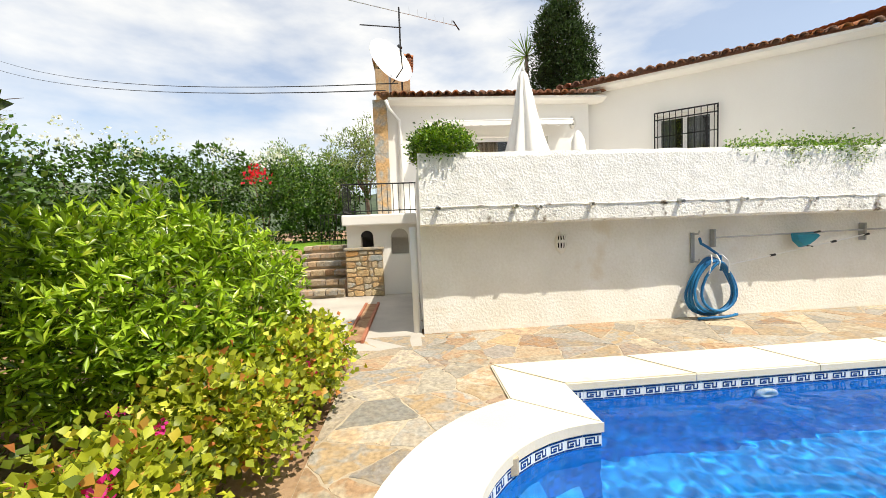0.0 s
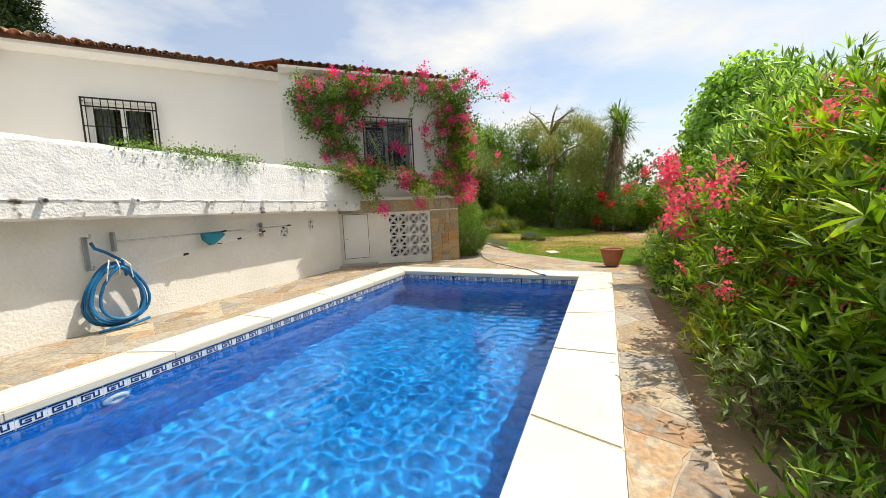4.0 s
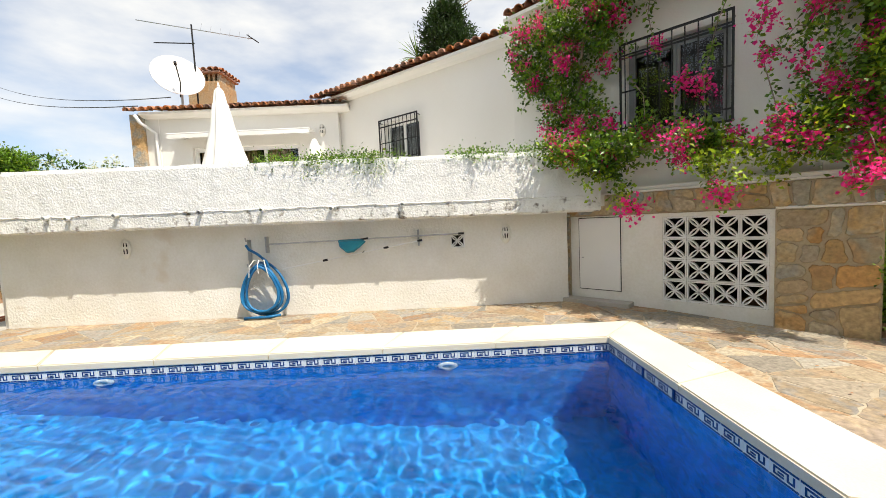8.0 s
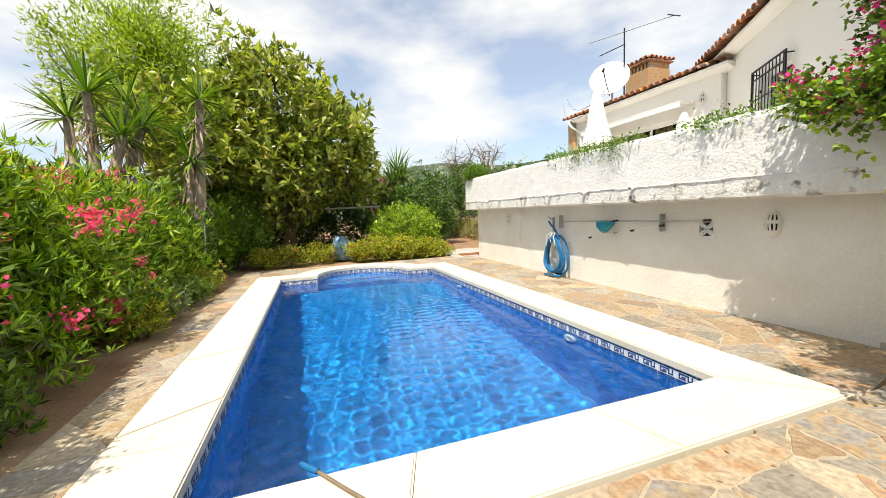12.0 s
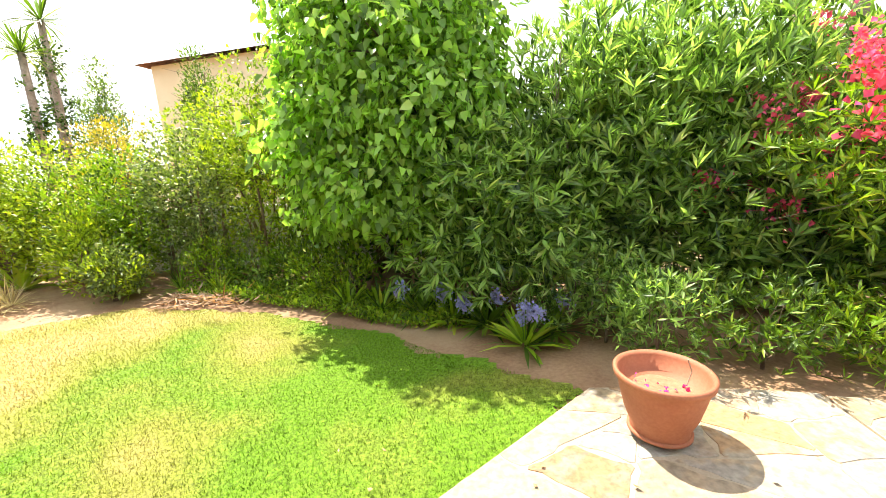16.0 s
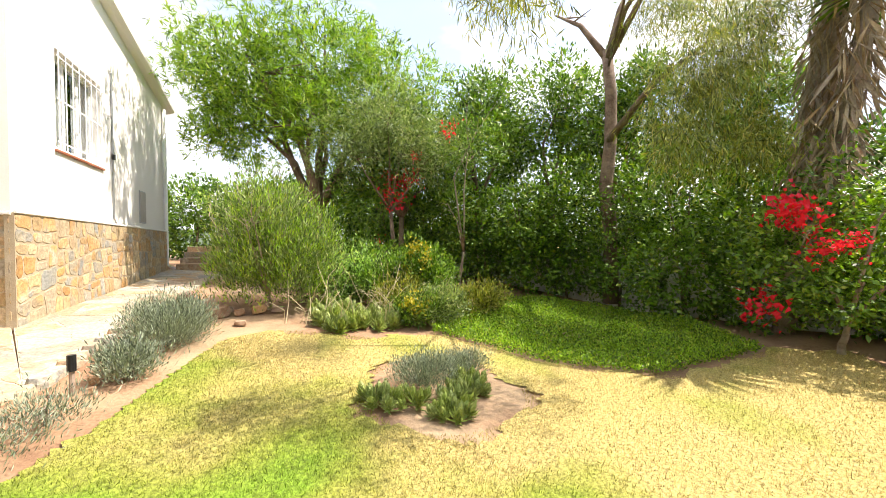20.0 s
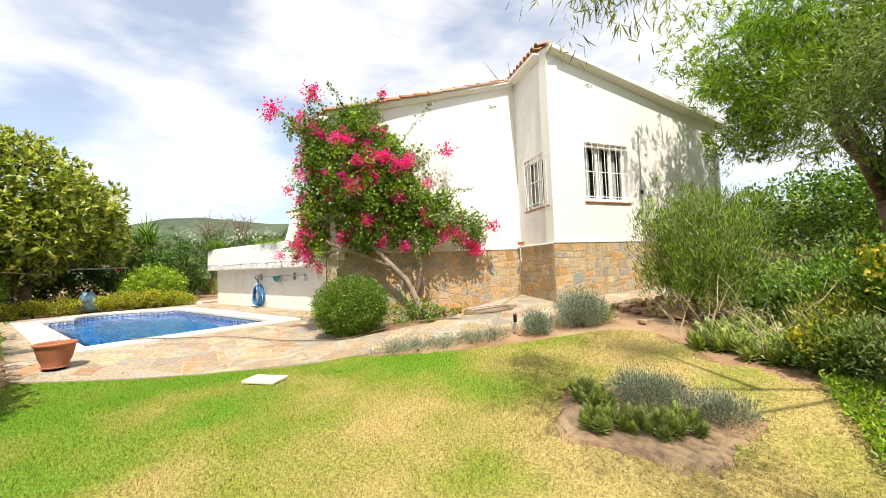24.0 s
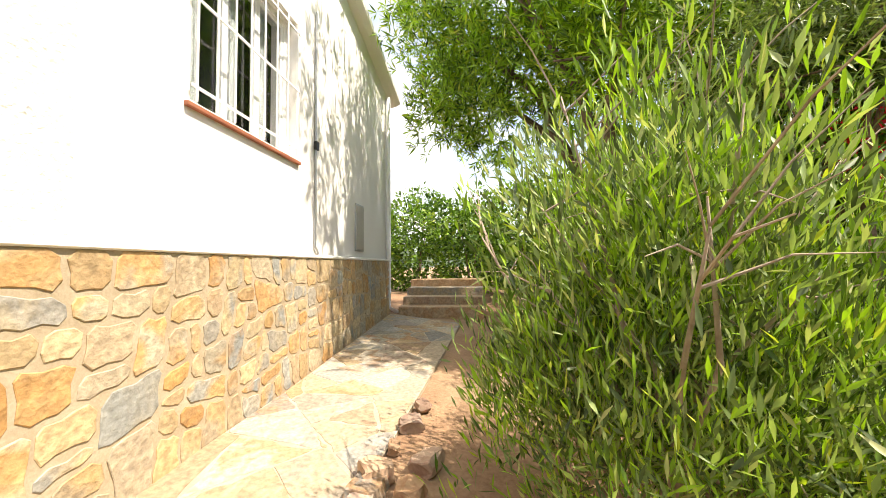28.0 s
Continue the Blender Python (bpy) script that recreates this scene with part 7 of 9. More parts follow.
def tree(name, label, base, blobs, n, length, width, green, seed, r0, bark="bark", knee=0.5, forks=5, category="tree", **kw):
    ob = thing(name, label, category)
    foliage("crown", blobs, n, length, width, GREEN[green], seed, ob, **kw)
    branches(base, [(b[0], b[1], b[2] + 0.1 * b[5]) for b in blobs[:8]], r0, M[bark], ob, seed, "trunk", forks, knee)
    return rooted(ob, base)


tree("rubber_tree", "broad rubber tree with large glossy olive-green leaves", (-8.0, 0.4, 0),
     [(-7.4, 0.0, 5.4, 2.2, 2.6, 1.8), (-6.6, 1.8, 4.3, 1.5, 1.5, 1.3), (-6.5, -0.9, 4.2, 1.6, 1.5, 1.4), (-8.6, 2.4, 4.4, 1.6, 1.6, 1.4), (-8.4, -1.4, 4.8, 1.5, 1.5, 1.4), (-6.2, 0.6, 3.3, 1.5, 1.9, 1.1), (-7.3, 0.3, 6.6, 1.0, 1.0, 0.7), (-8.2, 2.9, 3.1, 1.2, 1.2, 0.9), (-7.0, -2.2, 3.4, 1.5, 1.4, 1.2), (-6.9, -3.0, 4.6, 1.3, 1.2, 1.1), (-7.7, 0.3, 2.3, 1.7, 1.9, 1.0), (-8.2, -1.4, 2.4, 1.4, 1.3, 1.0)],
     27000, 0.3, 0.125, "rubber", 170, 0.22, tuft=7, fill=0.4, lump=0.24, wild=0.8, up=0.3, clump=8)
tree("pine_tree", "tall rounded pine tree with fine yellow-green needles", (-12.0, -4.8, 0),
     [(-11.0, -4.5, 7.8, 3.0, 3.2, 2.2), (-10.8, -3.8, 6.8, 1.7, 1.7, 1.4), (-13.4, -5.6, 7.0, 1.8, 1.8, 1.5), (-11.6, -6.0, 6.4, 1.7, 1.7, 1.3), (-11.4, -4.4, 9.2, 1.3, 1.3, 1.0)],
     28000, 0.28, 0.055, "lime", 172, 0.22, fill=0.7, lump=0.3, wild=1.0)


def yucca(name, label, base, heads, seed, length=0.75, bark="palebark", n=70, skirt=None, ivy=None, group=""):
    ob = thing(name, label, "yucca", group=group)
    s = Vector(base)
    rng = random.Random(seed)
    for h in heads:
        e = Vector(h)
        m = s.lerp(e, 0.5) + Vector((rng.uniform(-0.15, 0.15), rng.uniform(-0.15, 0.15), 0))
        part("trunk", tube([s - Vector((0, 0, 0.1)), s + Vector((0, 0, 0.3)), m, e], 0.16, 9, None, 0.09), M[bark], ob, smooth=True)
    for k, h in enumerate(heads):
        sword_head("leaf_head", h, n, length, 0.055, GREEN["hedge"] if k % 2 else GREEN["mid"], seed + k, ob, 0.45)
    if skirt:
        r = np.random.default_rng(seed)
        p, L = [], []
        for h in heads:
            m = skirt
            t = r.uniform(0.0, 0.62, m)
            c = np.array(h)[None] * (1 - t[:, None]) + np.array(base)[None] * t[:, None]
            p.append(c + r.normal(size=(m, 3)) * 0.12)
        p = np.concatenate(p)
        d = unit(r.normal(size=p.shape) * np.array((0.42, 0.42, 0.15)) + np.array((0, 0, -1.0)))
        side = unit(np.cross(d, r.normal(size=p.shape)))
        part("dead_leaves", leaf_mesh("dead_leaves", p, d, side, r.uniform(0.4, 0.85, len(p)), r.uniform(0.03, 0.06, len(p))), M["thatch"], ob, "skirt of dry hanging leaves")
    if ivy:
        foliage("ivy", ivy, 600 * len(ivy), 0.12, 0.08, GREEN["deep"], seed + 50, ob, label="ivy on the trunk")
    return rooted(ob, base)


yucca("yucca", "many-headed yucca with stiff sword leaves", (-3.1, -3.5, 0), [(-2.9, -3.2, 4.4), (-3.6, -3.9, 4.0), (-3.0, -2.7, 3.5), (-4.3, -3.0, 4.6), (-3.7, -2.5, 3.9)], 180, 0.95, skirt=50)
yucca("yucca", "clustered yucca heads before the rubber tree", (-3.6, -1.75, 0), [(-3.5, -1.5, 3.0), (-3.7, -1.3, 3.9), (-3.4, -1.2, 4.5), (-3.9, -1.7, 3.5)], 184, 0.8, skirt=40)
yucca("yucca", "slim yucca head above the oleanders", (2.5, -4.2, 0), [(2.4, -3.95, 3.75)], 186, 0.85, n=90)
yucca("yucca", "slim yucca head above the oleanders", (4.0, -4.0, 0), [(3.9, -3.9, 3.85), (4.5, -4.4, 4.3)], 188, 0.85, n=80)
yucca("yucca", "spiky yucca beside a pink bougainvillea", (-13.8, 6.1, 0), [(-13.8, 6.0, 4.0), (-13.7, 6.3, 3.5), (-13.9, 5.7, 3.3)], 190, 1.5, n=110)
fp = thing("fan_palm", "distant fan palm above the shrubs", "palm tree")
part("trunk", tube([(-12.6, -12.4, -0.2), (-12.5, -12.4, 5.6)], 0.2, 8, None, 0.16), M["bark"], fp)
sword_head("fronds", (-12.5, -12.4, 5.7), 90, 1.3, 0.3, GREEN["olive"], 192, fp, 0.6)
rooted(fp, (-12.6, -12.4, 0))
pb = thing("pink_bougainvillea", "small magenta bougainvillea by the far yucca", "bougainvillea")
foliage("crown", [(-14.3, 5.2, 2.6, 0.7, 0.8, 0.8)], 1500, 0.1, 0.06, GREEN["mid"], 193, pb)
blossoms("flower_head", surface_spots([(-14.3, 5.2, 2.6, 0.75, 0.85, 0.9)], 34, 194), 16, 0.12, 0.1, GREEN["magenta"], 195, pb)
part("stem", tube([(-14.4, 5.2, -0.1), (-14.3, 5.2, 2.0)], 0.05, 6), M["bark"], pb)
rooted(pb, (-14.4, 5.2, 0))

shrub("round_bush", "dark green leafy bush at the pool end of the border", (-6.0, -1.1, 0), [(-6.0, -1.1, 1.15, 0.95, 0.9, 1.0), (-5.5, -1.4, 0.9, 0.7, 0.6, 0.75), (-6.5, -0.7, 1.0, 0.7, 0.6, 0.8)], 11000, 0.09, 0.04, "mid", 198, fill=0.35, lump=0.15, floor=0.05)

# ---- plants: the oleander border along the pool ----
ROW = [(-6.4, 2.6, 1.1), (-5.0, 2.4, 1.0), (-3.6, 2.1, 0.8), (-2.2, 2.3, 0.95), (-0.8, 2.35, 0.95), (0.5, 2.3, 0.95), (1.7, 2.35, 0.9), (2.9, 2.5, 0.95), (4.1, 2.75, 1.0), (5.3, 3.1, 1.05), (6.4, 3.3, 1.1), (7.3, 3.2, 1.0)]
for k, (x, h, r) in enumerate(ROW):
    y = -2.0 - 0.06 * k - (0.3 if k > 8 else 0.0)
    ob = thing("oleander", "dense oleander shrub with narrow leaves and pink flower heads" if k < 10 else "tall dark green oleander shrub with narrow leaves", "oleander", group="oleander border")
    blobs = [(x, y, h * 0.62, r * 0.9, r * 0.85, h * 0.4), (x + 0.25, y + 0.3, h * 0.45, r * 0.75, r * 0.7, h * 0.33), (x - 0.3, y + 0.35, h * 0.4, r * 0.7, r * 0.65, h * 0.33), (x + 0.1, y - 0.2, h * 0.78, r * 0.6, r * 0.6, h * 0.25), (x - 0.1, y + 0.55, h * 0.24, r * 0.7, r * 0.5, h * 0.2)]
    green = ("mid", "bright", "mid", "bright", "lime", "bright", "lime", "bright", "oleander", "oleander", "oleander", "oleander")[k]
    foliage("crown", blobs, 15000 if k > 5 else 8500, 0.19, 0.034, GREEN[green], 200 + k, ob, tuft=8, fill=0.5, lump=0.3, up=0.55, out=0.8, wild=0.6, floor=0.05, avoid=lambda p: p[:, 1] > -0.86)
    branches((x, y, gz(x, y)), [(b[0], b[1], b[2] + 0.2) for b in blobs] + [(x + 0.4, y + 0.3, h * 0.8), (x - 0.4, y, h * 0.85)], 0.035, M["palebark"], ob, 220 + k, "stem", 4, 0.15)
    if k < 10:
        def face(p, u):
            return (u[:, 1] > -0.2) & (p[:, 1] < -0.8) & (p[:, 2] > h * 0.3)
        num = (2, 2, 5, 3, 5, 8, 14, 24, 34, 26)[k]
        spots = surface_spots(blobs, num, 240 + k, face)
        blossoms("flower_head", spots, 46, 0.07, 0.042, GREEN["pink"], 260 + k, ob, "pink flower heads")
    rooted(ob, (x, y, gz(x, y)))
NEARFL = thing("oleander", "leafy oleander branches with large pink flowers close to the paving", "oleander", group="oleander border")
nb = [(2.6, -1.3, 0.7, 0.5, 0.42, 0.5), (3.3, -1.25, 0.4, 0.5, 0.38, 0.35), (2.2, -1.3, 1.3, 0.45, 0.4, 0.4), (4.6, -1.35, 0.8, 0.6, 0.42, 0.5), (5.5, -1.4, 1.6, 0.5, 0.42, 0.55), (4.3, -1.35, 0.9, 0.5, 0.4, 0.4), (1.7, -1.25, 0.55, 0.45, 0.36, 0.45), (1.3, -1.2, 0.35, 0.35, 0.3, 0.3)]
foliage("crown", nb, 7000, 0.13, 0.026, GREEN["bright"], 280, NEARFL, tuft=6, fill=0.7, up=0.6, wild=0.6, floor=0.02, avoid=lambda p: p[:, 1] > -0.78)
branches((3.0, -1.7, 0), [(b[0], b[1], b[2]) for b in nb], 0.03, M["palebark"], NEARFL, 281, "stem", 4, 0.15)
SPRAYS = [(5.64, 2.1), (5.75, 2.2), (5.46, 1.94), (5.36, 1.74), (5.54, 1.65), (5.09, 1.14), (4.75, 1.23), (4.48, 0.98), (4.25, 1.08), (4.89, 0.96), (4.06, 1.01), (4.41, 1.31), (5.13, 1.41), (5.6, 2.0), (5.4, 1.85), (4.6, 1.1), (4.35, 1.2), (4.95, 1.05), (4.15, 0.95), (2.5, 1.62), (2.7, 1.5), (3.1, 0.62), (2.15, 0.5)]
blossoms("flower_head", [(x + 0.1 * math.sin(9 * x), -1.06 - 0.08 * math.cos(17 * x), z) for x, z in SPRAYS] + [(x + 0.15 * math.sin(7 * x), -1.15, z + 0.12) for x, z in SPRAYS[:16]] + [(1.28, -0.97, 0.74), (1.5, -1.0, 1.0), (1.5, -1.0, 1.72), (1.77, -1.0, 1.55)], 46, 0.065, 0.05, GREEN["pink"], 282, NEARFL)
rooted(NEARFL, (3.0, -1.7, 0))
for k, (x, y, r, h, gname) in enumerate(((6.95, -1.05, 0.32, 0.72, "oleander"), (6.2, -1.1, 0.4, 0.65, "mid"), (5.4, -1.05, 0.35, 0.5, "bright"), (4.2, -0.98, 0.3, 0.35, "mid"), (1.6, -0.98, 0.3, 0.4, "geranium"), (0.6, -0.98, 0.3, 0.4, "grey"), (-0.6, -0.98, 0.32, 0.4, "mid"), (-1.8, -0.98, 0.32, 0.42, "geranium"), (7.63, -1.72, 0.42, 1.1, "oleander"), (7.25, -1.55, 0.35, 0.8, "oleander"), (8.0, -2.1, 0.4, 1.2, "oleander"))):
    ob = thing("border_shrub", "small leafy shrub at the foot of the oleanders", "shrub", group="border shrubs")
    g = gz(x, y)
    foliage("crown", [(x, y, g + h * 0.5, r, r * 0.7, h * 0.5), (x + 0.1, y - 0.15, g + h * 0.6, r * 0.7, r * 0.6, h * 0.45)], 1500, 0.1, 0.02, GREEN[gname], 290 + k, ob, tuft=6, up=0.8, floor=0.01, avoid=lambda p: p[:, 1] > -0.7)
    branches((x, y, g), [(x + 0.1, y, g + h * 0.7), (x - 0.12, y - 0.05, g + h * 0.7), (x, y + 0.08, g + h * 0.8)], 0.012, M["bark"], ob, 300 + k, "stem", 2, 0.2)
    rooted(ob, (x, y, g))

# ---- plants: lawn border ----
HT = [(9.6, -3.0, 3.1, 1.25, 1.0, 1.2), (9.0, -2.75, 2.3, 0.9, 0.8, 0.9), (10.3, -3.0, 2.2, 0.95, 0.9, 1.0), (9.6, -2.75, 1.5, 1.05, 0.8, 0.7), (9.3, -3.2, 4.0, 0.9, 0.9, 0.7), (10.2, -3.4, 3.8, 0.9, 0.9, 0.8), (10.6, -3.2, 1.2, 0.7, 0.6, 0.5)]
ht = thing("broadleaf_tree", "lush low tree covered in large heart-shaped leaves", "tree")
foliage("crown", HT, 25000, 0.12, 0.1, GREEN["heart"], 320, ht, heart=True, fill=0.34, lump=0.22, out=0.5, up=-0.75, wild=0.4, floor=0.1, clump=16)
branches((9.7, -3.3, gz(9.7, -3.3)), [(b[0], b[1], b[2]) for b in HT], 0.09, M["bark"], ht, 321, "trunk", 4, 0.3)
rooted(ht, (9.7, -3.3, gz(9.7, -3.3)))
shrub("oleander", "dark oleander branches between broad-leaved tree and border", (8.6, -2.5, gz(8.6, -2.5)), [(8.4, -2.3, 1.3, 0.7, 0.55, 0.9), (8.0, -2.0, 0.9, 0.6, 0.5, 0.65), (8.8, -2.4, 0.7, 0.7, 0.5, 0.6)], 7000, 0.2, 0.036, "oleander", 323, category="oleander", tuft=8, up=-0.1, fill=0.6)


def strap_clump(name, label, x, y, n, length, width, green, seed, flowers=0, group=""):
    ob = thing(name, label, "agapanthus" if flowers else "plant", group=group)
    g = gz(x, y)
    sword_head("leaves", (x, y, g), n, length, width, GREEN[green], seed, ob, 0.02)
    rng = random.Random(seed)
    for k in range(flowers):
        a, r = rng.uniform(0, 6.28), rng.uniform(0.05, 0.25)
        tx, ty, tz = x + r * math.cos(a) * 1.4, y + abs(r * math.sin(a)) * 1.4, g + rng.uniform(0.28, 0.42)
        part("stalk", tube([(x + r * 0.3 * math.cos(a), y + 0.3 * r * math.sin(a), g), (tx, ty, tz)], 0.006, 5), GREEN["mid"], ob)
        blossoms("flower_head", [(tx, ty, tz)], 70, 0.042, 0.038, GREEN["violet"], seed + k, ob, "blue-violet flower ball")
    return rooted(ob, (x, y, g))


for k, (x, y, fl) in enumerate(((8.0, -1.45, 4), (8.4, -1.95, 2), (8.8, -2.1, 3), (9.2, -2.3, 1), (9.8, -2.45, 0), (7.7, -1.75, 1), (10.3, -2.55, 0))):
    strap_clump("agapanthus", "clump of strap leaves with blue-violet flower balls" if fl else "clump of dark green strap leaves in the border", x, y, 56, 0.42, 0.042, "mid" if k % 2 else "bright", 340 + 10 * k, fl, "agapanthus clumps")
for k, (x, y) in enumerate(((11.0, -2.85), (11.9, -3.0), (12.8, -3.15), (13.6, -3.2), (14.3, -2.9))):
    strap_clump("border_grass", "tuft of long green border leaves", x, y, 60, 0.42, 0.02, "mid" if k % 2 else "lime", 420 + k, 0, "border tufts")
strap_clump("agave", "small pale agave with broad upright leaves", 16.9, -3.1, 22, 0.7, 0.1, "lime", 430)
for k, (x, y) in enumerate(((15.8, -2.3), (16.3, -2.5), (17.2, -1.9), (16.9, -2.2), (15.6, -1.9))):
    strap_clump("dry_tuft", "tuft of dry straw-coloured grass", x, y, 70, 0.42, 0.012, "straw", 440 + k, 0, "dry grass tufts")

BACK = [((11.4, -4.2), 3.9, 0.9, "bright", "loose"), ((12.7, -4.3), 3.8, 1.0, "lime", "loose"), ((14.0, -4.2), 2.7, 1.0, "grey", "loose"), ((15.2, -3.9), 2.3, 1.05, "bright", "round"), ((16.5, -3.7), 2.5, 1.1, "lime", "round"), ((17.8, -3.5), 2.6, 1.05, "lime", "loose"), ((14.6, -5.6), 3.6, 1.0, "lime", "loose"), ((12.0, -5.6), 4.2, 1.0, "mid", "loose"), ((17.0, -5.4), 3.2, 1.0, "yellow", "loose"), ((10.6, -4.9), 4.0, 1.0, "mid", "loose")]
for k, ((x, y), h, r, gname, _) in enumerate(BACK):
    g = gz(x, y)
    ob = thing("garden_shrub", "tall loose garden shrub in fresh yellow-green leaf", "shrub", group="shrubs along the boundary")
    blobs = [(x, y, g + h * 0.72, r, r, h * 0.28), (x + 0.5, y + 0.1, g + h * 0.55, r * 0.8, r * 0.8, h * 0.22), (x - 0.5, y + 0.2, g + h * 0.5, r * 0.8, r * 0.8, h * 0.22), (x, y + 0.4, g + h * (0.4 if k in (3, 4, 5, 8) else 0.56), r * 0.8, r * 0.6, h * 0.18), (x - 0.1, y, g + h * 0.9, r * 0.5, r * 0.5, h * 0.14), (x + 0.2, y + 0.15, g + h * 0.3, r * 0.75, r * 0.6, h * 0.2), (x - 0.4, y + 0.1, g + h * 0.22, r * 0.6, r * 0.5, h * 0.18)]
    foliage("crown", blobs, 6800, 0.088, 0.044, GREEN[gname], 460 + k, ob, fill=0.6, lump=0.28, up=0.3)
    branches((x, y, g), [(b[0], b[1], b[2]) for b in blobs], 0.05, M["bark"], ob, 480 + k, "stem", 5, 0.18)
    for i in range(3 + k % 3):
        sx, sy = x + 0.8 * math.sin(2.4 * i + 5 * k), y + 0.45 * math.cos(1.9 * i + 3 * k)
        part("stem", tube([(sx, sy, gz(sx, sy) - 0.05), (sx + 0.06 * math.sin(3 * i), sy, g + h * 0.3), (sx - 0.08 * math.cos(2 * i), sy, g + h * 0.6)], 0.028, 6, None, 0.016), M["bark"], ob)
    rooted(ob, (x, y, g))
shrub("lime_shrub", "young lime-green shrub with upright shoots", (15.0, -2.9, gz(15, -2.9)), [(15.0, -2.9, 0.55, 0.45, 0.45, 0.6), (15.05, -2.9, 0.95, 0.25, 0.25, 0.4), (14.3, -2.7, 0.3, 0.5, 0.4, 0.3)], 3000, 0.085, 0.03, "lime", 500, up=0.9, floor=0.0)
shrub("variegated_shrub", "pale variegated low shrub in the border", (14.4, -2.75, gz(14.4, -2.75)), [(14.3, -2.7, 0.3, 0.45, 0.35, 0.35)], 1300, 0.08, 0.04, "grey", 502, floor=0.0)
for k, (x, y) in enumerate(((11.0, -3.1), (11.6, -3.3), (10.4, -2.9), (12.4, -3.5), (13.2, -3.5))):
    shrub("low_greenery", "low mixed greenery under the boundary shrubs", (x, y, gz(x, y)), [(x, y, 0.1, 0.5, 0.4, 0.35), (x + 0.2, y - 0.2, 0.25, 0.35, 0.35, 0.4)], 1500, 0.08, 0.03, "mid" if k % 2 else "bright", 510 + k, up=0.6, floor=0.0)
M["drypalm"] = surface("reddish_dry_leaf", (0.30, 0.14, 0.06), (0.52, 0.32, 0.16), 5, 0.9, 0.2, 40, vary=0.25, island=True)
pc_ = thing("fallen_fronds", "heap of dry reddish fallen leaves on the soil", "dry leaves")
rl = np.random.default_rng(520)
lx, ly = rl.normal(12.7, 0.42, 420), rl.normal(-2.72, 0.16, 420)
lp = np.stack([lx, ly, ground_z(lx, ly) + rl.uniform(0.0, 0.09, 420)], -1)
lw = unit(rl.normal(size=lp.shape) * np.array((1, 1, 0.18)))
part("dry_leaf_heap", leaf_mesh("dry_leaf_heap", lp, lw, unit(np.cross(lw, rl.normal(size=lp.shape) * 0.3 + np.array((0, 0, 1.0)))), rl.uniform(0.1, 0.32, 420), rl.uniform(0.012, 0.03, 420)), M["drypalm"], pc_)
rooted(pc_, (12.6, -2.7, gz(12.6, -2.7)))

BC = [(8.2, -1.9), (9.4, -1.95), (10.6, -2.35), (12.2, -2.75), (13.4, -2.9), (13.3, -3.5), (10.5, -3.2), (8.4, -2.6)]
rb_ = np.random.default_rng(32)
bx_, by_ = rb_.uniform(8.2, 13.4, 30000), rb_.uniform(-3.5, -1.9, 30000)
kk = inside(BC, bx_, by_)
bx_, by_ = bx_[kk], by_[kk]
bp_ = np.stack([bx_, by_, ground_z(bx_, by_) + rb_.random(len(bx_)) * (0.04 + 0.1 * (0.5 + 0.5 * np.sin(bx_ * 4.3 + np.cos(by_ * 3.1))))], -1)
wy = unit(rb_.normal(size=bp_.shape) * 0.8 + np.array((0, 0, 0.8)))
tagged(part("border_cover", leaf_mesh("border_cover", bp_, wy, unit(np.cross(wy, rb_.normal(size=bp_.shape))), rb_.uniform(0.035, 0.08, len(bp_)), rb_.uniform(0.02, 0.035, len(bp_))), GREEN["bright"]), "low creeping greenery under the border shrubs", "ground cover", kind="stuff")

# ---- plants: the far end of the garden ----
hedge_run("back_hedge", "deep green loose hedge closing the garden", [(20.9, -0.2), (21.3, 3.5), (21.2, 7.0), (20.6, 10.0)], 3.05, 1.2, 66000, 0.105, 0.054, "hedge", 540, 1.0)
hedge_run("rear_hedge", "dark dense hedge behind the house corner", [(21.2, 10.2), (20.0, 13.2), (17.9, 16.4), (15.6, 18.6)], 3.9, 1.2, 20000, 0.15, 0.085, "mid", 548, 1.5)
hedge_run("light_hedge", "sunlit light green hedge above the boundary wall", [(20.3, -3.0), (20.4, -0.6)], 2.4, 0.95, 15000, 0.11, 0.065, "bright", 542, 0.9)
hedge_run("outer_greenery", "dense trees and shrubs beyond the garden", [(24.5, -6), (26, 2), (25, 10), (22, 16), (18.5, 19)], 4.3, 1.9, 26000, 0.24, 0.13, "deep", 544, 2.0)
rb = thing("red_bougainvillea", "scarlet bougainvillea sprays over the hedge", "bougainvillea")
rbl = [(19.0, 0.1, 1.35, 0.8, 0.7, 0.8), (19.3, -1.1, 1.9, 0.7, 0.8, 0.9), (19.2, -0.5, 0.7, 0.7, 0.9, 0.6)]
foliage("crown", rbl, 5200, 0.09, 0.045, GREEN["mid"], 546, rb, fill=0.6, lump=0.3, floor=0.0)
branches((19.4, -0.4, gz(19.4, -0.4)), [(b[0], b[1], b[2] + 0.4) for b in rbl] + [(19.1, -1.8, 2.9)], 0.04, M["palebark"], rb, 547, "stem", 5, 0.2)
blossoms("flower_head", [(18.5, 0.12, 1.72), (18.45, 0.05, 1.66), (18.35, -0.3, 1.3), (18.4, -0.4, 1.36), (18.5, -0.15, 1.25), (18.6, 0.2, 1.75), (18.7, -1.8, 2.75), (18.8, -1.9, 2.95), (18.7, -1.4, 2.3), (18.6, -0.9, 1.9), (18.6, -1.0, 2.1), (18.7, 0.4, 0.5), (18.6, -1.6, 1.3)], 60, 0.1, 0.07, GREEN["scarlet"], 548, rb)
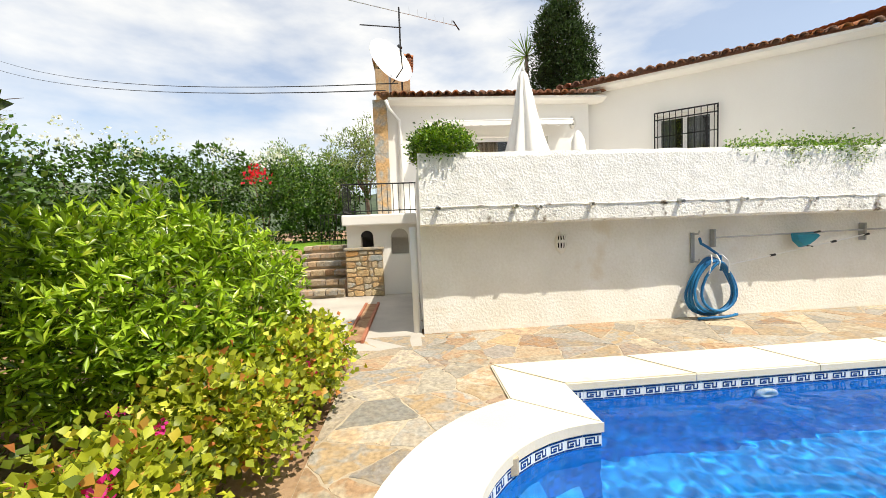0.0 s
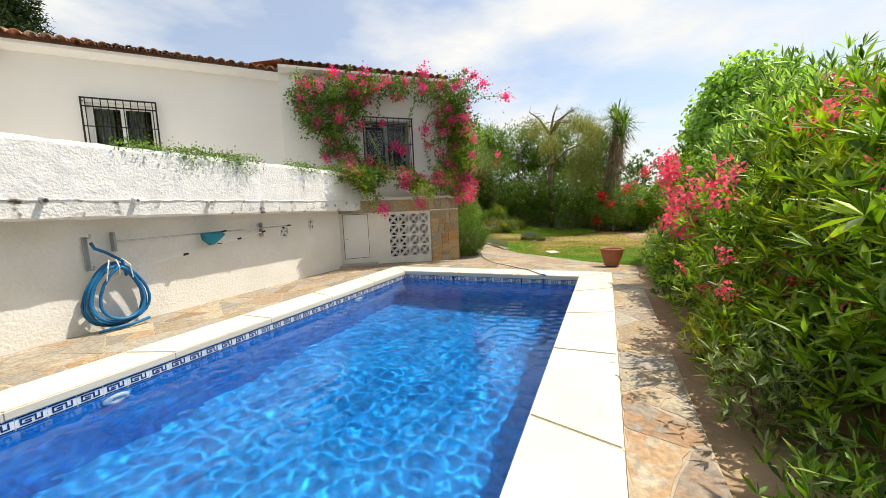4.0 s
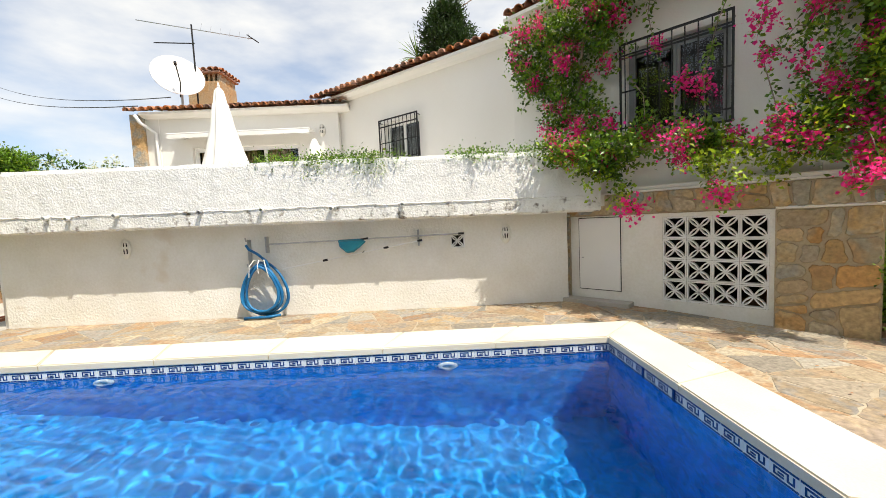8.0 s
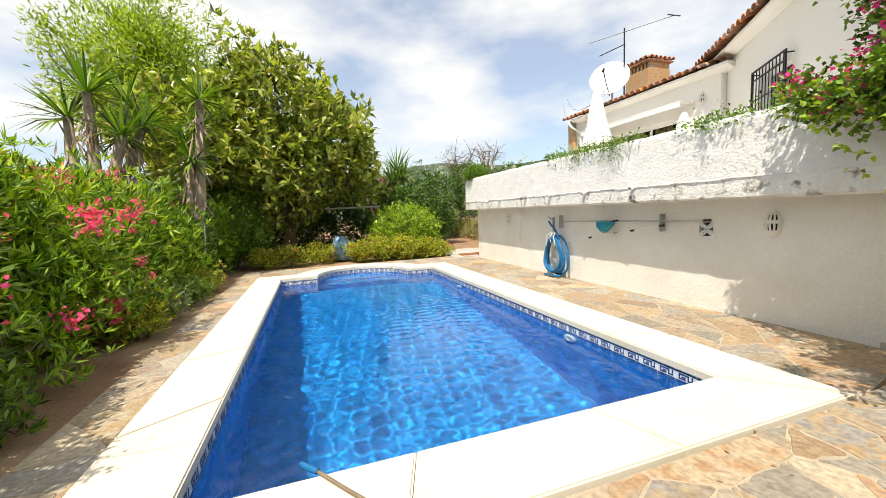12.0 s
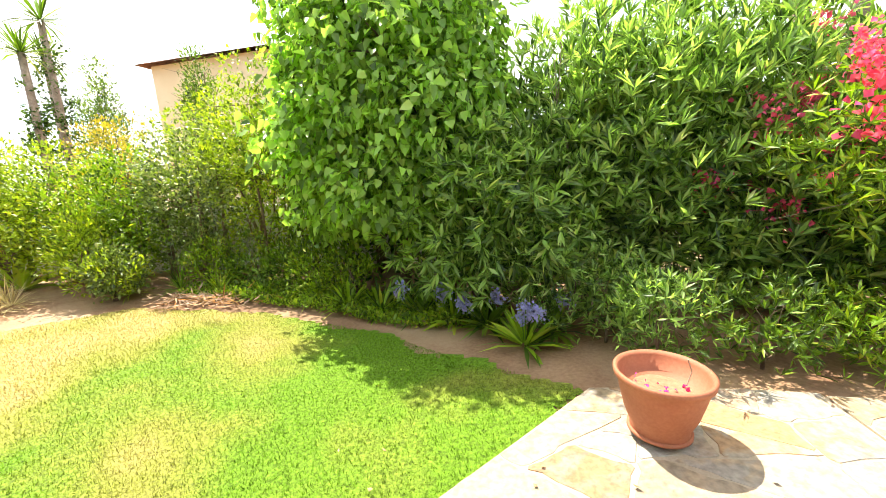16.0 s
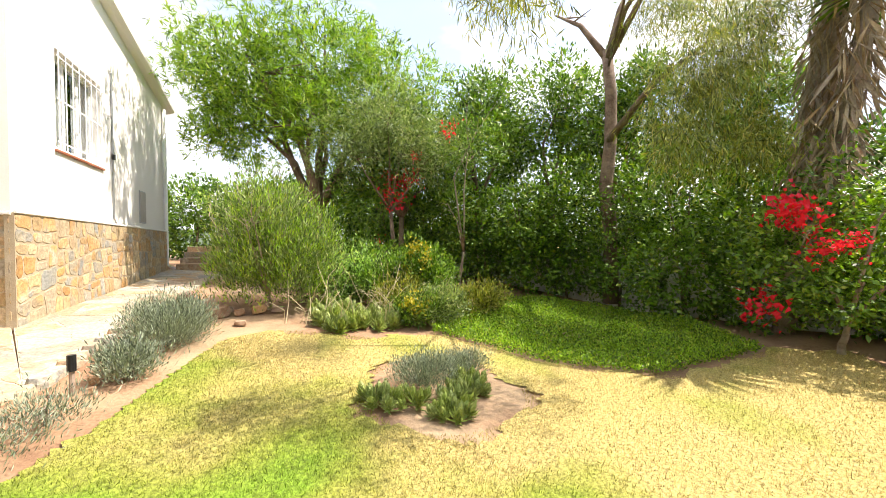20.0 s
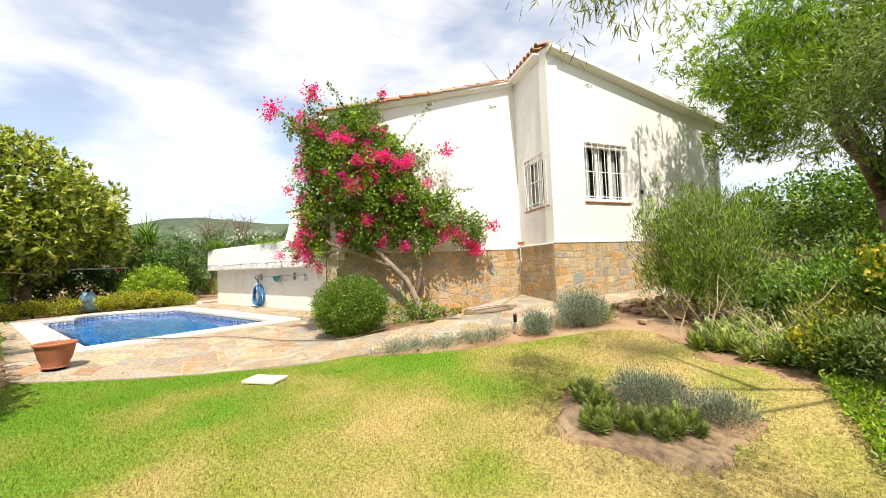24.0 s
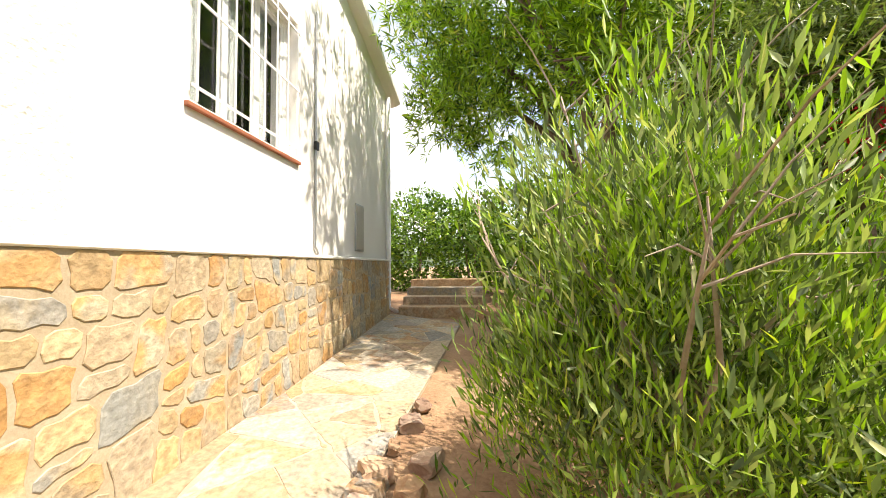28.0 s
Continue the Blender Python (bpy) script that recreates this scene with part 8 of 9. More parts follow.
rooted(rb, (19.4, -0.4, gz(19.4, -0.4)))
yucca("tall_yucca", "tall leaning yucca with a skirt of dead leaves", (20.7, 0.1, gz(20.7, 0.1)), [(19.65, -0.75, 4.7), (20.2, -0.5, 5.6), (20.9, -0.6, 6.0), (19.9, -0.9, 5.3)], 560, 1.0, n=80, skirt=260)
tg = thing("leaning_tree", "crooked thin-trunked tree with drooping grey-green foliage", "tree")
TG = [(19.3, 1.0, 3.9, 0.95, 1.0, 0.9), (19.9, 0.6, 4.9, 0.9, 0.9, 0.8), (19.2, 1.3, 3.0, 0.75, 0.7, 0.7), (20.4, 1.6, 5.8, 0.8, 0.9, 0.7), (19.5, 0.5, 2.8, 0.6, 0.5, 0.6)]
foliage("crown", TG, 15000, 0.16, 0.014, GREEN["olive"], 562, tg, fill=0.85, lump=0.3, up=-0.7, wild=0.5, out=0.3)
foliage("inner_crown", TG, 5000, 0.16, 0.014, GREEN["grey"], 563, tg, fill=0.95, lump=0.3, up=-0.7, wild=0.5, out=0.3)
part("trunk", tube([(21.05, 2.95, 0), (21.1, 2.95, 1.5), (20.95, 3.0, 2.6), (21.15, 2.95, 3.6), (21.05, 2.9, 4.6), (21.1, 3.0, 5.6)], 0.17, 9, None, 0.11), M["bark"], tg, smooth=True)
rngt = random.Random(4)
for e in ((20.4, 1.5, 6.6), (21.2, 4.2, 6.9), (20.0, 2.0, 6.2), (21.6, 2.6, 7.2), (19.7, 1.0, 4.6)):
    s0 = Vector((21.08, 2.97, 5.4 if e[2] > 5 else 3.6))
    m0 = s0.lerp(Vector(e), 0.5) + Vector((0, 0, 0.25))
    limb = part("branch", tube([s0, m0, e], 0.09, 7, None, 0.02), M["bark"], tg, smooth=True)
    for q in range(4):
        b0 = m0.lerp(Vector(e), 0.3 + 0.2 * q)
        part("twig", tube([b0, b0 + Vector((rngt.uniform(-0.5, 0.5), rngt.uniform(-0.6, 0.2), rngt.uniform(-0.2, 0.5)))], 0.025, 5, None, 0.006), M["bark"], limb)
OVER = [(17.4, 0.6, 4.9, 0.95, 0.8, 0.5), (16.3, 1.1, 5.0, 0.8, 0.7, 0.45), (16.8, 3.0, 5.1, 0.9, 0.8, 0.45), (15.3, 2.3, 4.0, 0.6, 0.55, 0.55)]
foliage("hanging_foliage", OVER, 9000, 0.15, 0.014, GREEN["olive"], 564, tg, fill=0.9, lump=0.35, up=-0.9, wild=0.5, out=0.2)
for pts in ([(21.08, 2.97, 5.2), (19.4, 2.2, 5.7), (17.4, 1.5, 5.4), (16.2, 1.6, 5.1), (15.4, 2.2, 4.2)], [(19.4, 2.2, 5.7), (18.2, 1.2, 5.4), (17.2, 0.5, 5.0)], [(18.4, 1.8, 5.6), (17.4, 2.6, 5.4), (16.7, 3.1, 5.1)]):
    part("branch", tube(pts, 0.03, 7, None, 0.008), M["bark"], tg, smooth=True)
rooted(tg, (21.05, 2.95, 0))

OLIVES = [(21.6, 6.9, 5.0, 1.5), (23.2, 5.2, 5.3, 1.4), (23.5, 3.2, 5.0, 1.3), (24.0, 8.5, 5.6, 1.7), (19.6, 8.0, 4.0, 1.3), (24.2, 0.8, 4.6, 1.3)]
for k, (x, y, z, r) in enumerate(OLIVES):
    tree("feathery_tree", "feathery grey-green tree behind the hedge", (x, y, gz(min(x, 25), y)), [(x, y, z, r, r, r * 0.9), (x + 0.7, y - 0.8, z - 0.9, r * 0.8, r * 0.8, r * 0.7), (x - 0.7, y + 0.6, z - 0.8, r * 0.8, r * 0.8, r * 0.7), (x - 0.5, y - 0.7, z + 0.4, r * 0.6, r * 0.6, r * 0.6)],
         7600, 0.18, 0.055, "mid" if k % 2 else "hedge", 570 + k, 0.09, fill=0.8, lump=0.35, wild=0.9)
PB = [(16.5, 10.2, 6.0, 1.7, 1.7, 1.2), (18.2, 9.4, 6.4, 1.9, 1.9, 1.3), (19.3, 8.0, 5.4, 1.6, 1.6, 1.1), (17.2, 11.6, 4.8, 1.5, 1.5, 1.0), (18.9, 10.8, 5.2, 1.7, 1.7, 1.1), (17.5, 9.0, 4.6, 1.2, 1.2, 0.7), (16.3, 11.8, 6.0, 1.3, 1.3, 0.9), (20.2, 9.2, 4.6, 1.4, 1.4, 0.9), (16.2, 10.9, 4.3, 0.9, 0.9, 0.6)]
tree("spreading_pine", "spreading pine tree overhanging the gable corner", (18.4, 9.9, gz(18.4, 9.9)), PB, 54000, 0.19, 0.03, "bright", 590, 0.2, fill=0.65, lump=0.32, wild=0.9, tuft=8, knee=0.35, forks=8)
tree("grey_tree", "silvery tree with arching bare twigs", (18.6, 7.2, gz(18.6, 7.2)), [(18.0, 6.8, 4.1, 1.2, 1.1, 0.8), (18.9, 6.4, 3.4, 1.1, 1.0, 0.7), (17.6, 7.6, 3.6, 0.9, 0.9, 0.7), (19.3, 7.2, 4.4, 1.0, 1.0, 0.7)], 15000, 0.13, 0.018, "grey", 592, 0.055, "bark", fill=0.9, lump=0.35, wild=1.0, up=-0.3, forks=9)
po = thing("pink_oleander_spray", "red and pink flowering sprays against the dark hedge", "oleander")
foliage("crown", [(19.4, 5.6, 3.6, 0.9, 0.9, 0.7), (19.6, 6.4, 2.2, 0.6, 0.7, 0.8)], 2600, 0.13, 0.025, GREEN["mid"], 594, po, fill=0.7)
branches((19.8, 6.2, gz(19.8, 6.2)), [(19.4, 5.6, 3.6), (19.6, 6.4, 2.4), (19.2, 5.2, 3.9)], 0.04, M["palebark"], po, 595, "stem", 4, 0.3)
blossoms("flower_head", [(18.45, 7.23, 3.0), (18.65, 6.88, 2.92), (18.42, 7.28, 2.62), (18.76, 6.66, 2.95), (18.3, 7.45, 1.4), (18.34, 6.3, 3.3), (18.7, 5.62, 3.85), (18.2, 6.75, 2.35), (18.55, 7.0, 2.8)], 50, 0.11, 0.05, GREEN["scarlet"], 596, po)
rooted(po, (19.8, 6.2, gz(19.8, 6.2)))

# ---- plants: beside the house ----
WL = [(15.35, 6.85, 1.3, 0.9, 0.9, 0.95), (15.1, 6.6, 1.9, 0.6, 0.6, 0.6), (15.6, 7.15, 1.9, 0.65, 0.65, 0.65), (15.05, 7.1, 1.15, 0.55, 0.55, 0.5), (15.7, 6.4, 1.2, 0.7, 0.6, 0.7)]
wl = thing("willow_leaved_shrub", "airy upright shrub with slender grey-green leaves", "shrub")
foliage("crown", WL, 19000, 0.095, 0.016, GREEN["grey"], 600, wl, fill=0.85, lump=0.3, up=1.1, out=0.5, wild=0.5, floor=0.1)
foliage("young_foliage", WL, 14000, 0.095, 0.015, GREEN["bright"], 601, wl, fill=0.6, lump=0.35, up=1.2, out=0.5, wild=0.45, floor=0.1)
rngw = random.Random(7)
branches((15.3, 6.85, gz(15.3, 6.85)), [(15.3 + rngw.uniform(-0.8, 0.8), 6.85 + rngw.uniform(-0.8, 0.7), rngw.uniform(1.6, 2.6)) for _ in range(16)], 0.028, M["palebark"], wl, 602, "stem", 4, 0.12)
rooted(wl, (15.3, 6.85, gz(15.3, 6.85)))
for k, (x, y, h, r, gname, w) in enumerate(((16.55, 6.35, 0.9, 0.5, "oleander", 0.03), (17.0, 5.75, 0.95, 0.5, "mid", 0.028), (17.2, 5.15, 1.15, 0.3, "yellow", 0.03), (16.9, 4.6, 0.55, 0.45, "grey", 0.018), (17.7, 5.6, 1.0, 0.65, "mid", 0.03), (18.0, 4.5, 0.5, 0.5, "olive", 0.025),
                                                 (17.0, 6.7, 1.1, 0.6, "mid", 0.035), (17.9, 7.0, 1.0, 0.8, "mid", 0.04), (16.3, 6.75, 0.8, 0.5, "grey", 0.02), (16.75, 5.25, 0.6, 0.35, "olive", 0.02), (16.6, 4.75, 0.4, 0.3, "yellow", 0.02))):
    g = gz(x, y)
    ob = thing("wild_shrub", "loose yellow-green shrub with dry stems" if gname in ("lime", "yellow") else "low leafy green shrub in dry soil", "shrub", group="shrubs in the dry bed")
    foliage("crown", [(x, y, g + h * 0.5, r, r, h * 0.5), (x + 0.2, y - 0.2, g + h * 0.65, r * 0.6, r * 0.6, h * 0.4)], 4400, 0.075, w, GREEN["mid" if gname == "yellow" else gname], 610 + k, ob, up=0.7, fill=0.7, lump=0.3, tuft=7 if gname == "aloe" else 0, floor=0.0)
    if gname == "yellow":
        blossoms("flower_head", surface_spots([(x, y, g + h * 0.55, r, r, h * 0.5)], 14, 640 + k, None, 0.2), 26, 0.05, 0.045, GREEN["yellow"], 645 + k, ob, "yellow leafy flower head")
    branches((x, y, g), [(x + 0.3 * r, y, g + h * 0.8), (x - 0.4 * r, y + 0.1, g + h * 0.8), (x, y - 0.4 * r, g + h * 0.9), (x, y + 0.3 * r, g + h)], 0.014, M["palebark"], ob, 630 + k, "stem", 3, 0.2)
    rooted(ob, (x, y, g))
M["stalk"] = surface("bleached_stalk", (0.46, 0.37, 0.22), (0.66, 0.57, 0.38), 6, 0.8, 0.2, 60)
dt = thing("dry_twigs", "bare bleached twigs and dry seed stalks in the bed", "twigs")
rt = random.Random(21)
for x, y, n in ((15.3, 5.75, 7), (16.3, 5.1, 16), (17.0, 4.8, 16), (15.75, 5.45, 9), (16.6, 5.5, 12), (16.0, 6.0, 6)):
    for _ in range(n):
        a, L = rt.uniform(0, 6.28), rt.uniform(0.4, 0.95)
        g = gz(x, y)
        p0 = Vector((x + rt.uniform(-0.25, 0.25), y + rt.uniform(-0.25, 0.25), g))
        p2 = p0 + Vector((math.cos(a) * L * 0.55, math.sin(a) * L * 0.55, L * rt.uniform(0.5, 1.2)))
        side = Vector((rt.uniform(-0.12, 0.12), rt.uniform(-0.12, 0.12), 0))
        part("twig", tube([p0, p0.lerp(p2, 0.35) + Vector((0, 0, 0.09)) + side, p0.lerp(p2, 0.7) + Vector((0, 0, 0.1)), p2, p2 + side * 0.6 - Vector((0, 0, 0.05))], 0.0055, 5, None, 0.002), M["stalk"], dt)
rooted(dt, (15.3, 5.5, gz(15.3, 5.5)))
GC = [(16.5, 4.3), (16.7, 2.4), (17.1, 1.3), (18.9, 0.4), (20.6, 1.6), (20.6, 4.0), (19.2, 4.9), (17.6, 4.9)]
rg = np.random.default_rng(31)
gx_, gy_ = rg.uniform(16.4, 20.6, 85000), rg.uniform(0.3, 4.9, 85000)
kk = inside(GC, gx_, gy_)
gx_, gy_ = gx_[kk], gy_[kk]
hh = 0.05 + 0.1 * (0.5 + 0.5 * np.sin(gx_ * 3.1 + np.sin(gy_ * 2.7)) * np.cos(gy_ * 2.2))
pp_ = np.stack([gx_, gy_, ground_z(gx_, gy_) + rg.random(len(gx_)) * hh], -1)
wy = unit(rg.normal(size=pp_.shape) * 0.8 + np.array((0, 0, 0.8)))
gcv = leaf_mesh("ground_cover", pp_, wy, unit(np.cross(wy, rg.normal(size=pp_.shape))), rg.uniform(0.025, 0.06, len(pp_)), rg.uniform(0.014, 0.026, len(pp_)))
tagged(part("ground_cover", gcv, GREEN["bright"]), "spreading low green ground cover plants", "ground cover", kind="stuff")


def mound(name, label, x, y, r, h, n, green, seed, length=0.06, width=0.01, ry=None, **kw):
    g = gz(x, y)
    ob = thing(name, label, "lavender", **kw)
    foliage("crown", [(x, y, g + h * 0.42, r, ry or r, h * 0.58), (x + 0.3 * r, y, g + h * 0.5, r * 0.6, r * 0.6, h * 0.55), (x - 0.3 * r, y + 0.2 * r, g + h * 0.45, r * 0.6, r * 0.6, h * 0.5)], n, length, width, GREEN[green], seed, ob, fill=0.7, up=1.0, out=0.6, wild=0.35, floor=0.0, lump=0.24)
    branches((x, y, g), [(x + r * 0.6, y, g + h * 0.6), (x - r * 0.6, y, g + h * 0.6), (x, y + r * 0.5, g + h * 0.6), (x, y - r * 0.5, g + h * 0.6)], 0.012, M["palebark"], ob, seed, "stem", 2, 0.15)
    return rooted(ob, (x, y, g))


mound("lavender", "rounded silvery lavender bush beside the path", 13.6, 5.85, 0.44, 0.52, 17000, "silver", 650, 0.055, 0.008)
mound("lavender", "small silvery lavender bush beside the path", 13.08, 5.13, 0.22, 0.32, 4200, "silver", 652, 0.05, 0.012)
for k, (x, y) in enumerate(((11.2, 3.45), (11.55, 3.7), (11.9, 3.95), (12.2, 4.35), (12.5, 4.65))):
    mound("grey_mat", "low grey mat of dry lavender twigs", x, y, 0.34, 0.11, 1500, "silver", 654 + k, 0.05, 0.008, group="grey lavender mats")
mound("dry_edging", "grey dry edging plant beside the pot bed", 13.9, 6.15, 0.2, 0.25, 1200, "aloe", 660)


def rosette_mesh(seed):
    """An upright aloe stem set with short, fleshy, keeled leaves that curve upwards; 1 high."""
    rng = random.Random(seed)
    bm = tube([(0, 0, 0), (0, 0, 0.3), (0, 0, 0.8)], 0.07, 7, None, 0.03)
    bm.verts.ensure_lookup_table()
    core = bm.verts[10]
    w = 0.052
    for tier in range(8):
        m = 7 if tier < 5 else 5
        for i in range(m):
            a = 2 * math.pi * (i + 0.5 * (tier % 2)) / m + rng.uniform(-0.2, 0.2)
            L, el = rng.uniform(0.4, 0.52) * (1 - 0.04 * tier), 0.3 + 0.16 * tier + rng.uniform(-0.12, 0.12)
            turn = Matrix.Translation((0.03 * math.cos(a), 0.03 * math.sin(a), 0.06 + 0.085 * tier)) @ Matrix.Rotation(a, 4, "Z") @ Matrix.Rotation(-el, 4, "Y")
            p = [(0, -w, 0), (0, w, 0), (0, 0, -w * 0.8), (L * 0.5, -w * 0.85, 0.015), (L * 0.5, w * 0.85, 0.015), (L * 0.5, 0, -w * 0.5), (L, 0, 0.14)]
            v = [bm.verts.new(turn @ Vector(q)) for q in p]
            for f in ((0, 1, 4, 3), (1, 2, 5, 4), (2, 0, 3, 5), (3, 4, 6), (4, 5, 6), (5, 3, 6)):
                bm.faces.new([v[k] for k in f])
            bm.faces.new((v[0], v[1], core))
    me = mesh_of(bm, "rosette")
    me.materials.append(M["aloe_skin"])
    return me


M["aloe_skin"] = surface("aloe_skin", (0.13, 0.20, 0.03), (0.34, 0.39, 0.09), 12, 0.42, 0.1, 60, vary=0.1)
ROSETTES = [rosette_mesh(k) for k in range(5)]


def aloe(x, y, n_heads, seed, size, spread=0.2, label="clump of spiny green aloe rosettes in bare soil", group="aloes in the round bed"):
    ob = thing("aloe", label, "aloe", group=group)
    rng = random.Random(seed)
    for k in range(n_heads):
        a, r = 2.4 * k + rng.uniform(-0.3, 0.3), spread * math.sqrt((k + 0.5) / n_heads)
        cx, cy = x + r * math.cos(a), y + r * math.sin(a)
        h = size * rng.uniform(0.75, 1.2) * (1.15 - 0.35 * r / spread)
        head = new("rosette", ROSETTES[rng.randrange(5)])
        head.parent = ob
        lean = 32 * r / spread
        head.matrix_basis = pose(cx, cy, gz(cx, cy) - 0.02, -lean * math.sin(a), lean * math.cos(a), 0) @ pose(0, 0, 0, 0, 0, rng.uniform(0, 360)) @ Matrix.Diagonal((h * 1.4, h * 1.4, h, 1))
    return rooted(ob, (x, y, gz(x, y)))


for k, (x, y, n) in enumerate(((15.62, 5.62, 9), (15.8, 5.25, 10), (16.0, 5.75, 9), (16.2, 5.3, 10), (15.9, 6.15, 8), (16.3, 5.0, 8), (15.55, 5.3, 8), (16.05, 5.05, 8))):
    aloe(x, y, n, 690 + k, 0.3, 0.22, "clump of upright fleshy aloe rosettes in the dry bed", "aloes in the dry bed")
for k, (x, y, n) in enumerate(((14.52, 3.2, 9), (14.72, 3.02, 7), (14.82, 2.62, 12), (15.02, 2.72, 9), (15.32, 2.78, 12), (15.5, 2.9, 8))):
    aloe(x, y, n, 670 + k, 0.19, 0.16)
mound("grey_mat", "pale dry twiggy cushion among the aloes", 15.15, 3.2, 0.36, 0.24, 8000, "silver", 680, 0.04, 0.007)
mound("grey_mat", "pale dry twiggy cushion among the aloes", 15.75, 3.1, 0.26, 0.17, 4500, "silver", 682, 0.04, 0.007)

shrub("clipped_shrub", "rounded clipped dark green shrub at the house corner", (9.15, 4.15, gz(9.15, 4.15)), [(9.16, 4.17, 0.62, 0.76, 0.76, 0.58), (9.16, 4.17, 0.45, 0.74, 0.74, 0.5)], 22000, 0.045, 0.028, "hedge", 690, fill=0.22, lump=0.05, floor=0.02, clump=5)
shrub("garden_weed", "small leafy plants at the foot of the wall", (10.1, 5.4, gz(10.1, 5.4)), [(10.1, 5.4, 0.25, 0.35, 0.3, 0.3), (9.75, 5.2, 0.3, 0.25, 0.25, 0.35), (10.45, 5.75, 0.22, 0.25, 0.25, 0.2)], 1400, 0.07, 0.04, "mid", 692, floor=0.0)
shrub("garden_flower", "small plant with yellow flowers by the rocks", (10.7, 6.1, gz(10.7, 6.1)), [(10.7, 6.1, 0.22, 0.2, 0.2, 0.18)], 400, 0.06, 0.04, "yellow", 693, floor=0.0)

# the great bougainvillea round the bedroom corner
BG_SIDE = [(8.95, 4.75, 4.65, 0.5, 0.6, 0.6), (8.75, 4.35, 3.9, 0.65, 0.7, 0.75), (9.3, 5.3, 3.9, 0.6, 0.8, 0.75), (9.45, 5.6, 3.0, 0.62, 0.8, 0.75), (8.95, 4.6, 3.0, 0.7, 0.75, 0.7), (9.9, 6.4, 2.7, 0.5, 0.6, 0.6), (10.35, 7.1, 2.3, 0.4, 0.5, 0.42), (9.05, 4.65, 2.2, 0.5, 0.55, 0.42), (9.6, 5.75, 2.15, 0.5, 0.6, 0.4)]
BG_FRONT = [(5.3, 6.75, 4.3, 0.4, 0.33, 0.42), (5.35, 6.7, 3.75, 0.32, 0.28, 0.4), (5.65, 6.35, 3.1, 0.28, 0.26, 0.36), (6.15, 5.95, 4.1, 0.28, 0.26, 0.45), (7.9, 4.2, 3.9, 0.22, 0.25, 0.5), (7.9, 4.2, 2.9, 0.25, 0.25, 0.5), (5.4, 5.65, 2.45, 0.34, 0.2, 0.16), (5.8, 5.5, 2.3, 0.34, 0.22, 0.2), (8.25, 3.95, 4.6, 0.5, 0.45, 0.42), (7.6, 4.4, 4.7, 0.5, 0.4, 0.25), (6.9, 5.1, 4.72, 0.5, 0.4, 0.25), (6.3, 5.7, 4.65, 0.5, 0.4, 0.35), (5.75, 6.3, 4.45, 0.45, 0.4, 0.5), (5.75, 6.3, 3.7, 0.42, 0.36, 0.5), (6.0, 6.0, 3.0, 0.3, 0.28, 0.4), (6.35, 5.6, 2.45, 0.5, 0.4, 0.35), (7.0, 4.9, 2.3, 0.5, 0.34, 0.24), (7.7, 4.25, 2.3, 0.45, 0.34, 0.3), (8.35, 3.8, 2.7, 0.36, 0.36, 0.5), (8.4, 3.85, 3.6, 0.38, 0.38, 0.55), (6.1, 5.7, 2.2, 0.3, 0.26, 0.2), (8.3, 3.8, 1.95, 0.35, 0.32, 0.3)]
bg = thing("bougainvillea", "huge magenta bougainvillea climbing round the house corner", "bougainvillea")


def in_house(p):
    """Points inside the bedroom block."""
    _, d1, n1, _ = frame_of(C0, C1)
    _, d2, n2, _ = frame_of(C1, NK)
    q = p[:, :2]
    a = (q - np.array(C1)) @ np.array((n1.x, n1.y))
    b = (q - np.array(C1)) @ np.array((n2.x, n2.y))
    return (a < 0.04) & (b < 0.04)


foliage("foliage", BG_SIDE, 25000, 0.08, 0.056, GREEN["mid"], 700, bg, fill=0.6, lump=0.3, avoid=in_house)
foliage("front_foliage", BG_FRONT, 24000, 0.064, 0.046, GREEN["hedge"], 701, bg, fill=0.75, lump=0.38, avoid=in_house)
foliage("young_foliage", [b for b in BG_FRONT[16:]] + [(7.2, 4.55, 1.95, 0.7, 0.4, 0.25), (6.2, 5.5, 1.9, 0.5, 0.3, 0.3)] + BG_FRONT[6:8] + BG_SIDE[:6], 9000, 0.07, 0.045, GREEN["lime"], 702, bg, fill=0.5, lump=0.4, avoid=in_house)
tr_ = bmesh.new()
for pts, r in (([(9.85, 5.75, 0.0), (9.75, 5.72, 0.5), (9.55, 5.5, 1.1), (9.2, 4.9, 1.8), (8.8, 4.3, 2.6), (8.5, 4.0, 3.8)], 0.1), ([(9.7, 5.7, 0.6), (9.75, 5.9, 1.4), (9.6, 5.7, 2.4), (9.3, 5.2, 3.8), (9.0, 4.7, 4.9)], 0.08),
               ([(9.4, 5.2, 1.4), (8.6, 4.0, 2.0), (7.6, 4.5, 2.2), (6.4, 5.7, 2.4), (5.9, 6.2, 3.4), (6.0, 6.1, 4.5), (6.9, 5.2, 4.9)], 0.05), ([(8.5, 4.0, 3.6), (8.2, 4.1, 4.4), (7.4, 4.7, 4.9), (6.4, 5.7, 4.85)], 0.04)):
    tube([(x, y, z if z > 0.05 else gz(x, y)) for x, y, z in pts], r, 8, tr_, r * 0.35)
part("trunk", tr_, M["palebark"], bg, smooth=True)
rs = random.Random(77)
tips, stem_pts = [], []
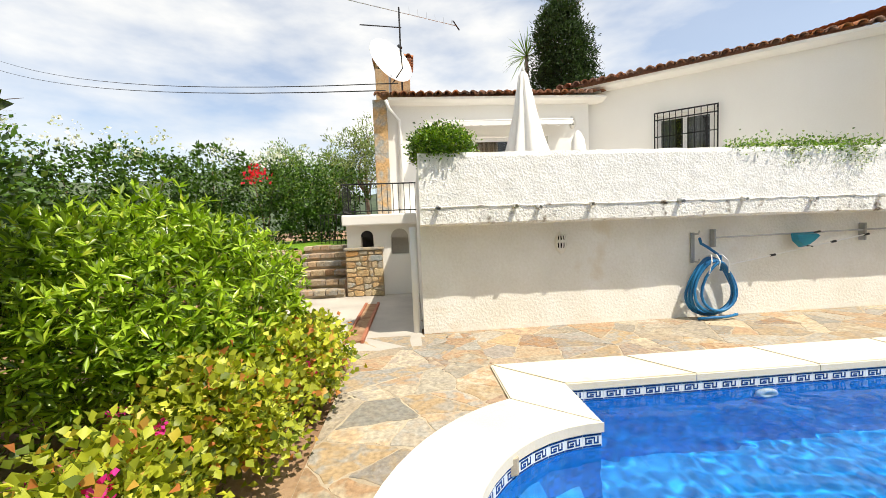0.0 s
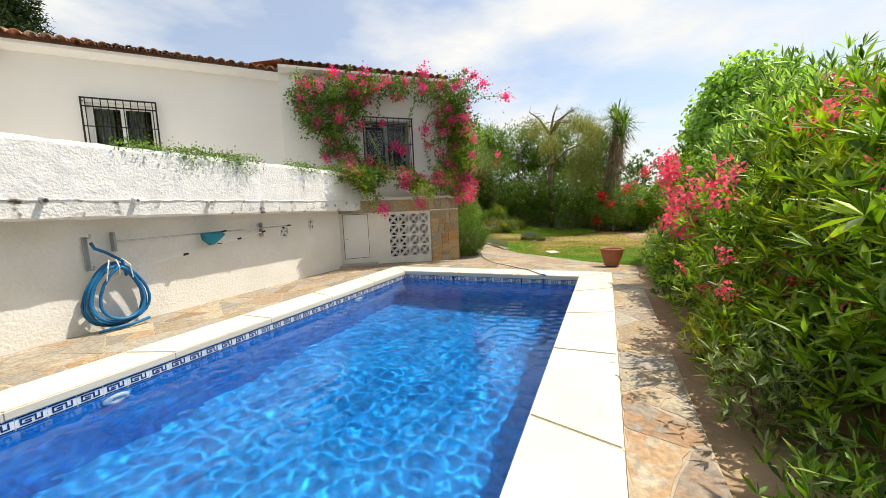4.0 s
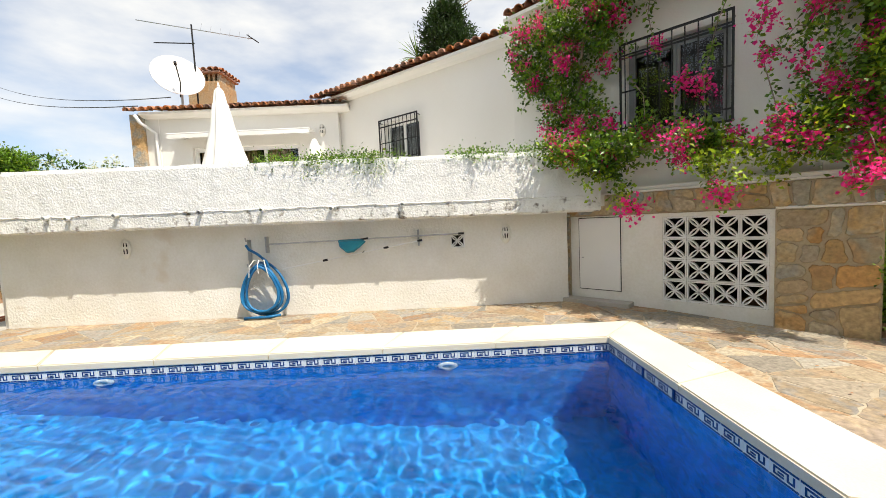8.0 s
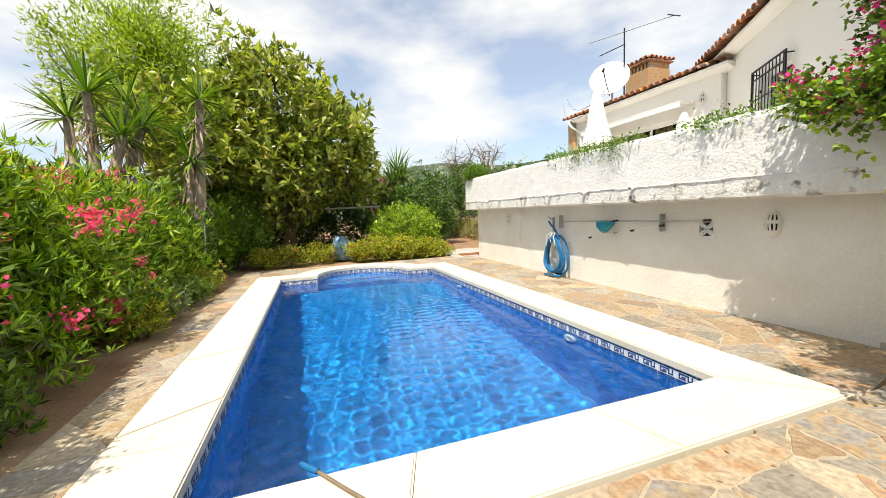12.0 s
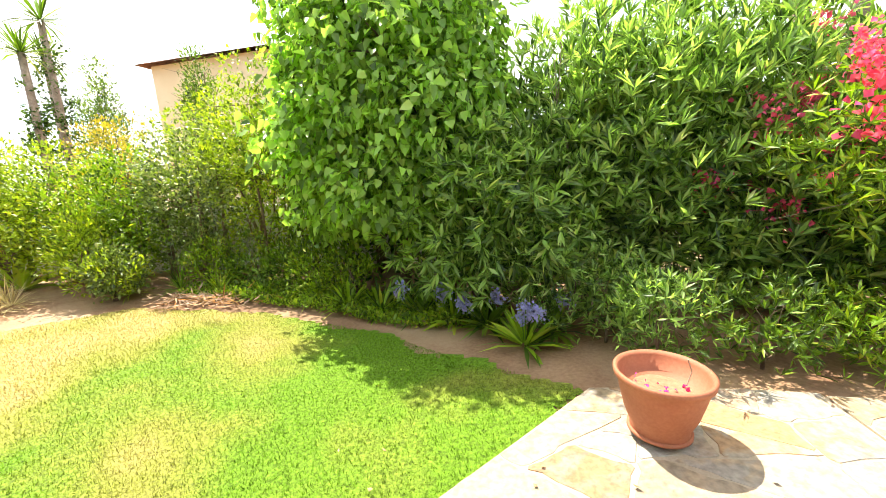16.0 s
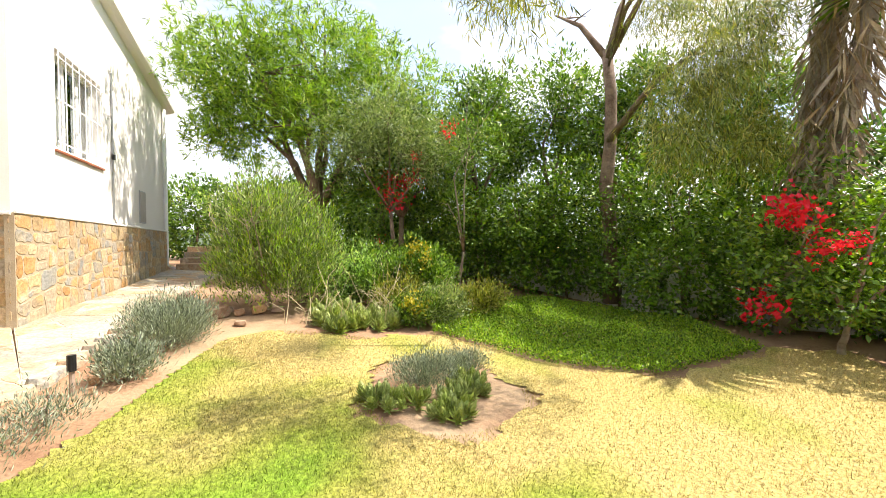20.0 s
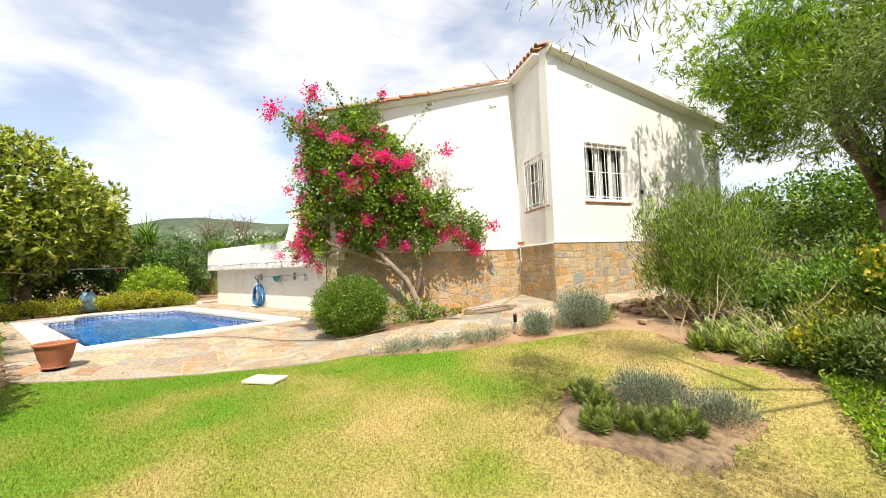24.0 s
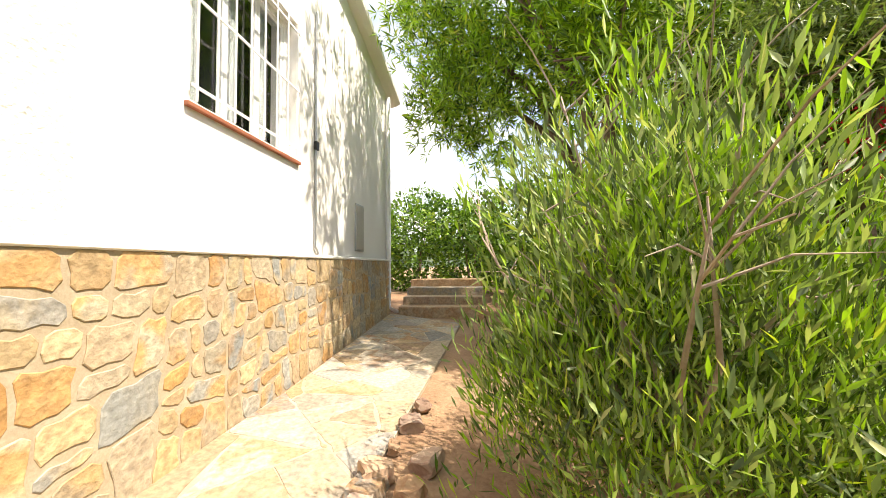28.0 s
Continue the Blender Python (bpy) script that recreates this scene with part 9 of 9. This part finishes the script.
SHOOTS = [((6.5, 5.7, 3.4), (6.62, 5.55, 2.6)), ((6.9, 5.3, 2.5), (7.0, 5.2, 3.3)), ((7.15, 5.05, 2.5), (7.2, 5.0, 3.6)), ((7.4, 4.8, 4.4), (7.1, 5.1, 3.1)), ((7.75, 4.35, 4.2), (7.45, 4.6, 3.5)), ((7.6, 4.5, 2.6), (7.5, 4.6, 3.4)), ((6.4, 5.75, 2.6), (5.5, 5.7, 2.35)), ((6.7, 5.5, 4.6), (6.75, 5.45, 3.6)), ((6.0, 5.9, 4.4), (6.5, 5.65, 3.8)), ((7.9, 4.2, 3.4), (7.5, 4.5, 3.2)),
          ((8.7, 4.1, 4.7), (9.2, 3.2, 5.1)), ((8.9, 4.4, 5.0), (9.2, 3.7, 5.35)), ((8.4, 3.9, 4.9), (8.6, 3.7, 5.4)), ((7.2, 4.8, 4.8), (7.5, 4.5, 5.15)), ((6.0, 6.0, 4.7), (6.0, 5.9, 5.1)), ((8.3, 3.7, 4.3), (8.9, 2.6, 4.6)), ((10.3, 7.0, 2.4), (11.0, 7.4, 2.3)), ((9.6, 5.6, 4.6), (10.2, 6.0, 5.4)), ((9.3, 5.0, 5.0), (9.5, 5.0, 5.5)),
          ((7.0, 4.9, 2.1), (7.0, 4.5, 1.5)), ((6.3, 5.6, 2.2), (5.6, 5.75, 2.0)), ((6.2, 5.6, 2.0), (6.3, 5.3, 1.5)), ((7.8, 4.1, 2.0), (7.7, 3.7, 1.55)), ((5.8, 6.2, 2.4), (5.2, 5.85, 2.2)), ((8.0, 3.9, 2.2), (7.6, 3.4, 1.75)), ((5.6, 6.4, 4.3), (5.0, 6.6, 4.5)), ((5.7, 6.4, 3.6), (5.1, 6.7, 3.3)), ((8.4, 3.6, 3.2), (8.9, 2.9, 3.0)), ((8.1, 3.6, 4.8), (7.6, 3.1, 4.9)),
          ((10.0, 6.5, 3.0), (10.6, 6.9, 3.3)), ((9.7, 6.0, 3.9), (10.2, 6.5, 4.3))]
for a, b in SHOOTS:
    A_, B_ = Vector(a), Vector(b)
    m = A_.lerp(B_, 0.5) + Vector((rs.uniform(-0.1, 0.1), rs.uniform(-0.1, 0.1), 0.14))
    part("shoot", tube([A_, m, B_], 0.008, 5, None, 0.003), M["palebark"], bg)
    for i in range(16):
        t = i / 15
        stem_pts.append(A_.lerp(m, 2 * t) if t < 0.5 else m.lerp(B_, 2 * t - 1))
    tips += [B_, m.lerp(B_, 0.7)]
sp = np.array([tuple(p) for p in stem_pts])
rngs = np.random.default_rng(78)
sp = np.repeat(sp, 4, 0) + rngs.normal(size=(len(sp) * 4, 3)) * 0.035
wy = unit(rngs.normal(size=sp.shape))
part("shoot_foliage", leaf_mesh("shoot_leaves", sp, wy, unit(np.cross(wy, rngs.normal(size=sp.shape))), rngs.uniform(0.04, 0.09, len(sp)), rngs.uniform(0.03, 0.06, len(sp))), GREEN["mid"], bg)


def visible_front(p, u):
    _, d1, n1, _ = frame_of(C0, C1)
    return ((p[:, :2] - np.array(C1)) @ np.array((n1.x, n1.y)) > 0.15) & (u[:, 0] * n1.x + u[:, 1] * n1.y > -0.1)


def visible_side(p, u):
    _, d1, n1, _ = frame_of(C1, NK)
    return ((p[:, :2] - np.array(C1)) @ np.array((n1.x, n1.y)) > 0.2) & (u[:, 0] * n1.x + u[:, 1] * n1.y > -0.1)


blossoms("flower_head", surface_spots(BG_FRONT, 105, 710, visible_front), 80, 0.07, 0.038, GREEN["magenta"], 711, bg, "magenta bracts")
blossoms("flower_head", surface_spots(BG_SIDE, 62, 712, visible_side), 100, 0.075, 0.05, GREEN["magenta"], 713, bg, "magenta bracts")
blossoms("flower_head", [(10.35, 6.75, 2.1), (10.45, 6.85, 2.0), (10.3, 6.6, 2.2), (10.5, 7.0, 1.9), (10.2, 6.4, 2.25), (10.55, 7.15, 1.75), (10.1, 6.3, 2.15), (10.4, 6.95, 2.2)] + [tuple(t) for t in tips[::3]], 100, 0.08, 0.048, GREEN["magenta"], 714, bg, "magenta bracts")
rooted(bg, (9.85, 5.75, gz(9.85, 5.75)))

# rocks by the path and wall
rock_rng = random.Random(44)
for x, y, s in ((10.5, 5.9, 0.2), (10.8, 6.3, 0.17), (10.2, 5.55, 0.14), (13.85, 7.3, 0.15), (14.05, 7.12, 0.19), (14.3, 6.98, 0.17), (14.52, 6.88, 0.2), (14.78, 6.76, 0.18), (15.05, 6.7, 0.19), (15.3, 6.6, 0.15), (14.2, 7.2, 0.14), (14.65, 6.95, 0.15),
                (13.98, 7.62, 0.13), (14.12, 7.85, 0.15), (14.3, 8.1, 0.13), (14.5, 8.35, 0.14), (14.7, 8.65, 0.13), (14.25, 7.6, 0.16), (14.45, 7.85, 0.14), (14.0, 6.65, 0.12), (13.9, 6.35, 0.1), (12.85, 5.2, 0.09), (12.8, 5.0, 0.07), (14.55, 6.2, 0.1)):
    bm = bmesh.new()
    s *= rock_rng.uniform(0.55, 1.0)
    bmesh.ops.create_cube(bm, size=1.6 * s)
    bmesh.ops.subdivide_edges(bm, edges=bm.edges[:], cuts=2)
    for v in bm.verts:
        v.co = v.co.lerp(v.co.normalized() * 0.95 * s, rock_rng.uniform(0.5, 0.95))
        v.co += Vector((rock_rng.uniform(-1, 1), rock_rng.uniform(-1, 1), rock_rng.uniform(-1, 1))) * 0.13 * s
        v.co.z *= 0.7
    bmesh.ops.bevel(bm, geom=bm.edges[:], offset=0.06 * s, segments=1, affect="EDGES")
    ob = tagged(part("rock", bm, M["rock"]), "rough reddish garden rock on the soil", "rock", group="rocks beside the path")
    ob.matrix_world = pose(x, y, gz(x, y) + s * 0.16, rock_rng.uniform(-12, 12), rock_rng.uniform(-12, 12), rock_rng.uniform(0, 360)) @ Matrix.Diagonal((rock_rng.uniform(0.7, 1.25), rock_rng.uniform(0.7, 1.1), rock_rng.uniform(0.7, 1.0), 1))

# far trees behind the house and on the raised lawn
yucca("palm", "small palm with drooping brown fronds behind the roof", (2.9, 21.9, 0), [(2.9, 21.9, 10.6)], 728, 1.3, n=70, skirt=90)
tree("cypress", "dense dark green rounded cypress behind the roof", (4.6, 21.4, 0), [(4.6, 21.4, 8.3, 1.7, 1.7, 2.2), (4.8, 21.2, 10.2, 1.5, 1.5, 1.9), (4.5, 21.4, 11.6, 1.1, 1.1, 1.3), (4.6, 21.2, 12.5, 0.7, 0.7, 0.7)], 30000, 0.2, 0.07, "dark", 730, 0.2, fill=0.3, lump=0.2, clump=8)
for k, (x, y, z, r, gname) in enumerate(((-6.6, 25.5, 6.2, 2.2, "grey"), (-12.5, 29.0, 5.6, 2.2, "mid"), (-9.5, 27.5, 5.0, 1.8, "mid"))):
    tree("olive_tree", "airy grey-green tree beyond the raised lawn", (x, y, 1.0), [(x, y, z, r, r, r * 0.8), (x + 1.2, y - 0.8, z - 1.2, r * 0.7, r * 0.7, r * 0.6), (x - 1.1, y + 0.4, z - 1.0, r * 0.8, r * 0.8, r * 0.6), (x + 0.4, y, z + 1.0, r * 0.6, r * 0.6, r * 0.5)], 5500, 0.24, 0.07, gname, 740 + k, 0.14, fill=0.8, lump=0.35)
for k, (x, y, z) in enumerate(((-15.4, 10.4, 4.5), (-17.5, 13.5, 5.0))):
    bt = thing("bare_tree", "leafless grey-brown twiggy tree against the sky", "tree")
    rr_ = random.Random(750 + k)
    tops = [(x + rr_.uniform(-1.0, 1.0), y + rr_.uniform(-1.0, 1.0), z + rr_.uniform(0, 1.1)) for _ in range(11)]
    branches((x, y, 0.5), tops, 0.12, M["bark"], bt, 752 + k, "trunk", 9, 0.55)
    foliage("crown", [(x, y, z + 0.5, 1.2, 1.2, 0.7)], 1500, 0.22, 0.008, M["bark"], 754 + k, bt, fill=0.9, lump=0.3, label="fine bare twigs")
    rooted(bt, (x, y, 0.5))
hedge_run("distant_hedge", "sunlit hedge beyond the raised lawn", [(-30, 6), (-22, 13), (-17, 19)], 3.4, 1.6, 7000, 0.2, 0.11, "bright", 760, 2.2, 0.3)
yucca("ivy_palm", "ivy-clad trunk with a spiky head beyond the garden", (22.9, -8.9, -0.15), [(23.0, -8.9, 7.0), (23.6, -9.2, 6.0)], 770, 1.0, n=60, ivy=[(22.95, -8.9, 5.0, 0.34, 0.34, 1.6), (22.9, -8.9, 3.2, 0.36, 0.36, 1.6)], group="ivy-clad palms")
yucca("ivy_palm", "ivy-clad trunk with a spiky head beyond the garden", (22.2, -7.6, -0.15), [(22.2, -7.6, 5.6)], 772, 0.9, n=60, ivy=[(22.2, -7.6, 3.8, 0.22, 0.22, 1.3), (22.2, -7.6, 2.6, 0.3, 0.3, 1.5)], group="ivy-clad palms")
hedge_run("filler_hedge", "dense dark shrubbery behind the oleander border", [(-6.5, -3.6), (1.0, -3.5), (6.0, -3.6), (11.0, -4.6)], 2.3, 0.9, 20000, 0.16, 0.08, "deep", 775, 1.0)
for k, (x, y, h) in enumerate(((23.0, -10.5, 5.6), (24.2, -11.2, 6.4), (25.5, -11.5, 5.2), (20.4, -12.0, 6.6), (19.8, -11.7, 6.0), (21.0, -12.3, 5.8))):
    tree("slim_cypress", "slim pointed cypress in the neighbouring garden", (x, y, -0.4), [(x, y, h * 0.55, 0.5, 0.5, h * 0.42), (x, y, h * 0.85, 0.3, 0.3, h * 0.2)], 1800, 0.16, 0.05, "mid", 780 + k, 0.07, fill=0.4)

# ---- stones of walls and pavings ----
def make_paving():
    rng = random.Random(15)
    pav = thing("paving", "irregular sandstone crazy paving in ochre and grey", "paving", kind="structure")
    beds = {
        "near": [(-4.55, -0.67), (6.07, -0.67), (6.07, -0.195), (-4.55, -0.195)],
        "right": [(6.09, -0.7), (7.55, -0.72), (9.3, 1.2), (9.3, 4.0), (6.09, 4.48)],
        "store": [(6.09, 4.48), (8.42, 4.13), (6.0, 6.45)],
        "bend": [(9.3, 1.2), (10.6, 3.05), (10.6, 5.2), (9.3, 3.6)],
        "corner": [(10.6, 3.05), (11.3, 3.75), (11.86, 4.5), (12.42, 5.32), (12.45, 7.6), (11.05, 8.65), (10.6, 6.3)],
        "side": [(12.42, 5.32), (13.17, 6.51), (14.02, 7.75), (13.6, 9.4), (12.47, 7.6)],
        "end": [(14.02, 7.75), (16.45, 11.6), (15.5, 12.8), (13.6, 9.4)],
        "far": [(-3.7, 4.93), (6.09, 4.93), (5.8, 6.5), (-3.7, 6.33)],
        "left": [(-4.6, -0.19), (-3.0, -0.19), (-3.0, 6.3), (-4.6, 6.3)],
    }
    hole = pool_loop(0.42)
    for key, poly in beds.items():
        for cell in broken_stones(poly, 0.4, 0.008, rng, 1.25, (0.4, 2.0)):
            cx, cy = sum(p[0] for p in cell) / len(cell), sum(p[1] for p in cell) / len(cell)
            if inside(hole, np.array([cx]), np.array([cy]))[0]:
                continue
            part("flagstone", stone_mesh(cell, lambda u, v, h: (u, v, gz(u, v) - 0.009 + h), 0.009, rng, 0.006, 0.004, 0.025, 0.022), M["flag"], pav)
        verts, faces = [], []
        for cell in stones(poly, 0.3, 0.0, rng, 1.0, 0.0):
            if key == "left" and all(math.dist(p, ARC_C) < 1.5 for p in cell):
                continue
            n, v0 = len(cell), len(verts)
            verts += [(u, v, gz(u, v) - 0.004) for u, v in cell] + [(u, v, gz(u, v) - 0.12) for u, v in cell]
            faces += [tuple(range(v0, v0 + n))] + [(v0 + i, v0 + n + i, v0 + n + (i + 1) % n, v0 + (i + 1) % n) for i in range(n)]
        me = bpy.data.meshes.new("mortar_bed")
        me.from_pydata(verts, [], faces)
        part("mortar_bed", me, M["mortar"], pav)


make_paving()


def make_edging():
    """Rough stones that hold the path's edge above the planted soil."""
    rng = random.Random(8)
    line = [(10.6, 3.08), (11.3, 3.78), (11.88, 4.5), (12.44, 5.32), (13.2, 6.51), (14.04, 7.75)]
    for (x0, y0), (x1, y1) in zip(line, line[1:]):
        L = math.hypot(x1 - x0, y1 - y0)
        s = 0.05
        while s < L - 0.1:
            w = rng.uniform(0.22, 0.5)
            a = math.atan2(y1 - y0, x1 - x0)
            x, y = x0 + (x1 - x0) * (s + w / 2) / L, y0 + (y1 - y0) * (s + w / 2) / L
            hw, d = w / 2 - 0.01, rng.uniform(0.06, 0.1)
            cell = [(-hw, -d), (-hw * 0.3, -d * 1.25), (hw, -d * rng.uniform(0.7, 1.1)), (hw, d), (-hw, d)]
            me = stone_mesh(cell, lambda u, v, h: (u, v, h - 0.06), 0.11, rng, 0.08, 0.02)
            ob = tagged(part("edging_stone", me, M["flag"]), "rough sandstone edging along the path", "edging stone", group="path edging")
            ob.matrix_world = pose(x, y, gz(x, y), 0, 0, math.degrees(a))
            s += w


make_edging()


def clad(name, p0, p1, z_low, z_top, size, label, out=0.007, bed=0.025):
    """Rubble facing on a wall's foot, stone by stone, on a bed of mortar; z_low(s) follows the ground."""
    rng = random.Random(len(name) + 7)
    o, d, nrm, L = frame_of(p0, p1)
    ob = thing(name, label, "stone facing", kind="structure")
    poly = [(0, z_low(0)), (L, z_low(L)), (L, z_top), (0, z_top)]
    bm = bmesh.new()
    for off in (0,):
        f = [bm.verts.new(o + d * u + nrm * bed + Vector((0, 0, v))) for u, v in poly]
        g = [bm.verts.new(o + d * u - nrm * 0.02 + Vector((0, 0, v))) for u, v in poly]
        bm.faces.new(f)
        for i in range(4):
            bm.faces.new((f[i], g[i], g[(i + 1) % 4], f[(i + 1) % 4]))
    part("mortar_bed", bm, M["wallmortar"], ob)
    for cell in broken_stones(poly, size * 0.9, 0.024, rng, 1.2, (0.4, 1.6), True):
        part("stone", stone_mesh(cell, lambda u, v, h: o + d * u + nrm * (bed + h) + Vector((0, 0, v)), out, rng, 0.015, 0.005, 0.04, 0.018), M["wallstone"], ob)
    part("mortar_line", tube([o + d * 0.0 + nrm * (bed + 0.005) + Vector((0, 0, z_top + 0.01)), o + d * L + nrm * (bed + 0.005) + Vector((0, 0, z_top + 0.01))], 0.02, 6), M["plaster"], ob)
    return ob


def foot(p0, p1):
    o, d, _, L = frame_of(p0, p1)
    return lambda s: gz(o.x + d.x * s, o.y + d.y * s) - 0.06


clad("stone_base_side", C1, NK, foot(C1, NK), 1.76, 0.3, "ochre rubble stone base of the side wall")
PC_N = (PC[0] + 0.044, PC[1] - 0.032)
PC_G = (PC[0] - 0.041, PC[1] - 0.0735)
clad("stone_base_nook", NK, PC_N, foot(NK, PC), 1.8, 0.3, "ochre rubble stone base in the wall corner", bed=0.075)
clad("stone_base_gable", PC_G, FAR, foot(PC, FAR), 1.82, 0.3, "ochre rubble stone base of the gable wall", bed=0.075)
P_ = lambda s: (D0[0] + DD.x * s, D0[1] + DD.y * s)  # noqa: E731
clad("stone_pier_left", P_(0.0), P_(0.3), lambda s: -0.1, 1.44, 0.26, "narrow ochre stone pier beside the store door", 0.025)
clad("stone_pier_right", P_(2.95), P_(LD + 0.08), lambda s: -0.14, 1.42, 0.32, "ochre stone pier at the house corner", 0.022)
clad("stone_band", P_(0.3), P_(LD + 0.08), lambda s: 1.43, 1.76, 0.27, "band of ochre stones above the pierced screen", 0.025)
tagged(part("pier_core", box(0, 0.02, -0.2, LD + 0.02, 0.25, 1.42), M["wallmortar"]), "mortar core of the stone piers", "wall", kind="structure").matrix_world = place_on(P_(2.95), P_(LD), 0, 0) @ Matrix.Diagonal(((LD - 2.95) / LD, 1, 1, 1))
tagged(part("pier_core_left", box(0, 0.02, -0.2, 0.3, 0.25, 1.6), M["wallmortar"]), "mortar core of the narrow pier", "wall", kind="structure").matrix_world = place_on(D0, D1, 0, 0)
tagged(part("band_core", box(0.3, 0.02, 1.42, LD, 0.3, 1.76), M["wallmortar"]), "mortar core of the stone band", "wall", kind="structure").matrix_world = place_on(D0, D1, 0, 0)


# dry leaves and petals blown over the paving
rll = np.random.default_rng(91)
lx, ly = np.concatenate([rll.uniform(6.0, 9.2, 90), rll.uniform(-3.6, 6.0, 40), rll.uniform(10.8, 13.0, 40)]), np.concatenate([rll.uniform(0.0, 4.6, 90), rll.uniform(5.0, 6.2, 40), rll.uniform(4.6, 7.4, 40)])
lp = np.stack([lx, ly, ground_z(lx, ly) + 0.012 + rll.uniform(0, 0.012, len(lx))], -1)
lw = unit(rll.normal(size=lp.shape) * np.array((1, 1, 0.12)))
tagged(part("leaf_litter", leaf_mesh("leaf_litter", lp, lw, unit(np.cross(lw, rll.normal(size=lp.shape) * 0.25 + np.array((0, 0, 1.0)))), rll.uniform(0.02, 0.05, len(lp)), rll.uniform(0.012, 0.03, len(lp))), M["drypalm"]), "small dry leaves scattered over the paving", "leaf litter", kind="stuff")
